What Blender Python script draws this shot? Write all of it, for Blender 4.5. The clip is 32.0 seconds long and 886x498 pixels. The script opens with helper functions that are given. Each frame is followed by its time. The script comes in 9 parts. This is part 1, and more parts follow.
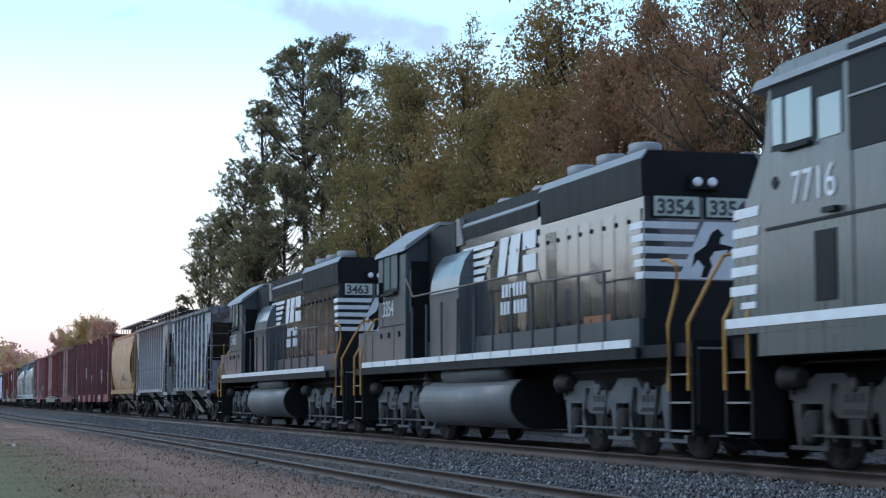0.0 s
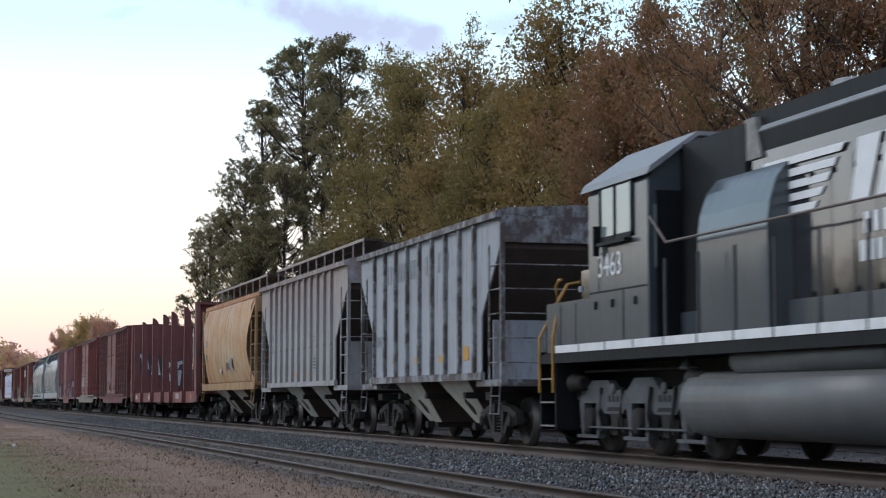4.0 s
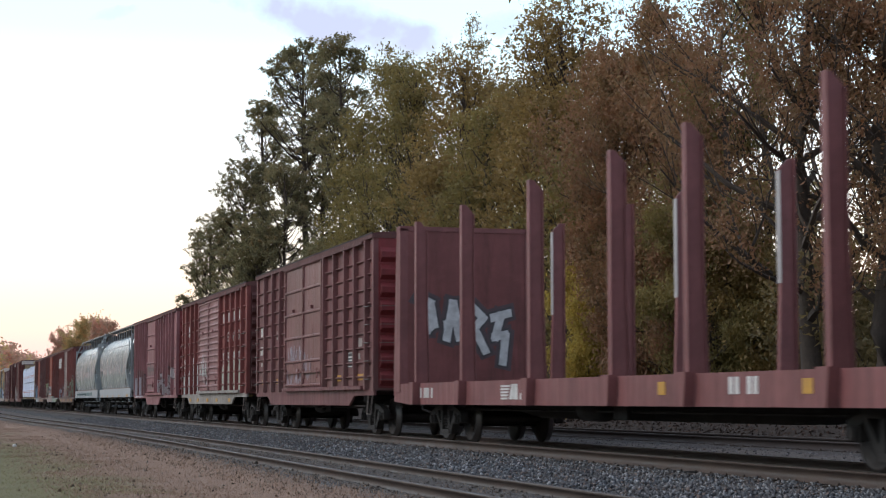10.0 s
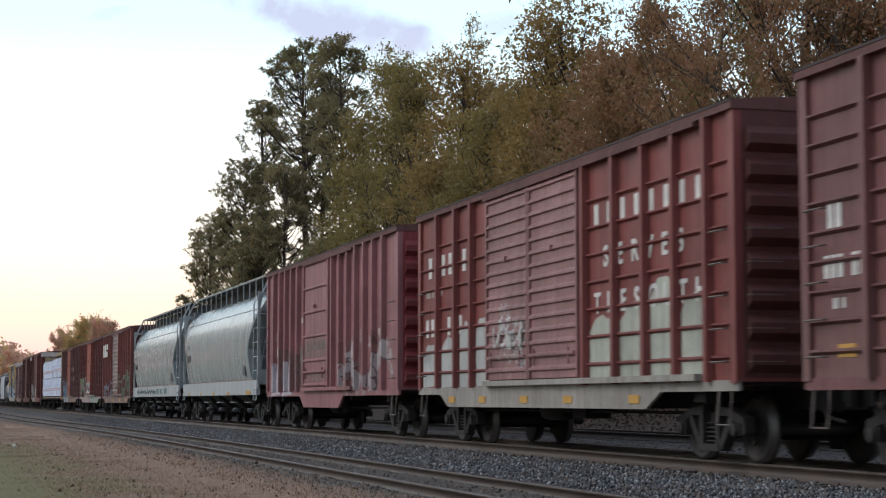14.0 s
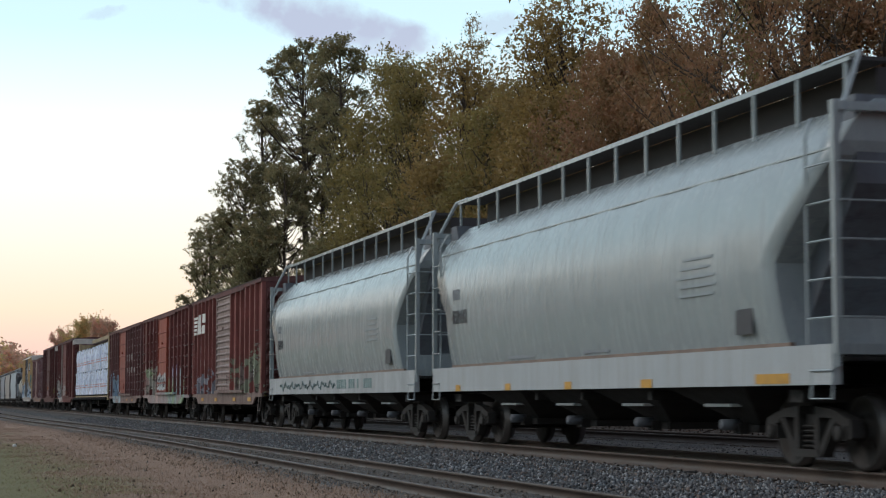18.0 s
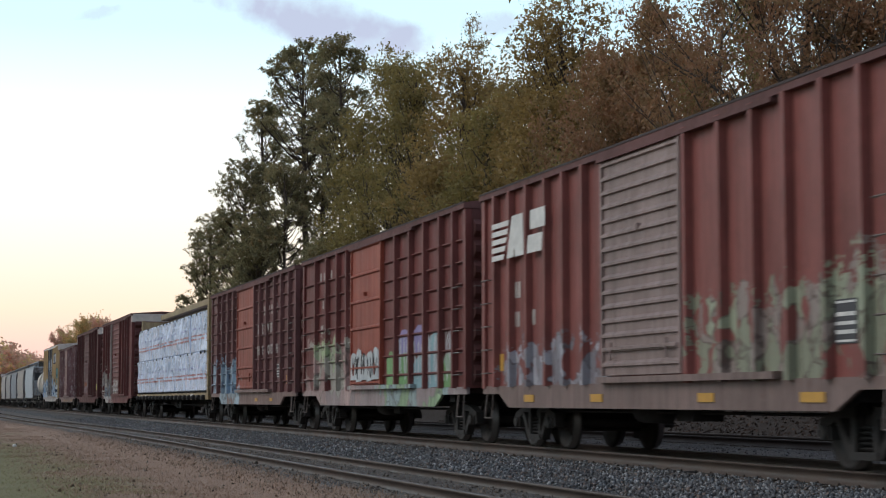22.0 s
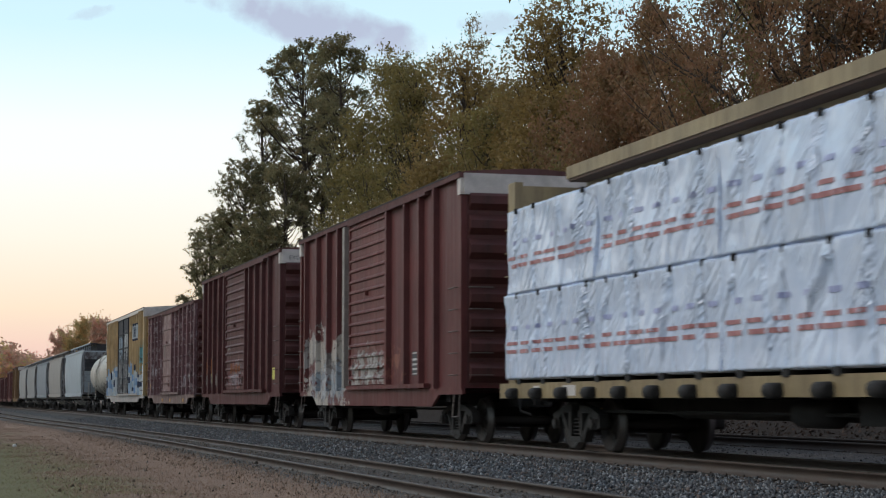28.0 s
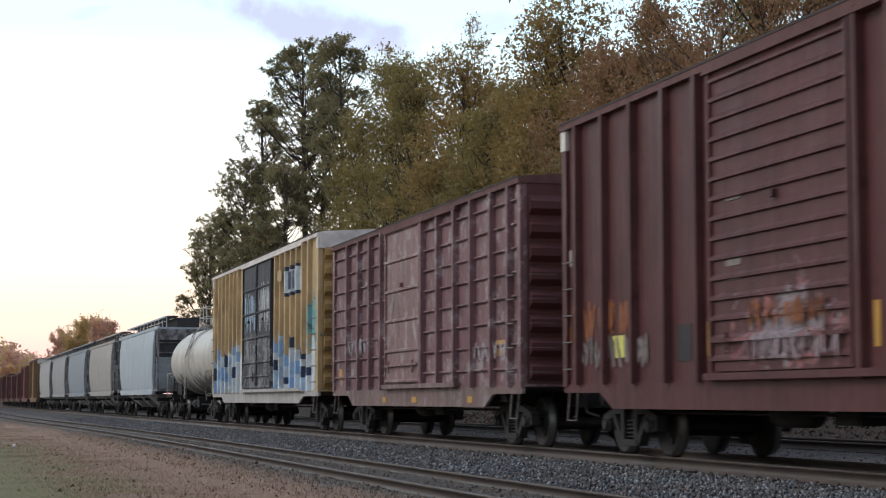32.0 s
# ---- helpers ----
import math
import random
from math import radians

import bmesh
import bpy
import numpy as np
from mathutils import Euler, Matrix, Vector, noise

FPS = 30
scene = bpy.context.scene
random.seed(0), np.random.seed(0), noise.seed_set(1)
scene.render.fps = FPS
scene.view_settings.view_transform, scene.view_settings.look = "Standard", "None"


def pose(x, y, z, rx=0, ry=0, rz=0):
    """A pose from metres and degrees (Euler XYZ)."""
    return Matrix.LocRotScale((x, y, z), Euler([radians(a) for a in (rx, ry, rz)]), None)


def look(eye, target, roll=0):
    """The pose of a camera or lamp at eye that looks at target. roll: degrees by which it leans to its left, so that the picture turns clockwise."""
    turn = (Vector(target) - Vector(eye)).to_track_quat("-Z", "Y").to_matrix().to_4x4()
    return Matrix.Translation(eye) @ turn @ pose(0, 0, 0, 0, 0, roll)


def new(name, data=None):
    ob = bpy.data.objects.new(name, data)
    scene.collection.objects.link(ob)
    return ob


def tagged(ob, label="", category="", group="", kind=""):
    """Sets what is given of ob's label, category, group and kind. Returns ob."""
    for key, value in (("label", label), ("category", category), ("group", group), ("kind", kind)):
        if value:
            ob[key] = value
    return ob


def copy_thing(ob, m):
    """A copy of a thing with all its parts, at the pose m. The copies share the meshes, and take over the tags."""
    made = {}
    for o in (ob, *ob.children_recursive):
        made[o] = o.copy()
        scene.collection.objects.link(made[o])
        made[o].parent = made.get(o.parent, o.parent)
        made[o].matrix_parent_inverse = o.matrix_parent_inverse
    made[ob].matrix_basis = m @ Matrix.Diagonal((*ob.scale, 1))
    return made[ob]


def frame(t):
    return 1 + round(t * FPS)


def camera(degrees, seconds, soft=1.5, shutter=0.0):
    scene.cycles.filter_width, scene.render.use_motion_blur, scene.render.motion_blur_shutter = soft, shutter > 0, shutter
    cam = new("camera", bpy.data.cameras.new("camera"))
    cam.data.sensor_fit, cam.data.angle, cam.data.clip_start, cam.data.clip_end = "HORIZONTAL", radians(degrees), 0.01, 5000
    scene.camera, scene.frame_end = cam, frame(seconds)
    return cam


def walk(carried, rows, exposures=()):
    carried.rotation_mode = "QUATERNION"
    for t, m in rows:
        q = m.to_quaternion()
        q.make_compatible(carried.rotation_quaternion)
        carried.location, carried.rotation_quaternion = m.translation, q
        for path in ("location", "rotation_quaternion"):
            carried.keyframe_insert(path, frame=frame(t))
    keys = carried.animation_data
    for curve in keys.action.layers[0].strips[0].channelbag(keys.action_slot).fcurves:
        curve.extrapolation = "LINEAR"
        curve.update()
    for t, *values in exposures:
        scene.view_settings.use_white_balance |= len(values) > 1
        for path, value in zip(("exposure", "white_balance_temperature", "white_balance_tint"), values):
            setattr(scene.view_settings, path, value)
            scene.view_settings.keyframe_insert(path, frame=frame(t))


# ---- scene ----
# ---- light and exposure ----
EXPO = ((0.0, -0.11, 5150, 8), (1.5, -0.14, 5300, 8), (3.0, -0.17, 5750, 12), (6.0, -0.20, 6350, 16), (8.0, -0.20, 6350, 16), (10.0, -0.04, 6350, 16), (12.0, -0.02, 6350, 16), (14.0, -0.12, 6450, 15), (17.0, -0.28, 6450, 12), (19.0, -0.44, 6400, 11), (20.0, -0.42, 6400, 11), (21.0, -0.44, 6400, 11), (23.0, -0.18, 6450, 15), (25.0, -0.18, 6450, 15), (28.0, -0.48, 6400, 11), (29.0, -0.44, 6400, 11), (30.0, -0.20, 6450, 14), (31.0, -0.06, 6450, 15), (32.0, -0.05, 6450, 15))
SKY_WEST = ((0.0, (1.10, 0.66, 0.64)), (0.020, (1.28, 0.86, 0.75)), (0.050, (1.40, 1.14, 0.86)), (0.09, (1.40, 1.33, 1.14)),
            (0.15, (1.36, 1.48, 1.47)), (0.205, (0.94, 1.30, 1.42)), (0.5, (0.50, 0.64, 0.79)), (1.0, (0.42, 0.53, 0.69)))
SKY_EAST = ((0.0, (0.46, 0.46, 0.52)), (0.10, (0.58, 0.58, 0.66)), (0.30, (0.62, 0.66, 0.78)), (1.0, (0.50, 0.63, 0.82)))
SKY_GLOW = 1.0
SUN_E, SUN_AIM = 1.5, (0.74, -0.24, -0.62)
from collections import OrderedDict

# The camera stands on a tripod beside the line. z = 0 is the top of the main track's rails,
# +y runs along the track away from the camera, +x points across the tracks to the woods.
EYE = (0.0, 0.0, 0.8208)
TURN, TILT = 0.27664, 0.08486
AIM = (math.sin(TURN) * math.cos(TILT), math.cos(TURN) * math.cos(TILT), math.sin(TILT))
cam = camera(27.92, 32.0, soft=1.1, shutter=0.4)
view = look(EYE, [e + 100 * a for e, a in zip(EYE, AIM)])
walk(cam, [(0.0, view), (32.0, view)], exposures=EXPO)

# ---- light: a clear dusk sky, brightest low in the west where the sun has just set ----
world = bpy.data.worlds.new("dusk_sky")
scene.world = world
world.use_nodes = True
wn, wl = world.node_tree.nodes, world.node_tree.links
wn.clear()
SUNSET = (math.sin(-0.9), math.cos(-0.9), 0.0)
sky = wn.new("ShaderNodeTexSky")
sky.sky_type, sky.sun_disc = "NISHITA", False
sky.sun_elevation, sky.sun_rotation = radians(-3.0), -0.9
geo = wn.new("ShaderNodeTexCoord")
sep = wn.new("ShaderNodeSeparateXYZ")
wl.new(geo.outputs["Generated"], sep.inputs[0])
def sky_ramp(stops):
    r = wn.new("ShaderNodeValToRGB")
    wl.new(sep.outputs["Z"], r.inputs[0])
    while len(r.color_ramp.elements) < len(stops):
        r.color_ramp.elements.new(0.5)
    for e, (at, col) in zip(r.color_ramp.elements, stops):
        e.position, e.color = at, (*col, 1)
    return r.outputs[0]


evening = sky_ramp(SKY_WEST)
night_side = sky_ramp(SKY_EAST)
dot = wn.new("ShaderNodeVectorMath")
dot.operation = "DOT_PRODUCT"
wl.new(geo.outputs["Generated"], dot.inputs[0])
dot.inputs[1].default_value = SUNSET
west = wn.new("ShaderNodeMapRange")
for k, v in zip(("From Min", "From Max", "To Min", "To Max"), (-0.6, 0.15, 0.0, 1.0)):
    west.inputs[k].default_value = v
wl.new(dot.outputs["Value"], west.inputs["Value"])
mul = wn.new("ShaderNodeMix")
mul.data_type = "RGBA"
wl.new(west.outputs[0], mul.inputs[0])
wl.new(night_side, mul.inputs[6])
wl.new(evening, mul.inputs[7])
glow, pale, both, out = (wn.new("ShaderNodeBackground"), wn.new("ShaderNodeBackground"), wn.new("ShaderNodeAddShader"), wn.new("ShaderNodeOutputWorld"))
glow.inputs["Strength"].default_value, pale.inputs["Strength"].default_value = SKY_GLOW, 0.08
wl.new(mul.outputs[2], glow.inputs["Color"])
wl.new(sky.outputs[0], pale.inputs["Color"])
wl.new(glow.outputs[0], both.inputs[0])
wl.new(pale.outputs[0], both.inputs[1])
wl.new(both.outputs[0], out.inputs["Surface"])

sun = new("sun", bpy.data.lights.new("sun", "SUN"))
sun.data.energy, sun.data.angle, sun.data.color = SUN_E, radians(28), (1.0, 0.93, 0.86)
sun.matrix_world = look((0, 0, 0), SUN_AIM)
# ---- small modelling tools ----
def part(name, bm, material, parent=None, label="", at=None):
    """Link a bmesh as one mesh object, under a thing or a part."""
    me = bpy.data.meshes.new(name)
    bm.to_mesh(me)
    bm.free()
    me.materials.append(material)
    ob = new(name, me)
    if parent:
        ob.parent = parent
    if at is not None:
        ob.matrix_basis = at
    if label:
        tagged(ob, label)
    return ob


def shared(name, me, parent, at):
    """One more object on a mesh that is already there."""
    ob = new(name, me)
    ob.parent = parent
    ob.matrix_basis = at
    return ob


def box(bm, x0, x1, y0, y1, z0, z1):
    v = [bm.verts.new((x, y, z)) for x in (x0, x1) for y in (y0, y1) for z in (z0, z1)]
    for f in ((0, 1, 3, 2), (4, 6, 7, 5), (0, 4, 5, 1), (2, 3, 7, 6), (0, 2, 6, 4), (1, 5, 7, 3)):
        bm.faces.new([v[i] for i in f])
    return v


def boxes(*lots):
    bm = bmesh.new()
    for lot in lots:
        box(bm, *lot)
    return bm


def prism(bm, outline, a, b, axis="x"):
    """Push a closed outline along an axis from a to b. The outline's pairs are (y, z) for x, (x, z) for y, (x, y) for z."""
    def place(p, w):
        return (w, p[0], p[1]) if axis == "x" else (p[0], w, p[1]) if axis == "y" else (p[0], p[1], w)
    va = [bm.verts.new(place(p, a)) for p in outline]
    vb = [bm.verts.new(place(p, b)) for p in outline]
    n = len(outline)
    bm.faces.new(va[::-1])
    bm.faces.new(vb)
    for i in range(n):
        bm.faces.new((va[i], va[(i + 1) % n], vb[(i + 1) % n], vb[i]))
    bmesh.ops.recalc_face_normals(bm, faces=bm.faces)
    return bm


def tube(bm, pts, r, n=6):
    """A round bar along points."""
    rings = []
    pts = [Vector(p) for p in pts]
    for i, p in enumerate(pts):
        d = (pts[min(i + 1, len(pts) - 1)] - pts[max(i - 1, 0)]).normalized()
        q = d.to_track_quat("Z", "Y")
        rr = r[i] if isinstance(r, (list, tuple)) else r
        rings.append([bm.verts.new(p + q @ Vector((rr * math.cos(2 * math.pi * k / n), rr * math.sin(2 * math.pi * k / n), 0))) for k in range(n)])
    for a, b in zip(rings, rings[1:]):
        for k in range(n):
            f = bm.faces.new((a[k], a[(k + 1) % n], b[(k + 1) % n], b[k]))
            f.smooth = n > 7
    bm.faces.new(rings[0][::-1])
    bm.faces.new(rings[-1])
    return bm


def lathe(bm, profile, n, centre, axis="x"):
    """Turn a profile of (along, radius) about an axis through centre."""
    rings = []
    c = Vector(centre)
    for a, r in profile:
        ring = []
        for k in range(n):
            u, w = r * math.cos(2 * math.pi * k / n), r * math.sin(2 * math.pi * k / n)
            ring.append(bm.verts.new(c + Vector((a, u, w) if axis == "x" else (u, a, w) if axis == "y" else (u, w, a))))
        rings.append(ring)
    for a, b in zip(rings, rings[1:]):
        for k in range(n):
            bm.faces.new((a[k], a[(k + 1) % n], b[(k + 1) % n], b[k])).smooth = True
    bm.faces.new(rings[0][::-1])
    bm.faces.new(rings[-1])
    bmesh.ops.recalc_face_normals(bm, faces=bm.faces)
    return bm


def bevelled(bm, width, segments=1):
    bmesh.ops.bevel(bm, geom=[e for e in bm.edges if e.calc_face_angle(0) > 0.6], offset=width, segments=segments, affect="EDGES", clamp_overlap=True)
    return bm


def from_arrays(name, verts, faces, material, parent=None):
    me = bpy.data.meshes.new(name)
    verts, faces = np.asarray(verts, np.float32), np.asarray(faces, np.int32)
    k = faces.shape[1]
    me.vertices.add(len(verts))
    me.vertices.foreach_set("co", verts.ravel())
    me.loops.add(faces.size)
    me.loops.foreach_set("vertex_index", faces.ravel())
    me.polygons.add(len(faces))
    me.polygons.foreach_set("loop_start", np.arange(0, faces.size, k, dtype=np.int32))
    me.update(calc_edges=True)
    me.materials.append(material)
    ob = new(name, me)
    if parent:
        ob.parent = parent
    return ob


def lettering(text, height, material, parent, at, name="lettering", depth=0.004, bold=0.0):
    """A word or number in the built-in font, its lower left at the pose's origin, in the pose's xy plane."""
    cu = bpy.data.curves.new(name, "FONT")
    cu.body, cu.size, cu.extrude, cu.offset = text, height * 1.38, depth, bold
    ob = bpy.data.objects.new(name, cu)
    me = bpy.data.meshes.new_from_object(ob)
    bpy.data.objects.remove(ob)
    bpy.data.curves.remove(cu)
    me.materials.clear()
    me.materials.append(material)
    return shared(name, me, parent, at)


# ---- materials ----
def nodes_of(name):
    m = bpy.data.materials.new(name)
    m.use_nodes = True
    nt = m.node_tree
    return m, nt.nodes, nt.links, nt.nodes["Principled BSDF"]


def noise_node(n, l, vec, scale, detail=4, rough=0.6):
    t = n.new("ShaderNodeTexNoise")
    t.inputs["Scale"].default_value, t.inputs["Detail"].default_value, t.inputs["Roughness"].default_value = scale, detail, rough
    l.new(vec, t.inputs["Vector"])
    return t.outputs["Fac"]


def stretch(n, l, vec, sx, sy, sz):
    m = n.new("ShaderNodeMapping")
    m.inputs["Scale"].default_value = (sx, sy, sz)
    l.new(vec, m.inputs["Vector"])
    return m.outputs[0]


def span(n, l, value, a, b, lo=0.0, hi=1.0):
    r = n.new("ShaderNodeMapRange")
    for k, v in zip(("From Min", "From Max", "To Min", "To Max"), (a, b, lo, hi)):
        r.inputs[k].default_value = v
    l.new(value, r.inputs["Value"])
    return r.outputs[0]


def blend(n, l, fac, a, b, mode="MIX"):
    m = n.new("ShaderNodeMix")
    m.data_type, m.blend_type = "RGBA", mode
    for sock, val in ((m.inputs[0], fac), (m.inputs[6], a), (m.inputs[7], b)):
        if isinstance(val, (int, float)):
            sock.default_value = val
        elif isinstance(val, tuple):
            sock.default_value = (*val, 1)
        else:
            l.new(val, sock)
    return m.outputs[2]


def calc(n, l, op, a, b=0.0):
    m = n.new("ShaderNodeMath")
    m.operation = op
    for sock, val in ((m.inputs[0], a), (m.inputs[1], b)):
        if isinstance(val, (int, float)):
            sock.default_value = val
        else:
            l.new(val, sock)
    return m.outputs[0]


def relief(n, l, bsdf, height, strength, distance=0.02):
    b = n.new("ShaderNodeBump")
    b.inputs["Strength"].default_value, b.inputs["Distance"].default_value = strength, distance
    l.new(height, b.inputs["Height"])
    l.new(b.outputs[0], bsdf.inputs["Normal"])


def plain(name, col, rough=0.6, metal=0.0, vary=0.25, scale=3.0, bump=0.15, fine=40.0):
    """A surface with blotches at one scale and grain at a finer one."""
    m, n, l, b = nodes_of(name)
    co = n.new("ShaderNodeTexCoord").outputs["Object"]
    big, small = noise_node(n, l, co, scale), noise_node(n, l, co, fine, 3)
    dark = tuple(c * (1 - vary) for c in col)
    light = tuple(min(1, c * (1 + vary)) for c in col)
    c1 = blend(n, l, span(n, l, big, 0.3, 0.7), dark, light)
    c2 = blend(n, l, span(n, l, small, 0.35, 0.65, 0.0, 0.5), c1, dark)
    l.new(c2, b.inputs["Base Color"])
    l.new(span(n, l, big, 0.3, 0.7, max(0, rough - 0.12), min(1, rough + 0.12)), b.inputs["Roughness"])
    b.inputs["Metallic"].default_value = metal
    if bump:
        relief(n, l, b, small, bump)
    return m


RUST = (0.13, 0.055, 0.03)


def paint(name, col, dirt=(0.085, 0.052, 0.045), grime=0.35, rust=0.15, rough=0.5, tags=(), fade=0.25, low=0.0, shine=0.36, run=None, bands=None, bleach=None, rim=None, mottle=None, own=False, chalk=None):
    """Weathered paint on railway rolling stock, in the car's own space: dust, vertical streaks, rust and sprayed paint.
    tags: (y0, y1, z0, z1, colour, colour, scale) are fields of sprayed paint. low: dust thrown up along the bottom."""
    if col[0] > 2 * col[1]:
        col = (col[0], col[1], col[2] * 1.1)
    m, n, l, b = nodes_of(name)
    tc = n.new("ShaderNodeTexCoord")
    co = tc.outputs["Object"]
    if own:
        # pieces on one mesh weather each in their own way
        info = n.new("ShaderNodeObjectInfo")
        add = n.new("ShaderNodeVectorMath")
        add.operation = "ADD"
        l.new(co, add.inputs[0])
        l.new(calc(n, l, "MULTIPLY", info.outputs["Random"], 37.0), add.inputs[1])
        co = add.outputs[0]
    big = noise_node(n, l, co, 0.9, 5, 0.65)
    mid = noise_node(n, l, co, 7.0, 5, 0.7)
    fine = noise_node(n, l, co, 60.0, 3)
    streak = noise_node(n, l, stretch(n, l, co, 3.0, 5.0, 0.22), 1.6, 5, 0.7)
    c = blend(n, l, span(n, l, big, 0.3, 0.7), tuple(v * (1 - fade) for v in col), tuple(min(1, v * (1 + fade)) for v in col))
    sepc = n.new("ShaderNodeSeparateXYZ")
    l.new(co, sepc.inputs[0])
    if bleach:
        c = blend(n, l, span(n, l, noise_node(n, l, stretch(n, l, co, 0.5, 0.55, 0.8), 1.0, 5, 0.65), 0.40, 0.62, 0.0, 0.85), c, bleach)
    if bands:
        c = blend(n, l, span(n, l, noise_node(n, l, stretch(n, l, co, 1.0, 2.6, 0.2), 1.2, 6, 0.7), 0.50, 0.64, 0.0, bands[3]), c, bands[:3])
        c = blend(n, l, span(n, l, noise_node(n, l, stretch(n, l, co, 1.0, 1.8, 1.0), 1.1, 6, 0.72), 0.57, 0.68, 0.0, bands[3]), c, tuple(v * 0.8 for v in bands[:3]))
    if rim:
        c = blend(n, l, calc(n, l, "MULTIPLY", span(n, l, sepc.outputs["Z"], rim[0], rim[1]), span(n, l, noise_node(n, l, stretch(n, l, co, 1.0, 4.0, 1.0), 1.5, 5, 0.7), 0.36, 0.6)), c, rim[2:])
    if mottle:
        c = blend(n, l, span(n, l, noise_node(n, l, stretch(n, l, co, 1.0, 1.0, 0.7), 2.6, 6, 0.72), 0.44, 0.54, 0.0, 0.92), c, mottle)
    for k, (y0, y1, z0, z1, ca, cb, sc) in enumerate(tags):
        edge = noise_node(n, l, co, 1.7 + k * 0.3, 4, 0.75)
        wob = span(n, l, edge, 0.25, 0.75, -0.9, 0.9)
        yy = calc(n, l, "ADD", sepc.outputs["Y"], wob)
        zz = calc(n, l, "ADD", sepc.outputs["Z"], calc(n, l, "MULTIPLY", wob, 0.75))
        inside = calc(n, l, "MULTIPLY", calc(n, l, "MULTIPLY", calc(n, l, "GREATER_THAN", yy, y0), calc(n, l, "LESS_THAN", yy, y1)),
                      calc(n, l, "MULTIPLY", calc(n, l, "GREATER_THAN", zz, z0), calc(n, l, "LESS_THAN", zz, z1)))
        warp = n.new("ShaderNodeVectorMath")
        warp.operation = "ADD"
        l.new(stretch(n, l, co, 0.3, 1.25, 0.8), warp.inputs[0])
        nz = n.new("ShaderNodeTexNoise")
        nz.inputs["Scale"].default_value = sc * 1.1
        l.new(co, nz.inputs["Vector"])
        l.new(nz.outputs["Color"], warp.inputs[1])
        cells = []
        for feature in ("F1", "DISTANCE_TO_EDGE"):
            vor = n.new("ShaderNodeTexVoronoi")
            vor.feature = feature
            vor.inputs["Scale"].default_value = sc * 1.5
            l.new(warp.outputs[0], vor.inputs["Vector"])
            cells.append(vor)
        vs = n.new("ShaderNodeSeparateColor")
        l.new(cells[0].outputs["Color"], vs.inputs[0])
        spray = blend(n, l, calc(n, l, "GREATER_THAN", vs.outputs[0], 0.5), ca, cb)
        spray = blend(n, l, calc(n, l, "GREATER_THAN", vs.outputs[2], 0.8), spray, tuple(min(1, v * 1.35) for v in ca))
        outline = calc(n, l, "MULTIPLY", calc(n, l, "LESS_THAN", cells[1].outputs["Distance"], 0.055), span(n, l, mid, 0.4, 0.55, 0.2, 0.85))
        spray = blend(n, l, outline, spray, tuple(v * 0.22 for v in cb))
        ring = calc(n, l, "MULTIPLY", calc(n, l, "GREATER_THAN", vs.outputs[1], 0.18), inside)
        c = blend(n, l, calc(n, l, "MULTIPLY", ring, 0.85), c, spray)
    c = blend(n, l, span(n, l, streak, 0.42, 0.78, 0.0, grime), c, dirt)
    runs = noise_node(n, l, stretch(n, l, co, 2.0, 9.0, 0.35), 1.3, 5, 0.75)
    c = blend(n, l, span(n, l, runs, 0.52, 0.74 if run is None else 0.66, 0.0, 0.68 if run is None else 0.85), c, run or tuple(v * 0.38 for v in col))
    scuff = noise_node(n, l, stretch(n, l, co, 1.0, 1.6, 2.6), 2.4, 6, 0.8)
    c = blend(n, l, span(n, l, scuff, 0.57, 0.72, 0.0, 0.35), c, (col[0] * 1.1 + 0.04, col[1] * 1.1 + 0.025, col[2] * 1.1 + 0.025))
    if chalk:
        # old lettering and graffiti scrubbed down to a pale bloom, and dark scars
        c = blend(n, l, span(n, l, noise_node(n, l, stretch(n, l, co, 1.0, 1.5, 1.0), 1.9, 6, 0.75), 0.52, 0.64, 0.0, chalk[3]), c, chalk[:3])
        c = blend(n, l, span(n, l, noise_node(n, l, stretch(n, l, co, 1.3, 2.2, 1.1), 2.7, 5, 0.7), 0.58, 0.68, 0.0, 0.7), c, tuple(v * 0.3 for v in col))
    c = blend(n, l, span(n, l, mid, 0.56, 0.78, 0.0, rust * 2.0), c, RUST)
    c = blend(n, l, span(n, l, fine, 0.3, 0.7, 0.0, 0.16), c, tuple(v * 0.6 for v in dirt))
    if low:
        c = blend(n, l, calc(n, l, "MULTIPLY", span(n, l, sepc.outputs["Z"], 0.9, 2.2, low, 0.0), span(n, l, mid, 0.3, 0.6, 0.5, 1.0)), c, (0.19, 0.15, 0.12))
    l.new(c, b.inputs["Base Color"])
    l.new(span(n, l, streak, 0.3, 0.8, rough - 0.1, min(1, rough + 0.25)), b.inputs["Roughness"])
    b.inputs["Specular IOR Level"].default_value = shine
    relief(n, l, b, calc(n, l, "ADD", mid, calc(n, l, "MULTIPLY", fine, 0.3)), 0.12, 0.02)
    return m
# ---- the lines of the tracks ----
def lateral(s):
    """Where the main track's centre lies across the line, at s metres along it."""
    e = min(s, 215.0) - 15.0
    x = 11.153 - 0.436e-4 * e * e + 0.150e-6 * e ** 3
    if s > 215.0:
        x += (s - 215.0) * (-0.872e-4 * 200 + 0.45e-6 * 40000)
    return x


def swing(s):
    """How far the siding has swung away from the main track at s metres along the line."""
    if s < 95:
        return 3.4e-4 * max(0.0, s - 40.0) ** 2
    return 1.0285 + 1.122 * (1 - math.exp(-(s - 95.0) / 30.0))


def siding(s):
    """The siding's centre, parallel to the main track until it swings away."""
    return 7.0 - swing(s)


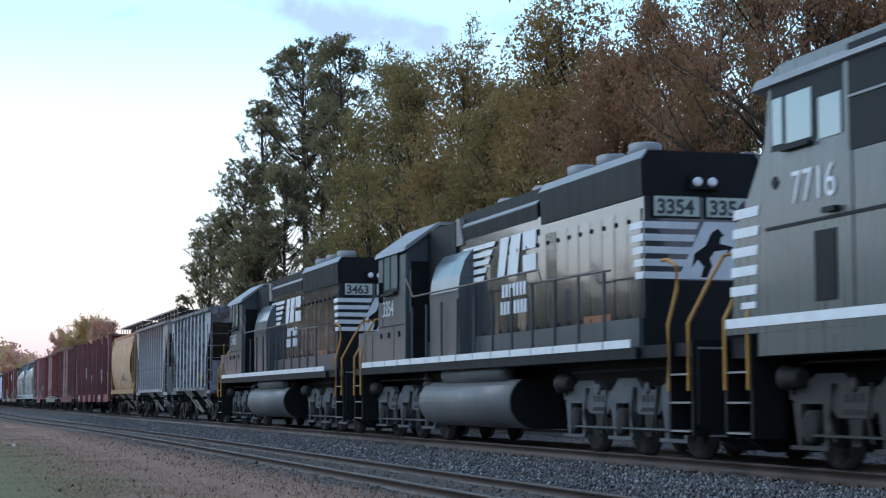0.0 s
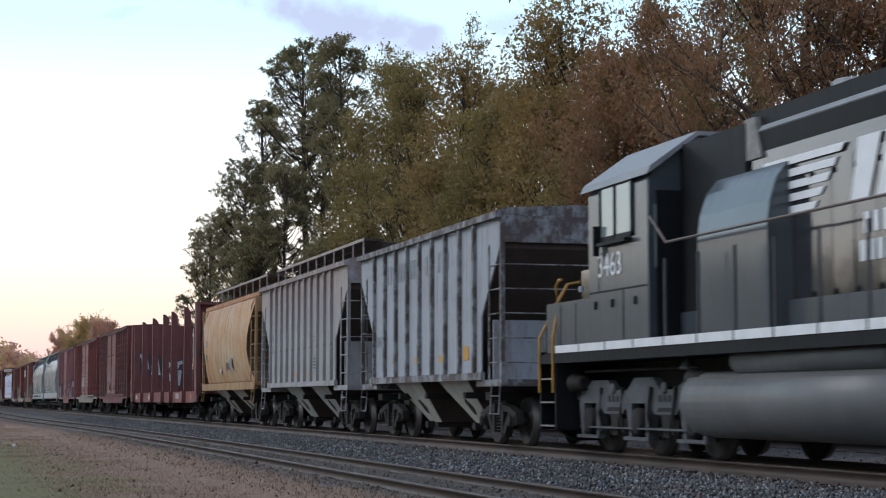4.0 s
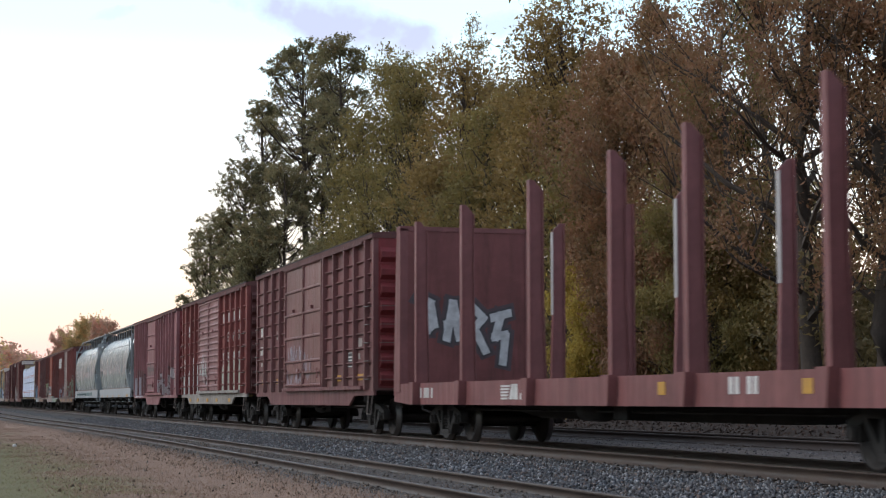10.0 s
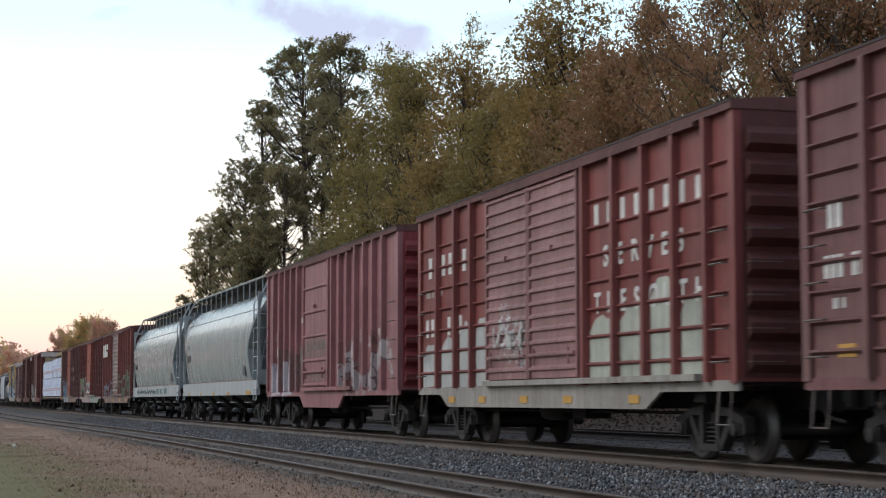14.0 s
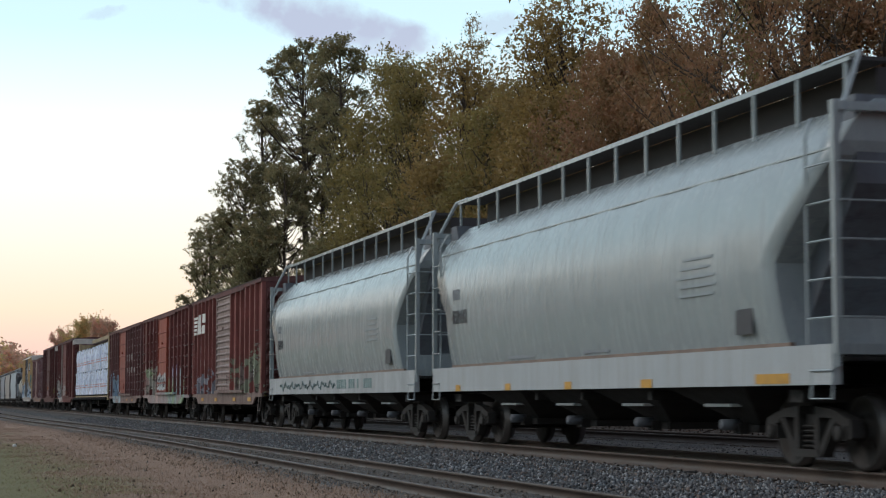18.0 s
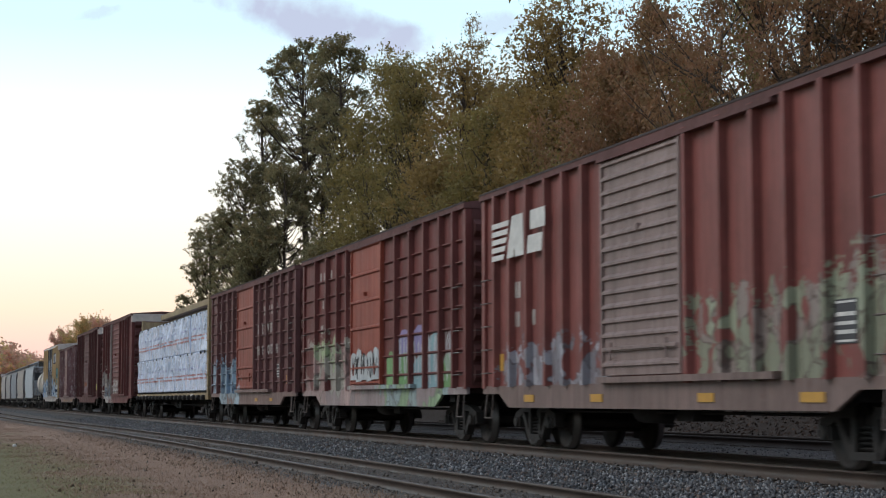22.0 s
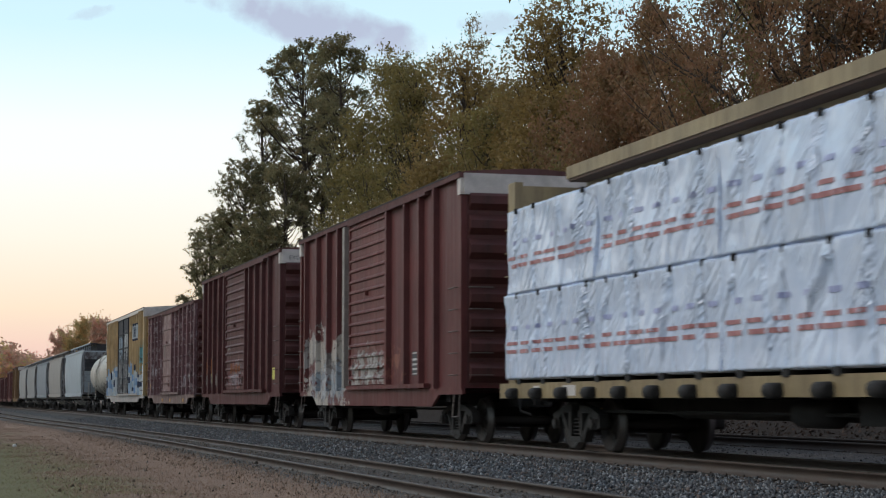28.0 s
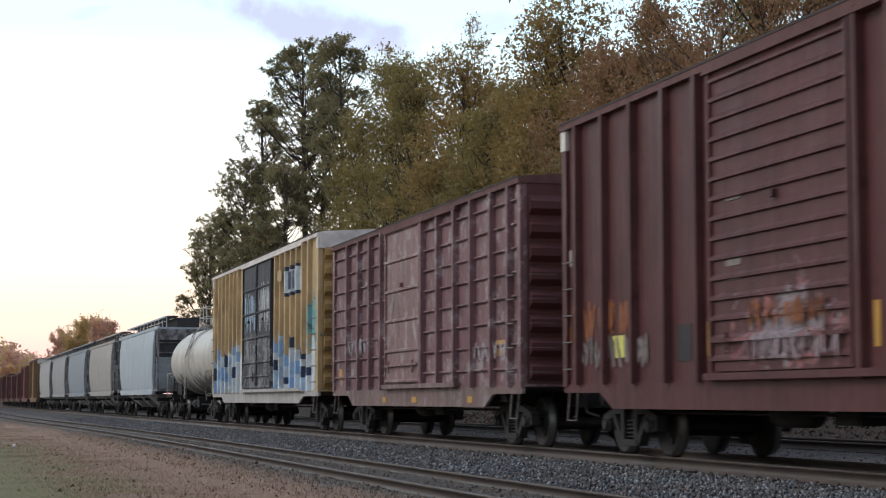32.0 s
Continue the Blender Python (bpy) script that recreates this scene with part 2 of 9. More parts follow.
SIDE_Z = -0.285
FIELD_Z = -0.62
WOOD_Z = 0.55
STEEL = plain("worn_rail_steel", (0.085, 0.062, 0.05), 0.55, 0.35, 0.3, 1.5, 0.2)
RAILHEAD = plain("polished_rail_head", (0.20, 0.18, 0.17), 0.38, 0.8, 0.15, 1.0, 0.05)
TIE = plain("weathered_tie_timber", (0.085, 0.07, 0.058), 0.9, 0, 0.35, 2.0, 0.5, 25)


def ground_height(x, y):
    """Field, then the railway's low bank, then the ditch and floor of the woods."""
    m, s = lateral(max(y, 0)), siding(max(y, 0))
    field = FIELD_Z + 0.10 * noise.noise((x * 0.12, y * 0.06, 0)) + 0.035 * noise.noise((x * 0.7, y * 0.5, 3))
    a = max(0.0, min(1.0, (x - (s - 2.6)) / 1.5))
    a = a * a * (3 - 2 * a)
    z = field * (1 - a) + (SIDE_Z - 0.15) * a
    b = max(0.0, min(1.0, (x - (m - 3.3)) / 1.5))
    z = z * (1 - b) + (-0.20) * b
    c = max(0.0, min(1.0, (x - (m + 8.6)) / 4.5))
    c = c * c * (3 - 2 * c)
    z = z * (1 - c) + (WOOD_Z + 0.25 * noise.noise((x * 0.15, y * 0.1, 7)) + 0.06 * noise.noise((x * 0.9, y * 0.8, 2))) * c
    return z


def soil_material():
    """Straw-coloured dead grass, green turf further from the tracks, cinders and dead leaves beside them."""
    m, n, l, b = nodes_of("field_soil_and_grass")
    co = n.new("ShaderNodeTexCoord").outputs["Object"]
    big, mid, fine = noise_node(n, l, co, 0.22, 4), noise_node(n, l, co, 2.2, 5, 0.7), noise_node(n, l, co, 38.0, 4, 0.75)
    straw = blend(n, l, mid, (0.235, 0.150, 0.102), (0.325, 0.216, 0.150))
    green = blend(n, l, mid, (0.13, 0.135, 0.052), (0.23, 0.20, 0.095))
    sepx = n.new("ShaderNodeSeparateXYZ")
    l.new(co, sepx.inputs[0])
    late = calc(n, l, "MINIMUM", calc(n, l, "MAXIMUM", calc(n, l, "SUBTRACT", sepx.outputs["Y"], 40.0), 0.0), 68.0)
    across = calc(n, l, "ADD", sepx.outputs["X"], calc(n, l, "MULTIPLY", calc(n, l, "MULTIPLY", late, late), 3.4e-4))
    dist = calc(n, l, "ADD", across, span(n, l, big, 0.2, 0.8, -1.8, 1.8))
    c = blend(n, l, span(n, l, dist, 2.3, 3.6), green, straw)
    cinder = blend(n, l, fine, (0.045, 0.04, 0.038), (0.13, 0.115, 0.10))
    edge = calc(n, l, "ADD", across, span(n, l, mid, 0.2, 0.8, -0.7, 0.7))
    c = blend(n, l, span(n, l, edge, 5.3, 6.0), c, cinder)
    # near-black wood floor: the shade of trees and train is in its colour
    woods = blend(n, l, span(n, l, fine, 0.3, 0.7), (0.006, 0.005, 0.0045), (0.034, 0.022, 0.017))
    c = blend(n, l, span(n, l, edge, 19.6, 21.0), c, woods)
    c = blend(n, l, span(n, l, fine, 0.4, 0.75, 0.0, 0.35), c, (0.13, 0.10, 0.07))
    l.new(c, b.inputs["Base Color"])
    b.inputs["Roughness"].default_value = 0.95
    relief(n, l, b, fine, 0.8, 0.04)
    return m


def build_ground():
    xs = np.unique(np.concatenate([np.array([-3000, -1500, -700, -300, -150, -80, -45, -28, -18, -11]), np.arange(-7, 27, 0.5), np.array([27, 30, 34, 40, 50, 70, 110, 200, 400, 900, 2000, 3000])]))
    ys = np.unique(np.concatenate([np.array([-2000, -600, -200, -80, -40, -20, -8, 0, 6]), np.arange(9, 60, 0.8), np.arange(60, 150, 4), np.arange(150, 330, 12), np.array([350, 420, 520, 700, 1100, 1800, 3000])]))
    verts = [(x, y, ground_height(x, y)) for y in ys for x in xs]
    w = len(xs)
    faces = [(j * w + i, j * w + i + 1, (j + 1) * w + i + 1, (j + 1) * w + i) for j in range(len(ys) - 1) for i in range(w - 1)]
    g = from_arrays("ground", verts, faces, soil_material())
    g.data.polygons.foreach_set("use_smooth", np.ones(len(faces), bool))
    tagged(g, "flat field of straw-coloured dead grass and green turf beside the railway", "ground", kind="structure")


def strip(name, offset, profile, y0, y1, step, material, label, wave=0.0):
    """A bank with a cross-profile of (across, height) that follows a track."""
    ys = np.arange(y0, y1 + step, step)
    verts = []
    for y in ys:
        for k, (px, pz) in enumerate(profile):
            dz = wave * noise.noise((px * 1.3, y * 1.1, 5)) + wave * 0.6 * noise.noise((px * 5, y * 4, 9)) if 0 < k < len(profile) - 1 else 0
            verts.append((offset(y) + px, y, pz + dz))
    w = len(profile)
    faces = [(j * w + i, j * w + i + 1, (j + 1) * w + i + 1, (j + 1) * w + i) for j in range(len(ys) - 1) for i in range(w - 1)]
    ob = from_arrays(name, verts, faces, material)
    ob.data.polygons.foreach_set("use_smooth", np.ones(len(faces), bool))
    return tagged(ob, label, "ballast", kind="structure")


def ballast_material(name, tint, dust):
    m, n, l, b = nodes_of(name)
    co = n.new("ShaderNodeTexCoord").outputs["Object"]
    vor = n.new("ShaderNodeTexVoronoi")
    vor.inputs["Scale"].default_value = 23.0
    l.new(co, vor.inputs["Vector"])
    vs = n.new("ShaderNodeSeparateColor")
    l.new(vor.outputs["Color"], vs.inputs[0])
    big = noise_node(n, l, co, 0.5, 4)
    lo, hi = tuple(v * 0.45 for v in tint), tuple(v * 1.5 for v in tint)
    c = blend(n, l, vs.outputs[0], lo, hi)
    c = blend(n, l, span(n, l, big, 0.3, 0.75, 0.1, 0.75), c, dust)
    c = blend(n, l, span(n, l, vor.outputs["Distance"], 0.45, 0.75), c, tuple(v * 0.2 for v in tint))
    # the bed turns darker brown from the main track's near rail on
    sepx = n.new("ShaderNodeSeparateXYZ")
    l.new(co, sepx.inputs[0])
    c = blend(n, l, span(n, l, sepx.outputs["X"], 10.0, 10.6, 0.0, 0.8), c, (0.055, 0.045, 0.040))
    l.new(c, b.inputs["Base Color"])
    b.inputs["Roughness"].default_value = 0.9
    relief(n, l, b, calc(n, l, "SUBTRACT", 1.0, vor.outputs["Distance"]), 1.0, 0.05)
    return m


def stone_material(name="crushed_granite", dust=0.55, tone=1.0):
    m, n, l, b = nodes_of(name)
    ge = n.new("ShaderNodeNewGeometry")
    co = n.new("ShaderNodeTexCoord").outputs["Object"]
    r = n.new("ShaderNodeValToRGB")
    l.new(ge.outputs["Random Per Island"], r.inputs[0])
    cols = ((0.0, (0.030, 0.036, 0.044)), (0.35, (0.075, 0.088, 0.102)), (0.65, (0.15, 0.168, 0.185)), (0.86, (0.40, 0.42, 0.43)), (0.94, (0.17, 0.125, 0.105)))
    while len(r.color_ramp.elements) < len(cols):
        r.color_ramp.elements.new(0.5)
    for e, (at, c) in zip(r.color_ramp.elements, cols):
        e.position, e.color = at, (*[v * tone for v in c], 1)
    fine, big = noise_node(n, l, co, 70, 3), noise_node(n, l, co, 0.6, 4)
    c = blend(n, l, span(n, l, fine, 0.3, 0.7, 0, 0.4), r.outputs[0], (0.08, 0.08, 0.08))
    c = blend(n, l, span(n, l, big, 0.35, 0.8, dust - 0.55, dust), c, (0.13 * tone, 0.105 * tone, 0.092 * tone))
    l.new(c, b.inputs["Base Color"])
    b.inputs["Roughness"].default_value = 0.85
    relief(n, l, b, fine, 0.3, 0.01)
    return m


def scatter_stones(name, count, place, size, seed, material, label):
    """Broken stones, each a squashed and jittered splinter."""
    rng = np.random.default_rng(seed)
    base = np.array([(1, 0.2, -0.5), (-0.2, 1, -0.4), (-1, -0.2, -0.6), (0.2, -1, -0.4), (0.25, 0.15, 1), (-0.1, -0.2, -1.1)], float)
    tris = np.array([(0, 1, 4), (1, 2, 4), (2, 3, 4), (3, 0, 4), (1, 0, 5), (2, 1, 5), (3, 2, 5), (0, 3, 5)])
    pts = np.array([place(rng) for _ in range(count)])
    v = base[None] * rng.uniform(0.6, 1.4, (count, 6, 3))
    v *= (size * rng.uniform(0.45, 1.25, count) ** 1.3)[:, None, None] * rng.uniform([0.8, 0.8, 0.5], [1.3, 1.3, 0.95], (count, 3))[:, None, :]
    q = rng.normal(size=(count, 4))
    q /= np.linalg.norm(q, axis=1)[:, None]
    w, x, y, z = q.T
    rot = np.stack([np.stack([1 - 2 * (y * y + z * z), 2 * (x * y - z * w), 2 * (x * z + y * w)], 1),
                    np.stack([2 * (x * y + z * w), 1 - 2 * (x * x + z * z), 2 * (y * z - x * w)], 1),
                    np.stack([2 * (x * z - y * w), 2 * (y * z + x * w), 1 - 2 * (x * x + y * y)], 1)], 1)
    v = np.einsum("nij,nkj->nki", rot, v) + pts[:, None, :]
    f = tris[None] + (np.arange(count) * 6)[:, None, None]
    ob = from_arrays(name, v.reshape(-1, 3), f.reshape(-1, 3), material)
    return tagged(ob, label, "ballast stones", kind="stuff")


def rail_mesh(offset, z, y0, y1, step):
    """One rail: foot, web and head, swept along its line."""
    prof = ((-0.076, -0.185), (0.076, -0.185), (0.07, -0.168), (0.012, -0.15), (0.01, -0.045), (0.036, -0.036), (0.037, -0.008), (0.03, 0.0), (-0.03, 0.0), (-0.037, -0.008), (-0.036, -0.036), (-0.01, -0.045), (-0.012, -0.15), (-0.07, -0.168))
    ys = np.arange(y0, y1 + step, step)
    n = len(prof)
    verts = [(offset(y) + px, y, z + pz) for y in ys for px, pz in prof]
    faces = [(j * n + i, j * n + (i + 1) % n, (j + 1) * n + (i + 1) % n, (j + 1) * n + i) for j in range(len(ys) - 1) for i in range(n)]
    return verts, faces


def build_track(name, offset, z, y0, y1, spacing, tie_z, seed, label, near, used=True, steel=None):
    """Two rails on timber ties, held by spiked tie plates."""
    rng = random.Random(seed)
    track = tagged(new(name), label, "railway track", kind="structure")
    for side in (-0.7525, 0.7525):
        v, f = rail_mesh(lambda y: offset(y) + side, z, y0, y1, 2.0)
        r = from_arrays("rail", v, f, steel or STEEL, track)
        r.data.materials.append(RAILHEAD)
        idx = np.array([1 if (i % 14) == 7 and used else 0 for i in range(len(f))], np.int32)
        r.data.polygons.foreach_set("material_index", idx)
    tie = bpy.data.meshes.new("tie")
    bm = boxes((-1.3, 1.3, -0.115, 0.115, -0.17, 0.0))
    bevelled(bm, 0.015)
    bm.to_mesh(tie)
    bm.free()
    tie.materials.append(TIE)
    plate = bpy.data.meshes.new("tie_plate")
    bm = boxes((-0.17, 0.17, -0.09, 0.09, 0.0, 0.016), (-0.10, -0.078, -0.05, -0.03, 0.0, 0.045), (0.078, 0.10, 0.03, 0.05, 0.0, 0.045))
    bm.to_mesh(plate)
    bm.free()
    plate.materials.append(STEEL)
    y, k = near[0], 0
    while y < near[1]:
        x = offset(y)
        o = shared("tie", tie, track, pose(x + rng.uniform(-0.05, 0.05), y, tie_z + rng.uniform(-0.012, 0.008), 0, 0, rng.uniform(-1.5, 1.5)))
        if k < 90:
            for side in (-0.7525, 0.7525):
                shared("tie_plate", plate, track, pose(x + side, y, z - 0.2))
        y += spacing + rng.uniform(-0.04, 0.04)
        k += 1
    return track


def second(y):
    return lateral(y) + 6.9


build_ground()
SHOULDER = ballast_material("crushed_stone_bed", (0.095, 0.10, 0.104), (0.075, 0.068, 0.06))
CINDER = ballast_material("cinder_bed", (0.13, 0.12, 0.11), (0.10, 0.08, 0.065))
GRANITE = stone_material()
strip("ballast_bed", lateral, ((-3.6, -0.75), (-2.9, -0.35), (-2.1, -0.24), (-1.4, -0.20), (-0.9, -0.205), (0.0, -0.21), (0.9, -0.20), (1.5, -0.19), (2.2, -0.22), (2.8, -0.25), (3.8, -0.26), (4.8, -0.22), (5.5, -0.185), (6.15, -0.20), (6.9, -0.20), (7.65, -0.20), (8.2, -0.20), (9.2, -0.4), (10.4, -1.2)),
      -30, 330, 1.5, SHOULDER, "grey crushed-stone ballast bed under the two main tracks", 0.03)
strip("siding_bed", siding, ((-2.3, -1.1), (-1.6, -0.52), (-1.2, -0.44), (-0.6, -0.43), (0.6, -0.43), (1.2, -0.42), (1.7, -0.41), (2.4, -0.55), (2.6, -0.9)),
      -30, 262, 1.5, CINDER, "dark cinder bed of the siding littered with dead leaves", 0.03)
build_track("main_track", lateral, 0.0, -40, 330, 0.52, -0.185, 1, "main railway track with rusty brown rails on timber ties", (10, 75))
# the far rails take a darker steel: shade behind the train as colour
build_track("far_track", second, 0.0, -40, 330, 0.52, -0.185, 2, "second main track behind the train on timber ties", (14, 60), True, plain("shaded_rusty_rail", (0.030, 0.022, 0.019), 0.75, 0.1, 0.3, 1.5, 0.2))
build_track("siding_track", siding, SIDE_Z, -20, 262, 0.58, SIDE_Z - 0.18, 3, "rusty siding rails half sunk in cinders and leaves", (12, 75), False)


def on_bed(rng):
    y = 13 + 100 * rng.random() ** 1.9
    a = rng.random()
    px = -3.3 + 2.5 * a
    z = np.interp(px, (-3.3, -2.9, -2.1, -1.4, -0.8), (-0.5, -0.34, -0.23, -0.20, -0.205))
    return (lateral(y) + px, y, z + rng.uniform(-0.02, 0.025))


def between_rails(rng):
    y = 14 + 40 * rng.random() ** 1.4
    px = rng.uniform(-0.65, 0.65) if rng.random() < 0.5 else rng.uniform(1.0, 8.2)
    return (lateral(y) + px, y, -0.215 + rng.uniform(-0.02, 0.03))


def on_siding(rng):
    y = 13 + 50 * rng.random() ** 1.6
    px = rng.uniform(-1.35, 2.2)
    return (siding(y) + px, y, -0.43 + rng.uniform(-0.02, 0.02) - (0.08 if px < -1.2 else 0))


scatter_stones("ballast_stones", 46000, on_bed, 0.025, 11, GRANITE, "loose blue-grey crushed granite ballast along the main track")
scatter_stones("track_stones", 16000, between_rails, 0.03, 12, stone_material("brown_dusted_stone", 0.9, 0.75), "dusty ballast stones between and behind the main rails")
scatter_stones("siding_stones", 5000, on_siding, 0.024, 13, plain("cinder_stone", (0.10, 0.085, 0.07), 0.9, 0, 0.4, 4.0, 0.3), "dark cinders and small stones along the siding")


def grass(name, count, place, height, seed, material, label, width=0.006):
    """Single leaning blades in loose tufts."""
    rng = np.random.default_rng(seed)
    p = np.array([place(rng) for _ in range(count)])
    a = rng.uniform(0, 2 * math.pi, count)
    h = height * rng.uniform(0.4, 1.3, count)
    lean = h * rng.uniform(0.1, 0.9, count)
    d = np.stack([np.cos(a), np.sin(a), np.zeros(count)], 1)
    s = np.stack([-np.sin(a + rng.uniform(-1, 1, count)), np.cos(a), np.zeros(count)], 1) * (width * rng.uniform(0.6, 1.6, count))[:, None]
    top = p + d * lean[:, None] + np.array([0, 0, 1.0]) * (h * 0.95)[:, None]
    v = np.stack([p - s, p + s, top], 1).reshape(-1, 3)
    f = np.arange(count * 3).reshape(-1, 3)
    return tagged(from_arrays(name, v, f, material), label, "grass", kind="stuff")


def tuft_spots(seed, count, x0, x1, y0, y1):
    r = np.random.default_rng(seed)
    return [(r.uniform(x0, x1), y0 + (y1 - y0) * r.random() ** 1.8) for _ in range(count)]


def in_tufts(spots, spread):
    def place(rng):
        x, y = spots[rng.integers(len(spots))]
        x, y = x + rng.normal() * spread, y + rng.normal() * spread
        x -= swing(y)
        return (x, y, ground_height(x, y) - 0.01)
    return place



def blade_material(name, cols):
    m, n, l, b = nodes_of(name)
    r = n.new("ShaderNodeValToRGB")
    l.new(n.new("ShaderNodeNewGeometry").outputs["Random Per Island"], r.inputs[0])
    while len(r.color_ramp.elements) < len(cols):
        r.color_ramp.elements.new(0.5)
    for k, (e, c) in enumerate(zip(r.color_ramp.elements, cols)):
        e.position, e.color = k / (len(cols) - 1), (*c, 1)
    l.new(r.outputs[0], b.inputs["Base Color"])
    b.inputs["Roughness"].default_value = 0.8
    return m


STRAW = blade_material("dry_grass_blades", ((0.275, 0.178, 0.122), (0.30, 0.203, 0.140), (0.35, 0.243, 0.168), (0.25, 0.158, 0.107)))
TURF = blade_material("green_grass_blades", ((0.19, 0.20, 0.075), (0.24, 0.22, 0.09), (0.33, 0.27, 0.15), (0.21, 0.20, 0.08)))
DEADLEAF = blade_material("dead_leaves", ((0.12, 0.085, 0.06), (0.20, 0.14, 0.10), (0.09, 0.07, 0.055), (0.30, 0.23, 0.17)))
grass("dry_grass", 90000, in_tufts(tuft_spots(1, 9000, 1.8, 5.75, 17, 120), 0.25), 0.045, 21, STRAW, "straw-coloured dry grass beside the siding", 0.006)
grass("weed_tufts", 700, in_tufts(tuft_spots(4, 60, 2.2, 5.7, 22, 60), 0.09), 0.085, 24, blade_material("brown_weed_stalks", ((0.15, 0.115, 0.085), (0.26, 0.20, 0.15), (0.33, 0.26, 0.19))), "dry brown weeds standing in the grass", 0.009)
grass("turf", 30000, in_tufts(tuft_spots(2, 1700, -0.4, 3.4, 19, 62), 0.22), 0.03, 22, TURF, "short green turf mixed with straw", 0.008)


def litter(rng):
    y = 14 + 60 * rng.random() ** 1.5
    x = siding(y) + rng.choice([rng.uniform(-2.1, -0.85), rng.uniform(-0.6, 0.7)])
    return (x, y, -0.44 if x > siding(y) - 1.2 else ground_height(x, y))


grass("leaf_litter", 7000, litter, 0.04, 23, DEADLEAF, "curled dead leaves lying along the siding", 0.013)


def on_field(rng):
    y = 18 + 55 * rng.random() ** 1.6
    x = rng.uniform(0.2, 5.6) - swing(y)
    return (x, y, ground_height(x, y) + 0.012)


def on_wood_floor(rng):
    y = 24 + 50 * rng.random()
    x = lateral(y) + rng.uniform(9.0, 14.5)
    return (x, y, ground_height(x, y))


grass("fallen_leaves", 420, on_field, 0.055, 25, DEADLEAF, "brown fallen leaves scattered over the grass", 0.03)
# these leaves are coloured dark to carry the shade under the trees
grass("forest_floor_leaves", 9000, on_wood_floor, 0.07, 26, blade_material("shade_darkened_leaf_litter", ((0.02, 0.015, 0.013), (0.06, 0.035, 0.025), (0.035, 0.026, 0.02), (0.10, 0.06, 0.04))), "dark leaf litter on the bank below the woods", 0.05)


# odd scraps on the ballast
def scrap(name, x, y, z, size, material, label, category, seed):
    rng = random.Random(seed)
    bm = bmesh.new()
    bmesh.ops.create_icosphere(bm, subdivisions=2, radius=1.0)
    for v in bm.verts:
        k = 1 + 0.45 * noise.noise(v.co * 1.7 + Vector((seed, 0, 0)))
        v.co = Vector((v.co.x * size[0], v.co.y * size[1], v.co.z * size[2])) * k
    return tagged(part(name, bm, material, at=pose(x, y, z, 0, 0, rng.uniform(-20, 20))), label, category)


BARKISH = plain("dark_dead_branch", (0.05, 0.04, 0.032), 0.9)
PALELITTER = plain("white_litter", (0.7, 0.68, 0.66), 0.6)
TAR = plain("black_scrap_rubber", (0.015, 0.014, 0.014), 0.7, 0, 0.3, 8.0, 0.3)
scrap("rubber_scrap", 10.2, 23.2, -0.19, (0.2, 0.05, 0.03), TAR, "black strip of torn rubber lying on the ballast", "scrap", 1)
scrap("stick", 9.3, 39.5, -0.27, (0.35, 0.05, 0.03), BARKISH, "dark broken branch lying on the ballast", "branch", 2)
scrap("litter", 2.38, 56.8, -0.56, (0.07, 0.06, 0.05), PALELITTER, "white scrap of litter in the grass", "litter", 3)
# ---- woods ----
def leaf_material(name, cols, gloss=0.6):
    m, n, l, b = nodes_of(name)
    ge = n.new("ShaderNodeNewGeometry")
    r = n.new("ShaderNodeValToRGB")
    co = n.new("ShaderNodeTexCoord").outputs["Object"]
    # sprays of leaves turn together; single leaves vary about their spray
    spray = span(n, l, noise_node(n, l, co, 1.1, 3, 0.7), 0.32, 0.68, 0.0, 0.72)
    l.new(calc(n, l, "ADD", spray, calc(n, l, "MULTIPLY", ge.outputs["Random Per Island"], 0.28)), r.inputs[0])
    while len(r.color_ramp.elements) < len(cols):
        r.color_ramp.elements.new(0.5)
    for k, (e, c) in enumerate(zip(r.color_ramp.elements, cols)):
        e.position, e.color = k / (len(cols) - 1), (*c, 1)
    big = noise_node(n, l, co, 0.35, 3)
    c = blend(n, l, span(n, l, big, 0.35, 0.65, 0.0, 0.45), r.outputs[0], tuple(v * 0.7 for v in cols[0]))
    l.new(c, b.inputs["Base Color"])
    b.inputs["Roughness"].default_value = gloss
    thin = n.new("ShaderNodeBsdfTranslucent")
    l.new(c, thin.inputs["Color"])
    mix = n.new("ShaderNodeMixShader")
    mix.inputs[0].default_value = 0.5
    l.new(b.outputs[0], mix.inputs[1])
    l.new(thin.outputs[0], mix.inputs[2])
    l.new(mix.outputs[0], n["Material Output"].inputs["Surface"])
    return m


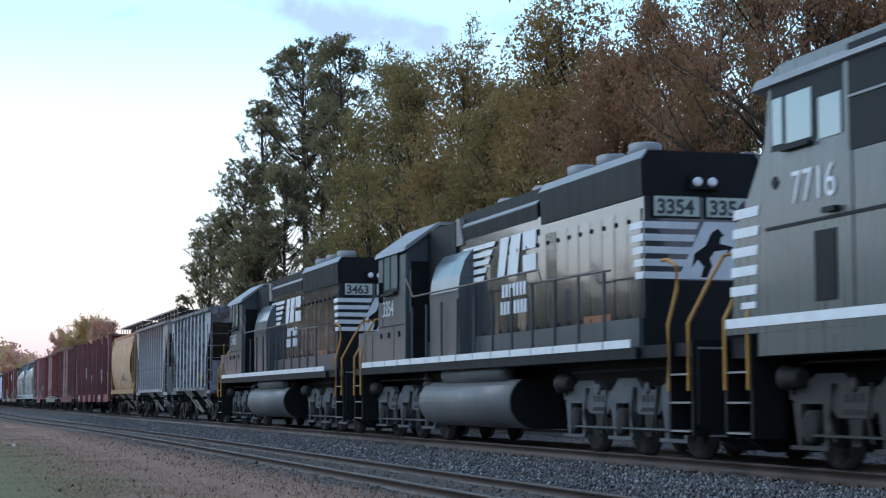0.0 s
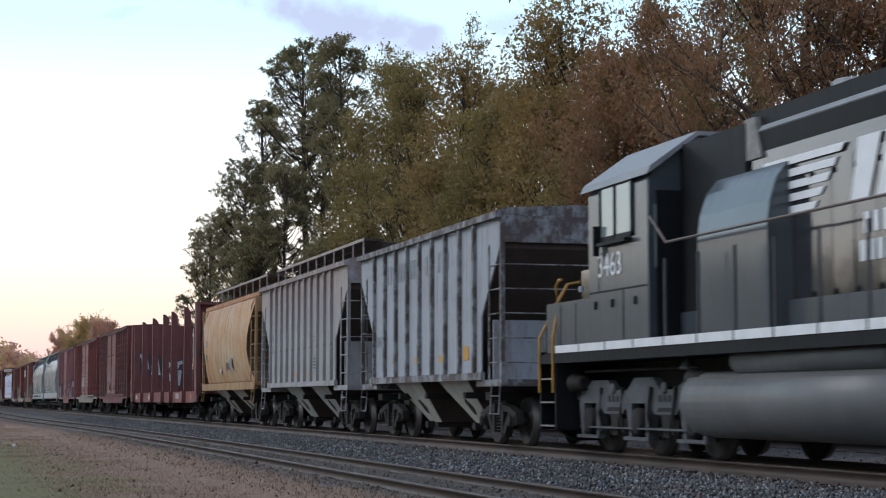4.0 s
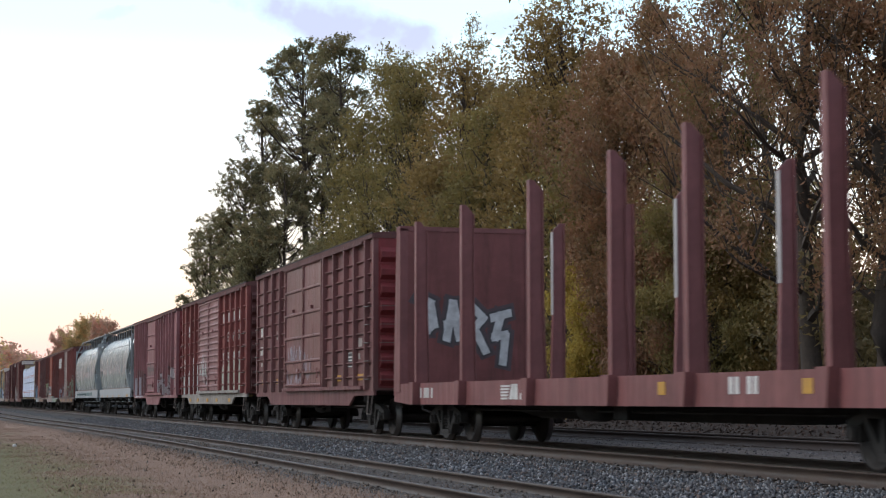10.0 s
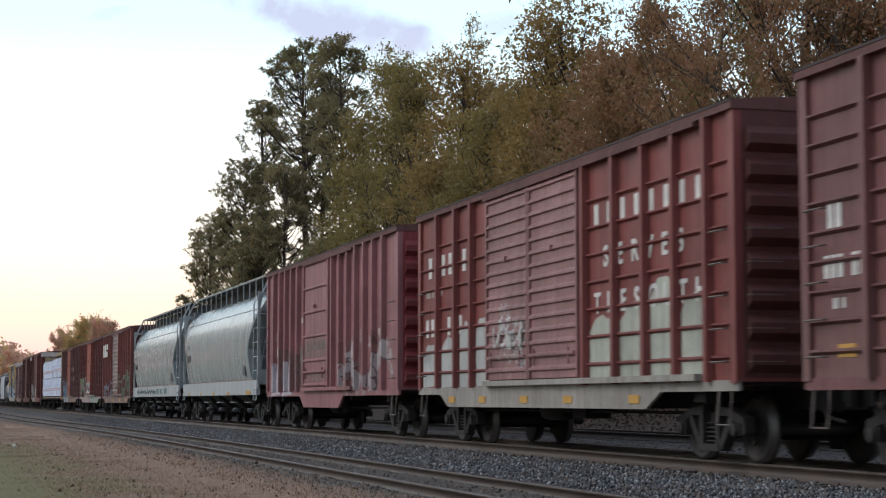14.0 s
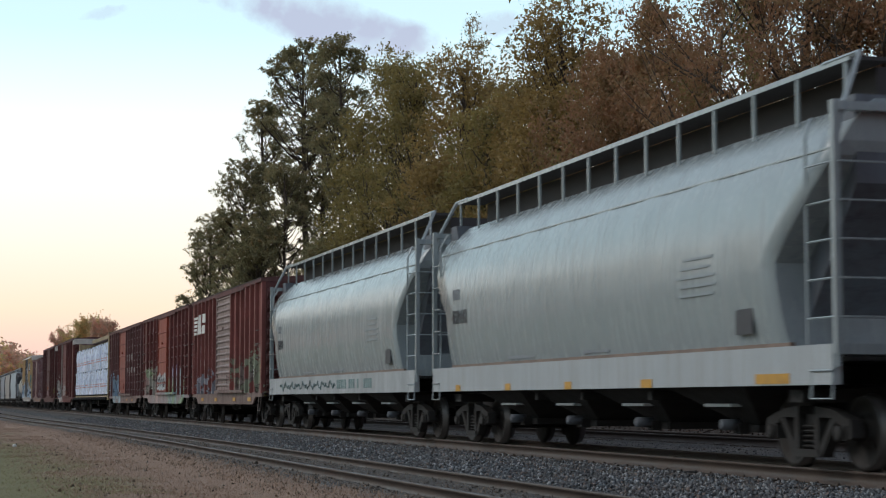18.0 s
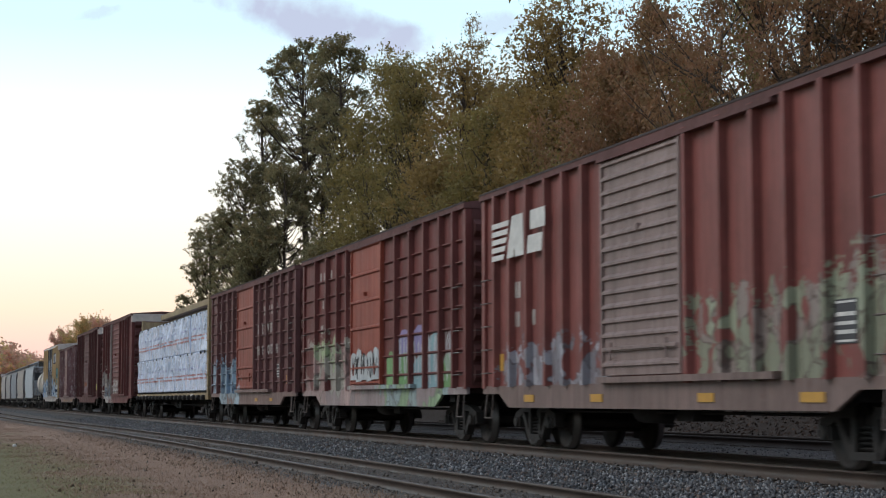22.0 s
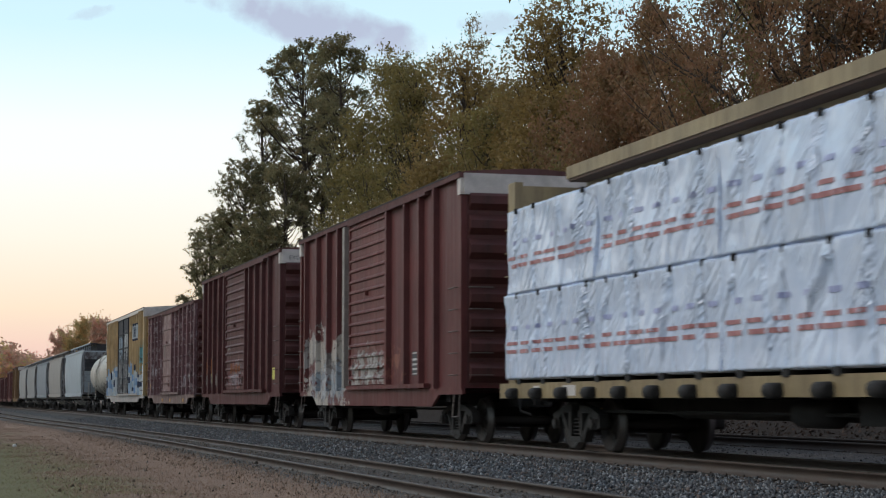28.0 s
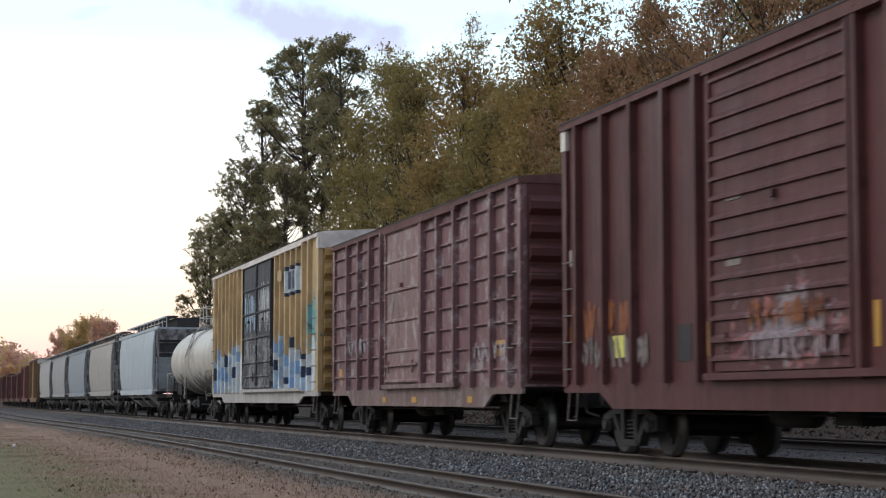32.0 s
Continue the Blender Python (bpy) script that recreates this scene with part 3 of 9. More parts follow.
BARK = plain("dark_furrowed_bark", (0.075, 0.058, 0.045), 0.95, 0, 0.35, 1.5, 0.8, 14)
LEAVES = OrderedDict(
    pine=leaf_material("pine_needles", ((0.195, 0.19, 0.105), (0.25, 0.235, 0.12), (0.32, 0.265, 0.13), (0.44, 0.26, 0.12))),
    gold=leaf_material("golden_brown_leaves", ((0.22, 0.150, 0.056), (0.30, 0.205, 0.07), (0.36, 0.243, 0.082), (0.235, 0.190, 0.072))),
    olive=leaf_material("olive_green_leaves", ((0.19, 0.165, 0.065), (0.25, 0.210, 0.072), (0.33, 0.243, 0.08), (0.205, 0.187, 0.068))),
    russet=leaf_material("russet_brown_leaves", ((0.270, 0.137, 0.080), (0.364, 0.190, 0.095), (0.284, 0.187, 0.087), (0.176, 0.143, 0.070))),
    # far autumn leaves, with the glow of the sky behind put into the colour
    orange=leaf_material("backlit_orange_leaves", ((0.46, 0.44, 0.21), (0.60, 0.48, 0.22), (0.80, 0.50, 0.22), (0.95, 0.48, 0.22))),
    scrub=leaf_material("dark_undergrowth_leaves", ((0.14, 0.122, 0.056), (0.20, 0.162, 0.072), (0.30, 0.215, 0.09), (0.17, 0.148, 0.07))),
    yellow=leaf_material("yellow_leaves", ((0.510, 0.374, 0.074), (0.600, 0.450, 0.106), (0.374, 0.300, 0.074))),
    # distant leaves paled in colour for haze and back light
    haze=leaf_material("haze_lightened_far_leaves", ((0.62, 0.40, 0.28), (0.56, 0.42, 0.29), (0.78, 0.42, 0.30), (0.92, 0.42, 0.30))),
)


def limb(bm, rng, a, d, length, r, depth, tips, lift=0.1, bend=0.22, n=5, split=3):
    """A branch that bends, tapers and splits; the ends of its twigs are kept in tips."""
    pts, rad = [a.copy()], [r]
    p = a.copy()
    steps = 4
    for k in range(steps):
        d = (d + Vector((rng.uniform(-bend, bend), rng.uniform(-bend, bend), rng.uniform(-bend, bend) + lift))).normalized()
        p = p + d * (length / steps)
        pts.append(p.copy())
        rad.append(r * (1 - 0.75 * (k + 1) / steps))
        if depth == 0 or k >= 1:
            tips.append((p.copy(), depth))
    tube(bm, pts, rad, n)
    if depth > 0:
        for k in range(split + (depth > 1)):
            i = rng.randint(1, steps)
            e = (d + Vector((rng.uniform(-1, 1), rng.uniform(-1, 1), rng.uniform(-0.35, 0.75)))).normalized()
            limb(bm, rng, pts[i], e, length * rng.uniform(0.5, 0.72), rad[i] * 0.62, depth - 1, tips, lift, bend, max(3, n - 1), split)


def leaf_cloud(tips, per_tip, spread, size, seed, flat=0.75, name="crown", material=None, parent=None, long=1.5, broad=False, tuft=False):
    """Many small leaves gathered in sprays about the twigs. broad: folded four-cornered leaves; tuft: needles that fan out from the twig's end."""
    rng = np.random.default_rng(seed)
    c = np.repeat(np.array([t[0] for t in tips]), per_tip, axis=0)
    n = len(c)
    off = rng.normal(size=(n, 3)) * np.array([1, 1, flat]) * rng.uniform(0.2, 1.15, (n, 1))
    c = c + off * spread
    u = off + 0.25 * rng.normal(size=(n, 3)) if tuft else rng.normal(size=(n, 3)) + np.array([0, 0, -0.5 if broad else 0.0])
    u /= np.linalg.norm(u, axis=1)[:, None]
    w = np.cross(u, rng.normal(size=(n, 3)))
    w /= np.linalg.norm(w, axis=1)[:, None]
    s = size * rng.uniform(0.5, 1.3, (n, 1))
    u, w = u * s * long * 0.8, w * s * 0.7
    nrm = np.cross(u, w)
    nrm /= np.linalg.norm(nrm, axis=1)[:, None]
    if broad:
        v = np.stack([c - u, c + w * 0.8 + nrm * s * 0.25, c + u, c - w * 0.8 + nrm * s * 0.15], 1)
    else:
        v = np.stack([c - u - w * 0.5, c + w * 1.15 + nrm * s * 0.2, c + u * 1.1 - w * 0.4], 1)
    return from_arrays(name, v.reshape(-1, 3), np.arange(v.shape[0] * v.shape[1]).reshape(-1, v.shape[1]), material, parent)


def fit_tree(tree, height, width=None):
    """Bring a grown tree to its full height (and spread), limbs and leaves alike."""
    crown = [c for c in tree.children if c.name.startswith("crown")][0]
    co = np.empty(len(crown.data.vertices) * 3, np.float32)
    crown.data.vertices.foreach_get("co", co)
    co = co.reshape(-1, 3)
    kz = height / np.percentile(co[:, 2], 99.6)
    kx = 1.0 if width is None else width / (2 * np.percentile(np.abs(co[:, :2]), 97))
    for c in tree.children:
        v = np.empty(len(c.data.vertices) * 3, np.float32)
        c.data.vertices.foreach_get("co", v)
        v = v.reshape(-1, 3) * np.array([kx, kx, kz], np.float32)
        c.data.vertices.foreach_set("co", v.ravel())
        c.data.update()
    return tree


def thin_out(tips, rng, gaps, scale=0.42):
    """Leave holes in a crown: twigs are bare in patches."""
    off = rng.uniform(0, 90)
    return [q for q in tips if noise.noise((q[0].x * scale + off, q[0].y * scale, q[0].z * scale)) > gaps]


def hardwood(name, seed, height, width, kind, label, leaves=40, size=0.1, bare=0.28, gaps=-0.1, spread=0.3, stout=1.0, broad=False, limbs=17, split=4):
    """A broad-leaved tree: a forking trunk, spreading limbs and a crown of separate leafy sprays."""
    rng = random.Random(seed)
    t = tagged(new(name), label, "tree", "trees behind the railway")
    bm = bmesh.new()
    tips = []
    pts, rad = [], []
    p = Vector((0, 0, -0.4))
    r0 = (0.017 * height + 0.06) * stout
    for k in range(9):
        pts.append(p.copy())
        rad.append(r0 * (1 - (0.82 if stout == 1 else 0.6) * k / 8) + (0.12 if k == 0 else 0))
        p = p + Vector((rng.uniform(-0.22, 0.22), rng.uniform(-0.22, 0.22), height / 8.6))
    tube(bm, pts, rad, 9)
    for k in range(limbs):
        a = bare + (0.97 - bare) * k / (limbs - 1)
        i = min(7, int(a * 8))
        q = pts[i].lerp(pts[i + 1], a * 8 - i)
        ang = k * 2.4 + rng.uniform(-0.5, 0.5)
        reach = width * 0.5 * (0.55 + 0.75 * math.sin(math.pi * min(1, (a - bare) / (1 - bare) * 0.72 + 0.22))) * rng.uniform(0.7, 1.15)
        d = Vector((math.cos(ang), math.sin(ang), 0.25 + 0.9 * a * a)).normalized()
        limb(bm, rng, q, d, reach, rad[i] * 0.5, 2, tips, split=split)
    part("trunk", bm, BARK, t)
    keep = thin_out([q for q in tips if q[1] < 2 or rng.random() < 0.4], rng, gaps)
    leaf_cloud(keep, leaves, spread, size, seed, material=LEAVES[kind], parent=t, broad=broad)
    return fit_tree(t, height, width)


def full_crown(bm, rng, pts, rad, height, width, base, shape, count, twigs, gaps, rise, reach, stems):
    """Limbs that climb from the trunk to boughs spread through a rounded crown; the ends of their twigs are given back."""
    tips = []
    off = rng.uniform(0, 90)
    k = 0
    while k < count:
        h = rng.random() ** 0.8
        wide = width * 0.5 * shape(h)
        ang = rng.uniform(0, 2 * math.pi)
        out = wide * math.sqrt(rng.uniform(0.15, 1)) * rng.uniform(0.85, 1.12)
        k += 1
        goal = Vector((math.cos(ang) * out, math.sin(ang) * out, height * (base + (1 - base) * h)))
        if noise.noise((goal.x * 0.5 + off, goal.y * 0.5, goal.z * 0.5)) < gaps:
            continue
        z0 = max(height * base * 0.9, goal.z - out * rise - 0.5)
        a = min(0.999, z0 / height) * (len(pts) - 1)
        i = int(a)
        start = pts[i].lerp(pts[i + 1], a - i)
        goal = goal + Vector((start.x, start.y, 0))
        line = [start]
        for f in (0.3, 0.65, 1.0):
            p = start.lerp(goal, f)
            p.z = start.z + (goal.z - start.z) * f ** 1.5
            line.append(p + Vector((rng.uniform(-1, 1), rng.uniform(-1, 1), rng.uniform(-0.6, 0.6))) * 0.14 * (f < 1))
        r = min(rad[i] * 0.5, 0.02 + 0.02 * out)
        tube(bm, line, [r, r * 0.7, r * 0.5, r * 0.3], 4)
        for q in range(twigs):
            e = goal + Vector((rng.gauss(0, reach), rng.gauss(0, reach), rng.gauss(0.1, reach * 0.62)))
            fork = line[2].lerp(goal, rng.uniform(0.3, 1))
            if q < stems:
                tube(bm, [fork, fork.lerp(e, 0.55) + Vector((0, 0, 0.06)), e], [r * 0.28, r * 0.2, r * 0.1], 3)
            tips.append((e, 0))
    return tips


def round_top(h):
    return math.sqrt(max(0.0, 1 - (2 * h ** 1.15 - 1) ** 2)) * 0.8 + 0.24 * (1 - h)


def low_cone(h):
    return 0.25 + 0.8 * math.sin(math.pi * (0.42 + 0.53 * h))


def pole(height, rng, sway, thick):
    pts, rad = [], []
    p = Vector((0, 0, -0.4))
    for k in range(11):
        pts.append(p.copy())
        rad.append(thick * (1 - 0.8 * k / 10))
        p = p + Vector((rng.uniform(-sway, sway), rng.uniform(-sway, sway), height / 10.2))
    return pts, rad


def pine(name, seed, height, width, label, crown_from=0.35, needles=30, gaps=-0.22):
    """A tall loblolly pine: a straight bare pole, then boughs that end in separate tufts of needles."""
    rng = random.Random(seed)
    t = tagged(new(name), label, "pine tree", "trees behind the railway")
    bm = bmesh.new()
    pts, rad = pole(height, rng, 0.12, 0.011 * height + 0.05)
    tube(bm, pts, rad, 8)
    size = (1 - crown_from) * height * width * 0.85
    tips = full_crown(bm, rng, pts, rad, height, width, crown_from, round_top if crown_from > 0.4 else low_cone, int(40 + 1.5 * size), 9, gaps, 0.5, 0.36, 5)
    part("trunk", bm, BARK, t)
    leaf_cloud(tips, needles, 0.15, 0.08, seed, 0.8, material=LEAVES["pine"], parent=t, long=1.3, tuft=True)
    return t


def full_hardwood(name, seed, height, width, kind, label, crown_from=0.2, gaps=-0.3):
    """A broad-leaved tree in the thick of the wood: a pole of a trunk and a full, rounded, finely leaved crown."""
    rng = random.Random(seed)
    t = tagged(new(name), label, "tree", "trees behind the railway")
    bm = bmesh.new()
    pts, rad = pole(height, rng, 0.2, 0.012 * height + 0.05)
    tube(bm, pts, rad, 8)
    size = (1 - crown_from) * height * width
    tips = full_crown(bm, rng, pts, rad, height, width, crown_from, round_top if crown_from > 0.3 else low_cone, int(30 + 1.1 * size), 8, gaps, 0.9, 0.55, 2)
    part("trunk", bm, BARK, t)
    leaf_cloud(tips, 19, 0.32, 0.09, seed, 0.9, material=LEAVES[kind], parent=t)
    return t


def spot(px, x_across, base=WOOD_Z - 0.3):
    """Where a line of sight at px (of 1568 across) crosses the strip x = x_across."""
    a = TURN + math.atan((px - 784) / 3153.0)
    return x_across, x_across / math.tan(a)


def height_to(px, py, x_across, base=WOOD_Z - 0.3):
    x, y = spot(px, x_across)
    depth = x * math.sin(TURN) + y * math.cos(TURN)
    return 0.82 + (709 - py) / 3153.0 * depth - base


def stand(tree, px, x_across, turn, base=WOOD_Z - 0.3):
    x, y = spot(px, x_across)
    tree.matrix_basis = pose(x, y, base, 0, 0, turn)
    return tree


# px, top, strip, crown's width in metres, height at which the crown begins
PINES = ((604, 66, 28.0, 6.2, 0.56), (540, 70, 30.0, 8.2, 0.54), (464, 178, 29.0, 5.4, 0.66), (428, 285, 27.0, 8.0, 0.3), (372, 385, 26.0, 7.5, 0.12), (500, 300, 27.5, 7.5, 0.2), (455, 400, 25.5, 8.5, 0.1), (572, 420, 26, 6.0, 0.1), (575, 130, 32.0, 7.0, 0.5))
for k, (px, top, across, wide, bare) in enumerate(PINES):
    stand(pine("pine_tree", 100 + k, height_to(px, top, across), wide, "tall dark-green loblolly pine with a ragged crown", bare, gaps=-0.3 if bare < 0.4 else -0.18), px, across, 40 * k)

FULL = ((680, 108, 29, 6.5, "olive", 0.2), (745, 92, 27, 6.5, "olive", 0.2), (805, 100, 26, 6.5, "gold", 0.2), (1004, 2, 26, 5.4, "gold", 0.5), (925, 110, 25.5, 6.0, "gold", 0.2), (1000, 170, 25, 5.0, "gold", 0.15), (1072, 85, 25, 4.0, "russet", 0.3), (870, 190, 25, 5.5, "olive", 0.15), (640, 200, 28, 5.0, "olive", 0.15),
        (800, 270, 24, 6, "gold", 0.1), (1000, 300, 23.5, 5.5, "olive", 0.1), (660, 300, 25, 6, "olive", 0.1), (720, 150, 31.5, 7.0, "olive", 0.1), (880, 150, 31, 8.0, "olive", 0.1))
HARD = ((838, 24, 28, 5.0, "gold", 0.25, 0.02), (1095, 95, 24, 4.6, "russet", 0.12, -0.5), (1190, 8, 25, 5.0, "russet", 0.12, -0.22), (1290, -100, 25, 6.4, "russet", 0.15, -0.02), (1446, -190, 23, 9.0, "russet", 0.28, -0.02), (1562, -170, 23.5, 7.0, "russet", 0.28, 0.04), (1370, -60, 27, 5.0, "olive", 0.2, 0.05),
        (1190, 120, 30, 8.0, "olive", 0.1, -0.5), (1150, 300, 23.5, 5, "russet", 0.1, -0.3), (1250, 330, 24, 4.5, "olive", 0.1, -0.3), (1345, 400, 25.5, 3.6, "gold", 0.1, -0.2), (1050, 470, 22.8, 2.4, "yellow", 0.1, -0.2))
WORDS = {"olive": "broad tree with thinning olive-green autumn leaves", "gold": "broad tree with golden-brown autumn leaves", "russet": "large oak with russet-brown autumn leaves", "yellow": "sapling with yellow autumn leaves"}
for k, (px, top, across, wide, kind, bare) in enumerate(FULL):
    stand(full_hardwood("oak_tree" if kind == "russet" else "broadleaf_tree", 230 + k, height_to(px, top, across), wide, kind, WORDS[kind], bare), px, across, 70 * k)
for k, (px, top, across, wide, kind, bare, gaps) in enumerate(HARD):
    twiggy = gaps == 0.02
    stand(hardwood("oak_tree" if kind == "russet" else "broadleaf_tree", 200 + k, height_to(px, top, across), wide, kind, WORDS[kind], leaves=9 if twiggy else 24, size=0.07 if twiggy else 0.075,
                   bare=bare, gaps=gaps, spread=0.25 if twiggy else 0.4, stout=1.35 if top < -150 else 1.0, broad=not twiggy, limbs=17 if twiggy else 20), px, across, 70 * k)


def undergrowth():
    """Bushes and saplings at the wood's edge, in a row behind the far track."""
    rng = random.Random(77)
    proto = []
    for k, kind in enumerate(("scrub", "olive", "scrub", "gold")):
        t = tagged(new("bush"), {"scrub": "dark tangled bush at the edge of the woods", "olive": "olive-green sapling thicket at the edge of the woods", "gold": "golden-brown bush at the edge of the woods"}[kind], "bush", "undergrowth at the edge of the woods")
        bm = bmesh.new()
        tips = []
        for j in range(9):
            ang = j * 0.7 + rng.uniform(-0.3, 0.3)
            limb(bm, rng, Vector((rng.uniform(-0.5, 0.5), rng.uniform(-0.5, 0.5), -0.3)), Vector((math.cos(ang) * 0.7, math.sin(ang) * 0.7, 1)).normalized(), rng.uniform(2.0, 3.6), 0.05, 1, tips, 0.05, 0.3, 4, 3)
        part("stems", bm, BARK, t)
        leaf_cloud(tips, 36, 0.34, 0.08, 300 + k, 0.9, "foliage", LEAVES[kind], t)
        proto.append(t)
    k = 0
    y = 30.0
    while y < 190:
        for x in (25.8, 30.0):
            m = pose(x + rng.uniform(-1, 1), y + rng.uniform(-1.5, 1.5), WOOD_Z - 0.15, 0, 0, rng.uniform(0, 360))
            s = rng.uniform(0.7, 1.3) * (1.0 if x < 26.5 else 1.6)
            if k < 4:
                proto[k].matrix_basis = m
                proto[k].scale = (s, s, s)
            else:
                c = copy_thing(proto[k % 4 if x > 26 else 2 * (k % 2)], m)
                c.scale = (s, s, s)
            k += 1
        y += 3.2 + y * 0.035


undergrowth()

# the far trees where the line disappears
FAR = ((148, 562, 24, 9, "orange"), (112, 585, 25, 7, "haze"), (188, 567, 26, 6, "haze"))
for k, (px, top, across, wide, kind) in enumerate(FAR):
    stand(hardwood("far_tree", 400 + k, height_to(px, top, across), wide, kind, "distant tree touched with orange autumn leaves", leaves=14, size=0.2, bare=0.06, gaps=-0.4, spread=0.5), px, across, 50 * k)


def far_wood():
    rng = random.Random(5)
    t = tagged(new("far_woods"), "distant line of orange-brown autumn woods at the end of the track", "woods", kind="stuff")
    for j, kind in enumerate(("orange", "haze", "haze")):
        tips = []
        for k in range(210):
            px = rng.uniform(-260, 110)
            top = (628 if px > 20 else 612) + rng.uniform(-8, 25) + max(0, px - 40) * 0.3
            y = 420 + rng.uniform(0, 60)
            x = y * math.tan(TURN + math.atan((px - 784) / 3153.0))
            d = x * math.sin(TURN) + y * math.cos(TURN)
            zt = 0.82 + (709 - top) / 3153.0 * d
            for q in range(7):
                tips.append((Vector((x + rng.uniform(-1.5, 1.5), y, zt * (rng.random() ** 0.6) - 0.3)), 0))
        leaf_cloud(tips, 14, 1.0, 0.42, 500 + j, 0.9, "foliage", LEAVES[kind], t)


far_wood()


def woods_across_the_field():
    """The tree line on the near side of the line, out past the field; the cars' paint mirrors it."""
    rng = random.Random(9)
    t = tagged(new("field_edge_woods"), "dark line of woods along the far edge of the field", "woods", kind="stuff")
    for j, kind in enumerate(("scrub", "olive")):
        tips = []
        for k in range(420):
            along = k / 420
            if along < 0.6:
                x, y = -72 + rng.uniform(-6, 6), -60 + along / 0.6 * 400
            else:
                x, y = -72 + (along - 0.6) / 0.4 * 66, 345 + rng.uniform(-8, 8)
            top = (np.interp(y, (0, 100, 120, 200, 275, 295, 340), (11, 11, 12, 15, 18, 34, 36)) if along < 0.6 else 34) + 6 * noise.noise((y * 0.05, j, 2.0)) + 3 * noise.noise((y * 0.2, j, 6.0))
            for q in range(6):
                tips.append((Vector((x + rng.uniform(-2, 2), y + rng.uniform(-1.5, 1.5), top * (rng.random() ** 0.55) - 0.5)), 0))
        leaf_cloud(tips, 14, 1.4, 0.6, 700 + j, 0.9, "foliage", LEAVES[kind], t)


woods_across_the_field()
# ---- the train: shared running gear ----
def travelled(t):
    """Metres that the train has gone at t seconds."""
    return 8.533 * t + 0.02318 * t * t


CARS = []
FREIGHT_WHEELS, ENGINE_WHEELS = [], []
UNDER = plain("grimy_underframe_steel", (0.016, 0.014, 0.013), 0.85, 0.0, 0.35, 3.0, 0.3)
TRUCKIRON = plain("dusty_cast_truck_iron", (0.026, 0.023, 0.021), 0.8, 0.1, 0.35, 4.0, 0.35)
WHEELIRON = plain("rusty_wheel_iron", (0.028, 0.023, 0.020), 0.7, 0.2, 0.35, 5.0, 0.2)
TREAD = plain("bright_wheel_tread", (0.10, 0.09, 0.085), 0.45, 0.7, 0.1, 5.0, 0.05)
WHITE_PAINT = plain("white_lettering_paint", (0.62, 0.61, 0.58), 0.6, 0, 0.2, 6.0, 0.05)
FADED_WHITE = plain("faded_white_lettering", (0.42, 0.38, 0.35), 0.7, 0, 0.35, 5.0, 0.05)
BLACK_PAINT = plain("black_lettering_paint", (0.06, 0.06, 0.065), 0.6, 0, 0.3, 6.0, 0.05)
GREY_MARK = plain("grey_lettering_paint", (0.22, 0.24, 0.26), 0.6, 0, 0.3, 6.0, 0.05)
YELLOW_TAPE = plain("yellow_reflector", (0.52, 0.28, 0.05), 0.5, 0, 0.2, 8.0, 0.05)
YELLOW_TAG = plain("pale_yellow_placard", (0.65, 0.62, 0.15), 0.5, 0, 0.15, 8.0, 0.05)
STEELROD = plain("bare_grab_iron", (0.16, 0.13, 0.115), 0.6, 0.3, 0.3, 6.0, 0.1)


def mesh_of(name, bm, material):
    me = bpy.data.meshes.new(name)
    bm.to_mesh(me)
    bm.free()
    me.materials.append(material)
    return me


def wheelset_mesh(r):
    bm = bmesh.new()
    for s in (-1, 1):
        lathe(bm, [(s * 0.66, 0.1), (s * 0.66, r * 0.8), (s * 0.68, r + 0.028), (s * 0.705, r + 0.028), (s * 0.712, r), (s * 0.815, r - 0.008), (s * 0.815, r - 0.06), (s * 0.77, r - 0.085), (s * 0.735, r * 0.5), (s * 0.77, 0.15), (s * 0.80, 0.13), (s * 0.80, 0.08)], 28, (0, 0, 0))
        for k in range(3):
            a = k * 2.1
            box(bm, s * 0.775 - 0.012, s * 0.775 + 0.012, math.cos(a) * r * 0.5 - 0.03, math.cos(a) * r * 0.5 + 0.03, math.sin(a) * r * 0.5 - 0.03, math.sin(a) * r * 0.5 + 0.03)
    lathe(bm, [(-1.08, 0.07), (-0.85, 0.085), (0.85, 0.085), (1.08, 0.07)], 10, (0, 0, 0))
    me = mesh_of("wheelset", bm, WHEELIRON)
    me.materials.append(TREAD)
    for p in me.polygons:
        c = p.center
        if math.hypot(c.y, c.z) > r - 0.05 and 0.8 > abs(c.x) > 0.72:
            p.material_index = 1
    return me


def side_frame_mesh():
    """A cast side frame: top member, two sloping legs, window for the springs, pedestal jaws over the bearings."""
    bm = bmesh.new()
    for s in (-1, 1):
        prism(bm, [(s * 0.20, 0.62), (s * 0.20, 0.76), (s * 0.62, 0.72), (s * 1.06, 0.60), (s * 1.10, 0.40), (s * 0.98, 0.36), (s * 0.94, 0.52), (s * 0.74, 0.55), (s * 0.68, 0.62)], -0.08, 0.08)
        prism(bm, [(s * 0.72, 0.62), (s * 0.60, 0.62), (s * 0.27, 0.24), (s * 0.27, 0.16), (s * 0.36, 0.16)], -0.075, 0.075)
        prism(bm, [(s * 0.20, 0.20), (s * 0.31, 0.20), (s * 0.31, 0.66), (s * 0.20, 0.66)], -0.085, 0.085)
        lathe(bm, [(-0.13, 0.10), (-0.15, 0.085), (-0.155, 0.03)], 12, (0, s * 0.865, 0.44))
        box(bm, -0.11, 0.09, s * 0.865 - 0.13, s * 0.865 + 0.13, 0.36, 0.53)
    prism(bm, [(-0.34, 0.15), (0.34, 0.15), (0.30, 0.24), (-0.30, 0.24)], -0.1, 0.1)
    return mesh_of("side_frame", bm, TRUCKIRON)


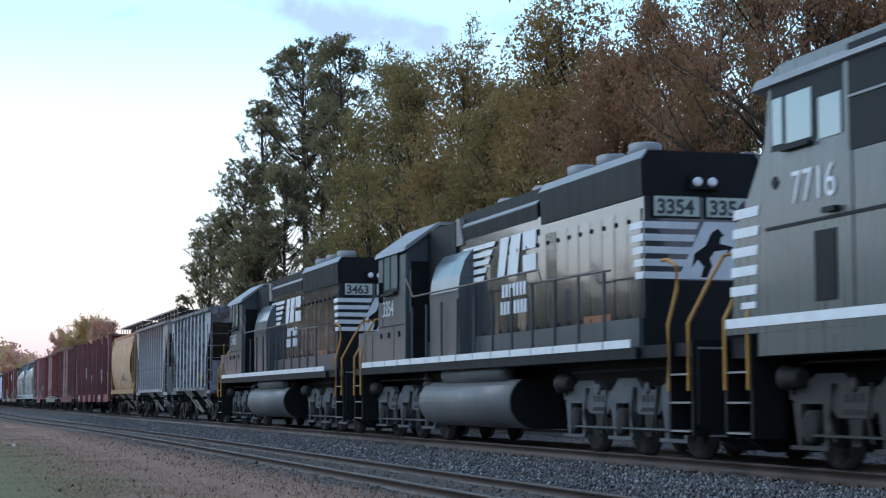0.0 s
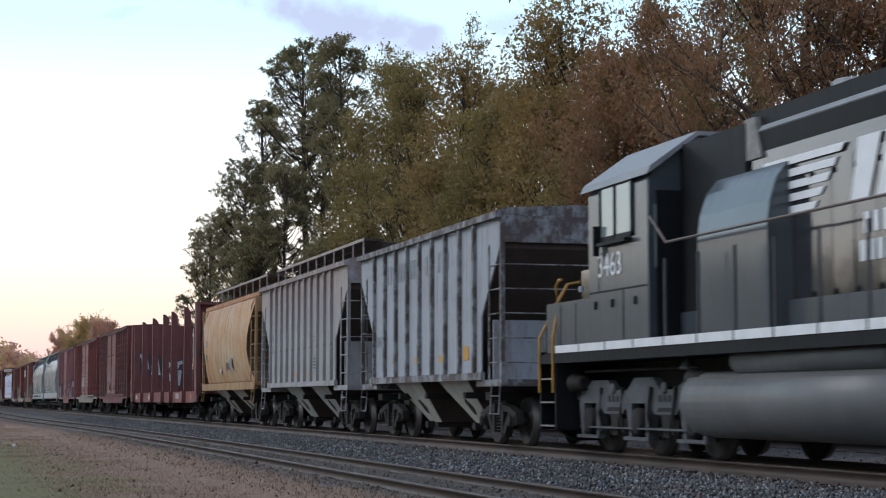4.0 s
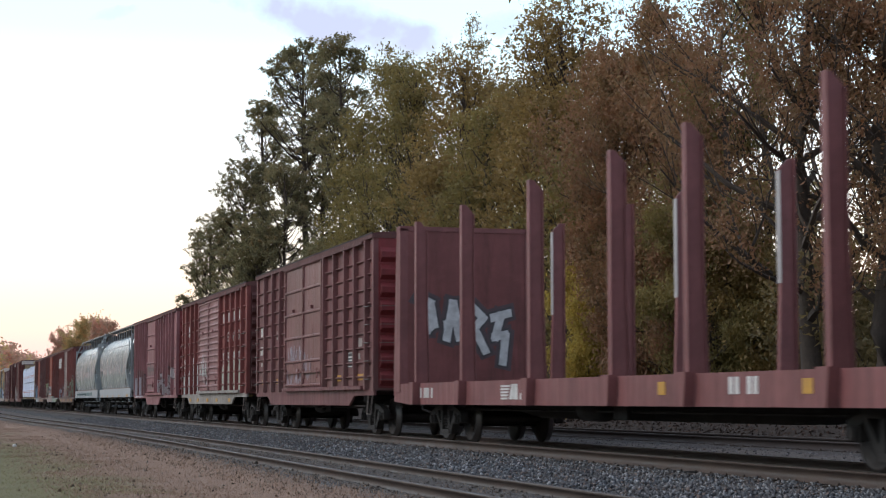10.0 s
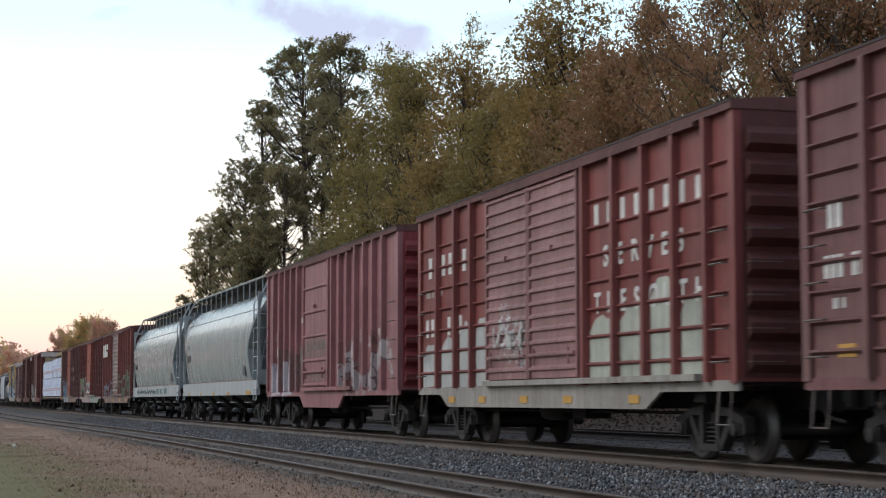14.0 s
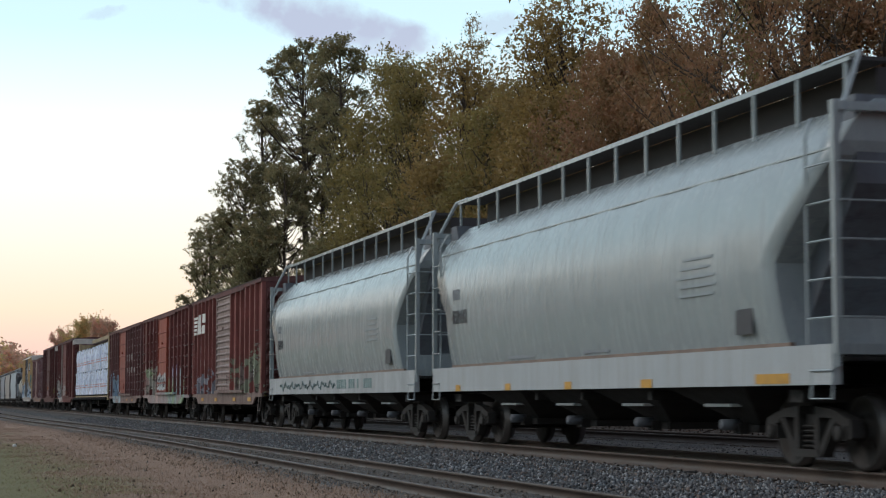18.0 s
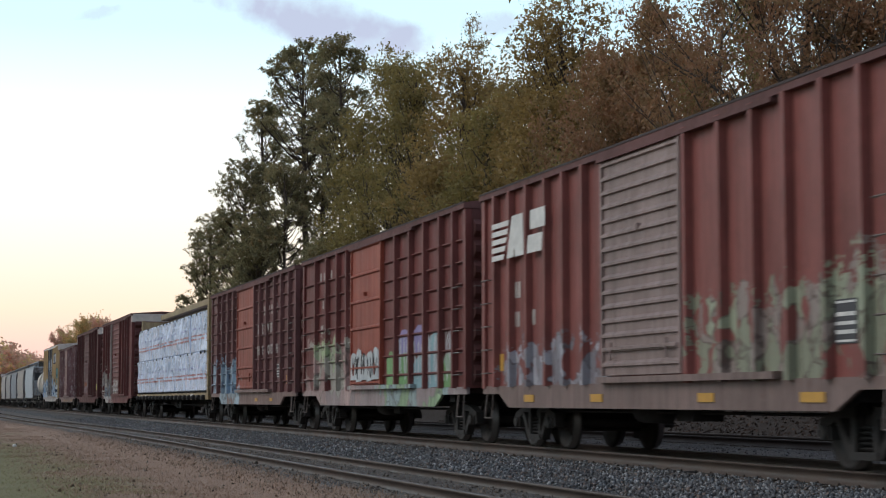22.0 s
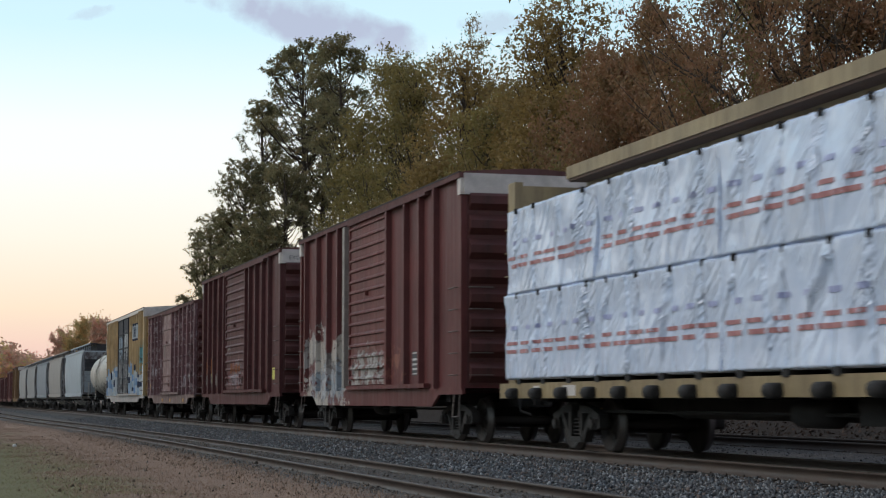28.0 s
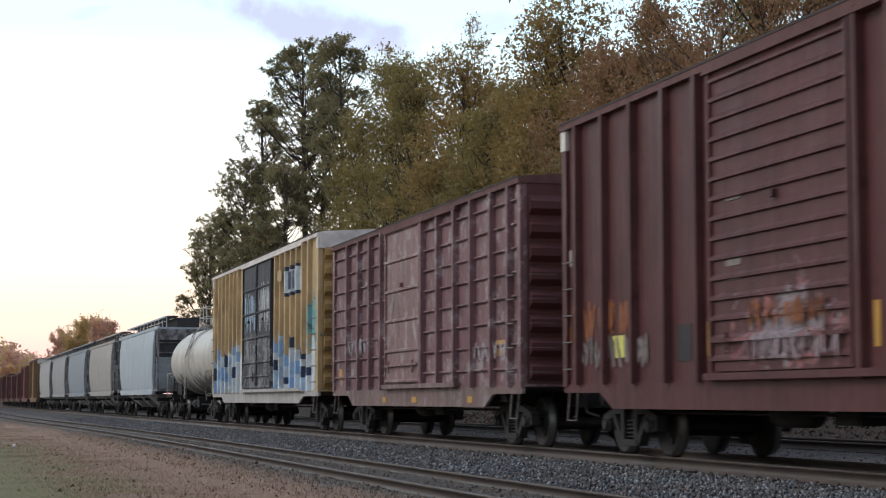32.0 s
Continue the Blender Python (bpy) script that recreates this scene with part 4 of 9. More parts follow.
def spring_mesh():
    bm = bmesh.new()
    pts = [(0.055 * math.cos(a * 1.05), 0.055 * math.sin(a * 1.05), 0.24 + 0.30 * a / 30) for a in range(31)]
    tube(bm, pts, 0.016, 4)
    return mesh_of("spring", bm, TRUCKIRON)


FREIGHT_R, ENGINE_R = 0.44, 0.508
WHEELSET, SIDEFRAME, SPRINGS = wheelset_mesh(FREIGHT_R), side_frame_mesh(), spring_mesh()
ENGINE_WHEELSET = wheelset_mesh(ENGINE_R)


def turning(me, parent, y, r, lot):
    """A wheelset set into its truck at y; its own pose is the turn alone."""
    w = new("wheelset", me)
    w.parent = parent
    w.matrix_parent_inverse = Matrix.Translation((0, y, r))
    lot.append(w)
    return w


def truck(car, y):
    bm = boxes((-0.98, 0.98, -0.19, 0.19, 0.45, 0.66), (-0.25, 0.25, -0.3, 0.3, 0.62, 0.78), (-0.7, 0.7, -0.62, -0.5, 0.3, 0.4), (-0.7, 0.7, 0.5, 0.62, 0.3, 0.4))
    t = part("truck", bm, UNDER, car, at=pose(0, y, 0))
    for s in (-1, 1):
        shared("side_frame", SIDEFRAME, t, pose(s * 1.0, 0, 0, 0, 0, 0 if s < 0 else 180))
        for yy in (-0.12, 0.0, 0.12):
            shared("spring", SPRINGS, t, pose(s * 1.0, yy, 0))
        turning(WHEELSET, t, s * 0.865, FREIGHT_R, FREIGHT_WHEELS)
    return t


def coupler_mesh():
    bm = boxes((-0.09, 0.09, -0.55, 0.1, 0.80, 0.98))
    prism(bm, [(-0.16, 0.1), (0.13, 0.1), (0.17, 0.32), (0.05, 0.30), (0.02, 0.2), (-0.10, 0.38), (-0.19, 0.28)], 0.74, 1.03, "z")
    tube(bm, [(0.35, -0.1, 0.85), (0.38, 0.1, 0.62), (0.25, 0.35, 0.55)], 0.025, 6)
    return mesh_of("coupler", bm, UNDER)


COUPLER = coupler_mesh()


def rungs(bm, x, y0, y1, zs, r=0.013, out=0.07):
    """Grab irons that stand off a side."""
    s = -1 if x < 0 else 1
    for z in zs:
        tube(bm, [(x, y0, z), (x + s * out, y0, z), (x + s * out, y1, z), (x, y1, z)], r, 5)


def bars(rows, x=-1.5, depth=0.006):
    """Marks painted as plain bars: (y0, y1, z0, z1)."""
    bm = bmesh.new()
    for y0, y1, z0, z1 in rows:
        box(bm, x - depth, x + depth, y0, y1, z0, z1)
    return bm


def words(y, z, text, h, w=0.62, lean=0):
    """Bars for a line of lettering that reads from the car's far end to its front; blanks stay blank."""
    return [(y - k * h * w - min(0.55 * h, 0.72 * h * w), y - k * h * w, z, z + h) for k, c in enumerate(text) if c != " "]


def letters(car, mat, rows, x):
    """Each painted character is a part of its own."""
    for row in rows:
        part("letter", bars([row], x), mat, car)


def sprayed_strokes(car, mat, y0, y1, z0, z1, x, seed, glyphs, wide=0.045, label="scrawled spray-paint lines"):
    """Unreadable sprayed writing: for each glyph one looping stroke, a flat film of paint."""
    rng = random.Random(seed)
    step = (y0 - y1) / glyphs
    for g in range(glyphs):
        a = y0 - g * step
        n = rng.randint(4, 6)
        knots = [(a - step * rng.uniform(0.0, 0.95), z0 + (z1 - z0) * (rng.uniform(0.75, 1.0) if k % 2 == g % 2 else rng.uniform(0.0, 0.3))) for k in range(n)]
        pts = []
        for k in range(n - 1):
            p0, p1, p2, p3 = knots[max(k - 1, 0)], knots[k], knots[k + 1], knots[min(k + 2, n - 1)]
            for i in range(5):
                t = i / 5
                pts.append(tuple(0.5 * (2 * p1[c] + (p2[c] - p0[c]) * t + (2 * p0[c] - 5 * p1[c] + 4 * p2[c] - p3[c]) * t * t + (3 * p1[c] - p0[c] - 3 * p2[c] + p3[c]) * t ** 3) for c in (0, 1)))
        bm = bmesh.new()
        rows = []
        for k, (py, pz) in enumerate(pts):
            qy, qz = pts[min(k + 1, len(pts) - 1)]
            ry, rz = pts[max(k - 1, 0)]
            d = Vector((qy - ry, qz - rz))
            d = d.normalized() if d.length > 1e-6 else Vector((1, 0))
            w = wide * (0.7 + 0.5 * abs(math.sin(k * 0.5 + g)))
            rows.append([bm.verts.new((x - 0.0006 * g - f, py + q * d.y * w, pz - q * d.x * w)) for f in (0.0, 0.005) for q in (-0.5, 0.5)])
        for p, q in zip(rows, rows[1:]):
            bm.faces.new((p[2], q[2], q[3], p[3]))
            bm.faces.new((p[0], p[2], q[2], q[0]))
            bm.faces.new((p[1], q[1], q[3], p[3]))
        part("sprayed_stroke", bm, mat, car, label)


def sprayed_fill(car, mat, y0, y1, z0, z1, x, seed, label="field of sprayed paint with a rounded top", dome=0.22):
    """A field of spray paint with a bulging, uneven top, as a thin film on a panel."""
    rng = random.Random(seed)
    n = 12
    off = rng.uniform(0, 50)
    top = [(y0 + (y1 - y0) * k / n, z1 - (z1 - z0) * dome * abs(2 * k / n - 1) ** 2.5 + 0.07 * noise.noise((k * 0.45 + off, 0, 0))) for k in range(n + 1)]
    part("sprayed_fill", prism(bmesh.new(), [(y1, z0 + rng.uniform(0, 0.05))] + [(y0, z0)] + top, x, x - 0.005), mat, car, label)


def over_posts(car, mats, y0, y1, z0, z1, posts, seed, wave=0.0, label="sprayed paint across panel and post", x=-1.444, post_x=-1.562, dome=0.22):
    """Spray paint that runs across the panels and over the posts' faces from y0 down to y1."""
    rng = random.Random(seed)
    edges = [y0] + [q for q in sorted(posts, reverse=True) if y1 < q < y0] + [y1]
    for k, (a, b) in enumerate(zip(edges, edges[1:])):
        a, b = a - (0.075 if k else 0), b + (0.075 if k < len(edges) - 2 else 0)
        if a - b > 0.08:
            sprayed_fill(car, mats[rng.randrange(len(mats))], a, b, z0, z1 + wave * rng.uniform(-1, 1), x, seed * 20 + k, label, dome)
    w, out = -1.44, post_x - 0.002
    for q in edges[1:-1]:
        # a film wrapped round the post, in patches of different colours
        a, top, last = z0, z1 + wave * rng.uniform(-1, 1), None
        while a < top - 0.15:
            b = min(top, a + (rng.uniform(0.25, 0.6) if len(mats) > 1 else 9))
            mat = rng.choice([m for m in mats if m is not last] or mats)
            film = prism(bmesh.new(), [(w, q - 0.078), (out, q - 0.06), (out, q + 0.06), (w, q + 0.078)], a, b, "z")
            for v in film.verts:
                if v.co.z > (a + b) / 2 and len(mats) > 1:
                    v.co.z += 0.9 * (v.co.y - q) + rng.uniform(-0.06, 0.06)
            part("sprayed_stripe", film, mat, car, label)
            a, out, last = b - 0.10, out - 0.0012, mat
        out = post_x - 0.002


def slab_mark(car, mat, y0, z, h, k, x):
    """Speed lines and slanting slabs, drawn plain: y0 is the far end, k the length of the whole."""
    for i in range(5):
        a = z + h * 0.2 * i
        part("speed_line", prism(bmesh.new(), [(y0, a), (y0, a + h * 0.13), (y0 - k * (0.25 + 0.025 * i), a + h * 0.13), (y0 - k * (0.23 + 0.025 * i), a)], x, x - 0.006), mat, car)
    for a0, a1, z0, z1, lean in ((0.30, 0.42, 0.0, 1.0, 0.10), (0.45, 0.62, 0.0, 1.0, -0.02), (0.68, 0.94, 0.0, 0.42, 0.02), (0.74, 1.0, 0.55, 1.0, 0.0)):
        part("slab", prism(bmesh.new(), [(y0 - k * a0, z + h * z0), (y0 - k * a1, z + h * z0), (y0 - k * (a1 + lean), z + h * z1), (y0 - k * (a0 + lean), z + h * z1)], x, x - 0.006), mat, car)


def underframe(car, half, z=0.95, gear=True):
    bm = boxes((-0.3, 0.3, -half - 0.05, half + 0.05, z - 0.25, z + 0.02), (-1.3, 1.3, -half + 1.4, -half + 1.75, z - 0.15, z), (-1.3, 1.3, half - 1.75, half - 1.4, z - 0.15, z))
    for y in (-2.6, 0.2, 2.4):
        box(bm, -1.3, 1.3, y - 0.08, y + 0.08, z - 0.12, z)
    part("underframe", bm, UNDER, car)
    bm = lathe(bmesh.new(), [(-0.5, 0.12), (-0.45, 0.19), (0.45, 0.19), (0.5, 0.12)], 12, (-0.75, 1.1, z - 0.28), "y")
    tube(bm, [(-0.9, -half + 2.5, z - 0.3), (-0.9, half - 2.5, z - 0.3)], 0.025, 5)
    box(bm, -1.0, -0.55, -0.9, -0.3, z - 0.42, z - 0.1)
    if gear:
        part("brake_gear", bm, UNDER, car)
    else:
        bm.free()
    for s in (-1, 1):
        shared("coupler", COUPLER, car, pose(0, s * (half + 0.15), 0, 0, 0, 0 if s > 0 else 180))


def car_root(name, mid, label, category):
    t = tagged(new(name), label, category, "cars of the freight train")
    CARS.append((t, mid))
    return t


# ---- boxcars ----
def boxcar(mid, half, eave, label, skin, roofm=None, endm=None, ribs=(), panel=0.0, doors=(), door_skin=None, door_kind="beam", sill=(5.3, 5.3), sillm=None,
           white_top=False, end_text=False, marks=(), plates=(), tape=(), name="boxcar", deep=0.70, lockrods=True):
    """A steel boxcar. ribs: y of the side posts; panel: spacing of pressed ridges between the posts; doors: (y0, y1) leaves."""
    car = car_root(name, mid, label, "boxcar")
    endm, roofm, sillm, door_skin = endm or skin, roofm or skin, sillm or skin, door_skin or skin
    base = 1.06
    w = 1.44
    part("body", bevelled(boxes((-w, w, -half, half, base, eave - 0.02)), 0.015), skin, car)
    # roof: shallow peak, pressed cross ridges and an eave that stands proud
    bm = bmesh.new()
    prism(bm, [(-w - 0.10, eave - 0.10), (-w - 0.10, eave), (-w + 0.05, eave + 0.035), (0, eave + 0.13), (w - 0.05, eave + 0.035), (w + 0.10, eave), (w + 0.10, eave - 0.10)], -half - 0.03, half + 0.03, "y")
    k = int(half * 2 / 1.2)
    for i in range(1, k):
        y = -half + i * 2 * half / k
        prism(bm, [(-w - 0.02, eave + 0.0), (0, eave + 0.11), (w + 0.02, eave + 0.0), (w + 0.02, eave + 0.06), (0, eave + 0.17), (-w - 0.02, eave + 0.06)], y - 0.06, y + 0.06, "y")
    part("roof", bm, roofm, car)
    for s in (-1, 1):
        part("roof_edge", boxes((*sorted((s * (w + 0.06), s * (w + 0.108))), -half - 0.02, half + 0.02, eave - 0.004, eave + 0.03)), ROOF_EDGE, car, "thin dark strip along the eave")
    # side posts, wide hat sections that share one mesh
    post = bmesh.new()
    prism(post, [(-0.07, 0.0), (-0.055, -0.12), (0.055, -0.12), (0.07, 0.0)], base, eave - 0.09, "z")
    for v in post.verts:
        v.co.x, v.co.y = v.co.y, v.co.x
    bmesh.ops.recalc_face_normals(post, faces=post.faces)
    post = mesh_of("side_post", post, skin)
    corner = mesh_of("corner_post", boxes((-0.06, 0.0, -0.09, 0.09, base - 0.02, eave - 0.05)), skin)
    for s in (-1, 1):
        for y in ribs:
            if s > 0:
                shared("side_post", post, car, pose(s * w, y, 0, 0, 0, 180))
            else:
                part("side_post", prism(bmesh.new(), [(-w, y - 0.07), (-w - 0.12, y - 0.055), (-w - 0.12, y + 0.055), (-w, y + 0.07)], base, eave - 0.09, "z"), skin, car)
        for e in (-1, 1):
            shared("corner_post", corner, car, pose(s * w, e * (half - 0.09), 0, 0, 0, 0 if s < 0 else 180))
    if panel:
        lo, hi = min(d[0] for d in doors) - 0.1, max(d[1] for d in doors) + 0.1
        for s in (-1, 1):
            for a, b in ((-half + 0.15, lo), (hi, half - 0.15)):
                ridge = mesh_of("side_ridge", prism(bmesh.new(), [(s * (w - 0.01), -0.05), (s * (w + 0.06), -0.012), (s * (w + 0.06), 0.012), (s * (w - 0.01), 0.03)], a, b, "y"), skin)
                z = base + 0.32
                while z < eave - 0.3:
                    if s > 0:
                        shared("side_ridge", ridge, car, pose(0, 0, z))
                    else:
                        part("side_ridge", prism(bmesh.new(), [(-w + 0.01, z - 0.05), (-w - 0.06, z - 0.012), (-w - 0.06, z + 0.012), (-w + 0.01, z + 0.03)], a, b, "y"), skin, car)
                    z += panel
    # doors
    for s in (-1, 1):
        for d0, d1 in doors:
            h = eave - 0.3 - base
            bm = bmesh.new()
            prism(bm, [(s * (w + 0.005), d0), (s * (w + 0.105), d0), (s * (w + 0.105), d0 + 0.07), (s * (w + 0.065), d0 + 0.07), (s * (w + 0.065), d1 - 0.07), (s * (w + 0.105), d1 - 0.07), (s * (w + 0.105), d1), (s * (w + 0.005), d1)], base + 0.13, eave - 0.17, "z")
            door = part("door", bm, door_skin, car)
            rib = bmesh.new()
            if door_kind == "dense":
                n = 15
                prism(rib, [(s * (w + 0.06), 0), (s * (w + 0.105), 0.015), (s * (w + 0.105), 0.05), (s * (w + 0.06), 0.10)], d0 + 0.07, d1 - 0.07, "y")
            else:
                n = 5
                prism(rib, [(s * (w + 0.06), -0.05), (s * (w + 0.105), -0.02), (s * (w + 0.105), 0.02), (s * (w + 0.06), 0.05)], d0 + 0.07, d1 - 0.07, "y")
            rib = mesh_of("door_rib", rib, door_skin)
            for i in range(n if door_kind == "dense" else n + 1):
                o = shared("door_rib", rib if s > 0 else rib.copy(), door, pose(0, 0, base + (0.25 + i * h / n if door_kind == "dense" else 0.18 + i * (h - 0.04) / n)))
                if s < 0:
                    o.data.transform(o.matrix_basis)
                    o.matrix_basis = Matrix()
            if lockrods and s < 0:
                for k in (0.15, 0.85):
                    y = d0 + (d1 - d0) * k
                    part("lock_rod", tube(bmesh.new(), [(-w - 0.12, y, base + 0.35), (-w - 0.12, y, base + 0.62)], 0.022, 6), door_skin, door)
                part("lock_bar", boxes((-w - 0.13, -w - 0.06, d0 + 0.1, d1 - 0.1, base + 0.50, base + 0.545)), door_skin, door)
                part("door_hasp", boxes((-w - 0.14, -w - 0.06, (d0 + d1) / 2 - 0.05, (d0 + d1) / 2 + 0.05, base + 2.2, base + 2.29)), door_skin, door)
        y0, y1 = min(d[0] for d in doors), max(d[1] for d in doors)
        travel = y0 - (y1 - y0) * 0.95
        part("door_track", boxes((*sorted((s * (w + 0.02), s * (w + 0.15))), max(-half + 0.9, travel), y1 + 0.1, base + 0.02, base + 0.11)), sillm, car)
        part("door_rail", boxes((*sorted((s * (w + 0.01), s * (w + 0.13))), max(-half + 0.9, travel), y1 + 0.1, eave - 0.17, eave - 0.11)), roofm, car)
        # fishbelly side sill
        a, b = sill
        part("side_sill", prism(bmesh.new(), [(-half, base + 0.02), (-half, base - 0.12), (-b - 0.55, base - 0.12), (-b, deep), (a, deep), (a + 0.55, base - 0.12), (half, base - 0.12), (half, base + 0.02)], s * (w - 0.02), s * (w + 0.035)), sillm, car)
    # pressed ends
    n = 8
    d = 0.40 * (eave - base) / 3.5
    for e in (-1, 1):
        sheet = part("end_panel", boxes((-w + 0.06, w - 0.06, *sorted((e * half, e * (half + 0.012))), base + 0.05, eave - 0.1)), endm, car)
        ridge = mesh_of("end_ridge", prism(bmesh.new(), [(e * (half + 0.01), 0.0), (e * (half + 0.13), d * 0.26), (e * (half + 0.13), d * 0.58), (e * (half + 0.01), d * 0.85)], -w + 0.1, w - 0.1), endm)
        for i in range(n):
            shared("end_ridge", ridge, sheet, pose(0, 0, base + 0.1 + i * (eave - 0.35 - base) / n))
        if white_top:
            part("end_stripe", boxes((-w - 0.01, w + 0.01, *sorted((e * (half - 0.02), e * (half + 0.075))), eave - 0.42, eave - 0.01), (-w - 0.075, -w + 0.0, *sorted((e * (half - 0.19), e * (half + 0.02))), eave - 0.42, eave - 0.1)), FADED_CREAM, car, "dirty white stripe across the top of the end")
            if e < 0 and end_text:
                for word, x in (("EXCESS", -1.25), ("HEIGHT", -0.65), ("CAR", -0.01)):
                    lettering(word, 0.115, BLACK_PAINT, car, pose(x, -half - 0.077, eave - 0.30, 90, 0, 0), "end_lettering")
        y0 = e * (half - 0.2)
        bm = tube(bmesh.new(), [(-w - 0.02, y0, base - 0.1), (-w - 0.06, y0, base - 0.55), (-w - 0.06, y0 - e * 0.38, base - 0.55), (-w - 0.02, y0 - e * 0.38, base - 0.1)], 0.018, 5)
        step = part("ladder", bm, STEELROD, car)
        bm = bmesh.new()
        rungs(bm, -w - 0.06, min(y0, y0 - e * 0.42), max(y0, y0 - e * 0.42), [0.0])
        iron = mesh_of("grab_iron", bm, STEELROD)
        cross = mesh_of("grab_iron", tube(bmesh.new(), [(-w + 0.1, e * half, 0), (-w + 0.1, e * (half + 0.12), 0), (-w + 0.55, e * (half + 0.12), 0), (-w + 0.55, e * half, 0)], 0.013, 5), STEELROD)
        for i in range(5):
            for me in (iron, cross):
                shared("grab_iron", me, step, pose(0, 0, base + 0.25 + 0.42 * i))
    bm = boxes((-0.05, 0.2, -half - 0.16, -half, 2.9, 3.3))
    lathe(bm, [(-half - 0.24, 0.26), (-half - 0.2, 0.28), (-half - 0.2, 0.22)], 14, (0.45, 0, 2.6), "y")
    part("hand_brake", bm, UNDER, car)
    underframe(car, half)
    for e in (-1, 1):
        truck(car, e * (half - 1.75))
    if marks:
        for mat, rows in marks:
            letters(car, mat, rows, -w - 0.002)
    if plates:
        for y0, y1, z0, z1 in plates:
            panel_ob = part("stencil_panel", bars([(y0, y1, z0, z1)], -w - 0.004), BLACK_PAINT, car)
            for a, b in ((0.04, 0.09), (0.22, 0.31), (0.42, 0.50), (0.62, 0.71), (0.91, 0.96)):
                part("stencil_line", bars([(y0 + 0.03, y1 - 0.03, z0 + (z1 - z0) * a, z0 + (z1 - z0) * b)], -w - 0.008), WHITE_PAINT, panel_ob)
    for y0, y1, z0, z1 in tape:
        part("reflector", bars([(y0, y1, z0, z1)], -w - (0.045 if z1 < base else 0.004)), YELLOW_TAPE, car, "yellow reflective patch")
    return car


FADED_CREAM = plain("dirty_cream_paint", (0.62, 0.57, 0.53), 0.7, 0, 0.25, 3.0, 0.1)
# near-black brown for the thin line along the eaves
ROOF_EDGE = plain("dark_eave_strip", (0.045, 0.030, 0.028), 0.8, 0, 0.4, 2.0, 0.2)
ROOFRUST = paint("rusty_car_roof", (0.125, 0.055, 0.047), rust=0.5, rough=0.75)
END_RED = paint("dull_red_car_end", (0.215, 0.034, 0.034), grime=0.35, rust=0.15)
# end paint, darker than the sides and heavily grimed
END_DARK = paint("dark_brown_car_end", (0.095, 0.028, 0.024), grime=0.6, rust=0.3)
SILL_GREY = paint("dust_caked_sill", (0.20, 0.14, 0.125), grime=0.5, rust=0.25)

# the double-door car behind the flat
PALE_BLOOM = plain("chalky_grey_bloom", (0.24, 0.20, 0.185), 0.8, 0, 0.4, 5.0, 0.05)
CHALK = plain("chalky_lilac_spray", (0.44, 0.41, 0.46), 0.7, 0, 0.3, 5.0, 0.05)
lead_box = boxcar(135.1, 7.66, 4.66, "brown boxcar with wide plug doors and white scrawled paint", paint("dusty_brown_boxcar", (0.178, 0.070, 0.063), grime=0.3, rust=0.18, low=0.3),
       ROOFRUST, END_RED, (6.1, 4.82, 3.62, -2.36, -3.59, -4.8, -5.85, -7.0), 0.34, ((0.33, 2.82), (-2.1, 0.27)), paint("dusty_brown_door", (0.200, 0.082, 0.074), grime=0.3, rust=0.12, rough=0.32, shine=0.55), sill=(5.2, 5.1), sillm=paint("brown_dusty_sill", (0.175, 0.068, 0.063)),
       marks=((WHITE_PAINT, words(7.1, 2.75, "##", 0.3) + words(7.2, 2.2, "### ###", 0.26) + words(7.0, 1.85, "## #", 0.12)), (FADED_WHITE, words(4.5, 2.6, "#", 0.25) + words(-6.0, 2.1, "###", 0.2) + words(-6.0, 1.8, "##", 0.14))),
       plates=((-5.35, -4.9, 1.62, 2.0), (-1.85, -1.35, 1.75, 2.25)), tape=((6.5, 6.9, 1.3, 1.45), (4.1, 4.5, 1.3, 1.45), (1.6, 2.1, 1.26, 1.38), (-0.9, -0.4, 1.26, 1.38), (-4.1, -3.7, 1.3, 1.45), (-6.5, -5.9, 1.3, 1.45)))
sprayed_strokes(lead_box, CHALK, 2.75, 0.45, 1.75, 2.35, -1.508, 3, 4)
sprayed_strokes(lead_box, CHALK, 2.6, 0.0, 1.2, 1.7, -1.508, 4, 5, 0.035)
sprayed_strokes(lead_box, CHALK, 0.15, -0.9, 1.3, 2.2, -1.508, 7, 2, 0.05)
SLOGAN = words(-2.55, 3.5, "########", 0.32, 1.7)
green_box = boxcar(152.2, 7.65, 4.62, "red-brown boxcar with ribbed double doors and grey-green sprayed paint", paint("red_brown_boxcar", (0.214, 0.056, 0.046), grime=0.3, rust=0.2),
       ROOFRUST, END_DARK, (6.14, 4.87, 3.79, -2.25, -3.51, -4.68, -5.76, -6.82), 0.42, ((0.43, 2.8), (-2.0, 0.39)), paint("pale_brown_door", (0.285, 0.141, 0.125), grime=0.35, rust=0.12, tags=((0.6, 1.9, 1.4, 2.3, (0.5, 0.5, 0.5), (0.3, 0.2, 0.18), 3.0),)), "dense", (5.5, 4.6), paint("pale_fouled_sill", (0.33, 0.31, 0.28), grime=0.5, rust=0.3),
       marks=((WHITE_PAINT, SLOGAN + words(7.0, 3.3, "######", 0.42, 1.15) + words(7.2, 2.1, "### ###", 0.36, 1.1)), (FADED_WHITE, words(7.2, 2.9, "### ## ####", 0.14, 0.8))), plates=((-1.75, -1.2, 1.6, 2.1),), tape=((5.0, 5.4, 0.78, 0.9), (3.0, 3.4, 0.78, 0.9), (0.6, 1.0, 0.78, 0.9), (-1.6, -1.2, 0.78, 0.9), (-4.4, -4.0, 0.78, 0.9), (-7.55, -7.4, 1.3, 2.7)))
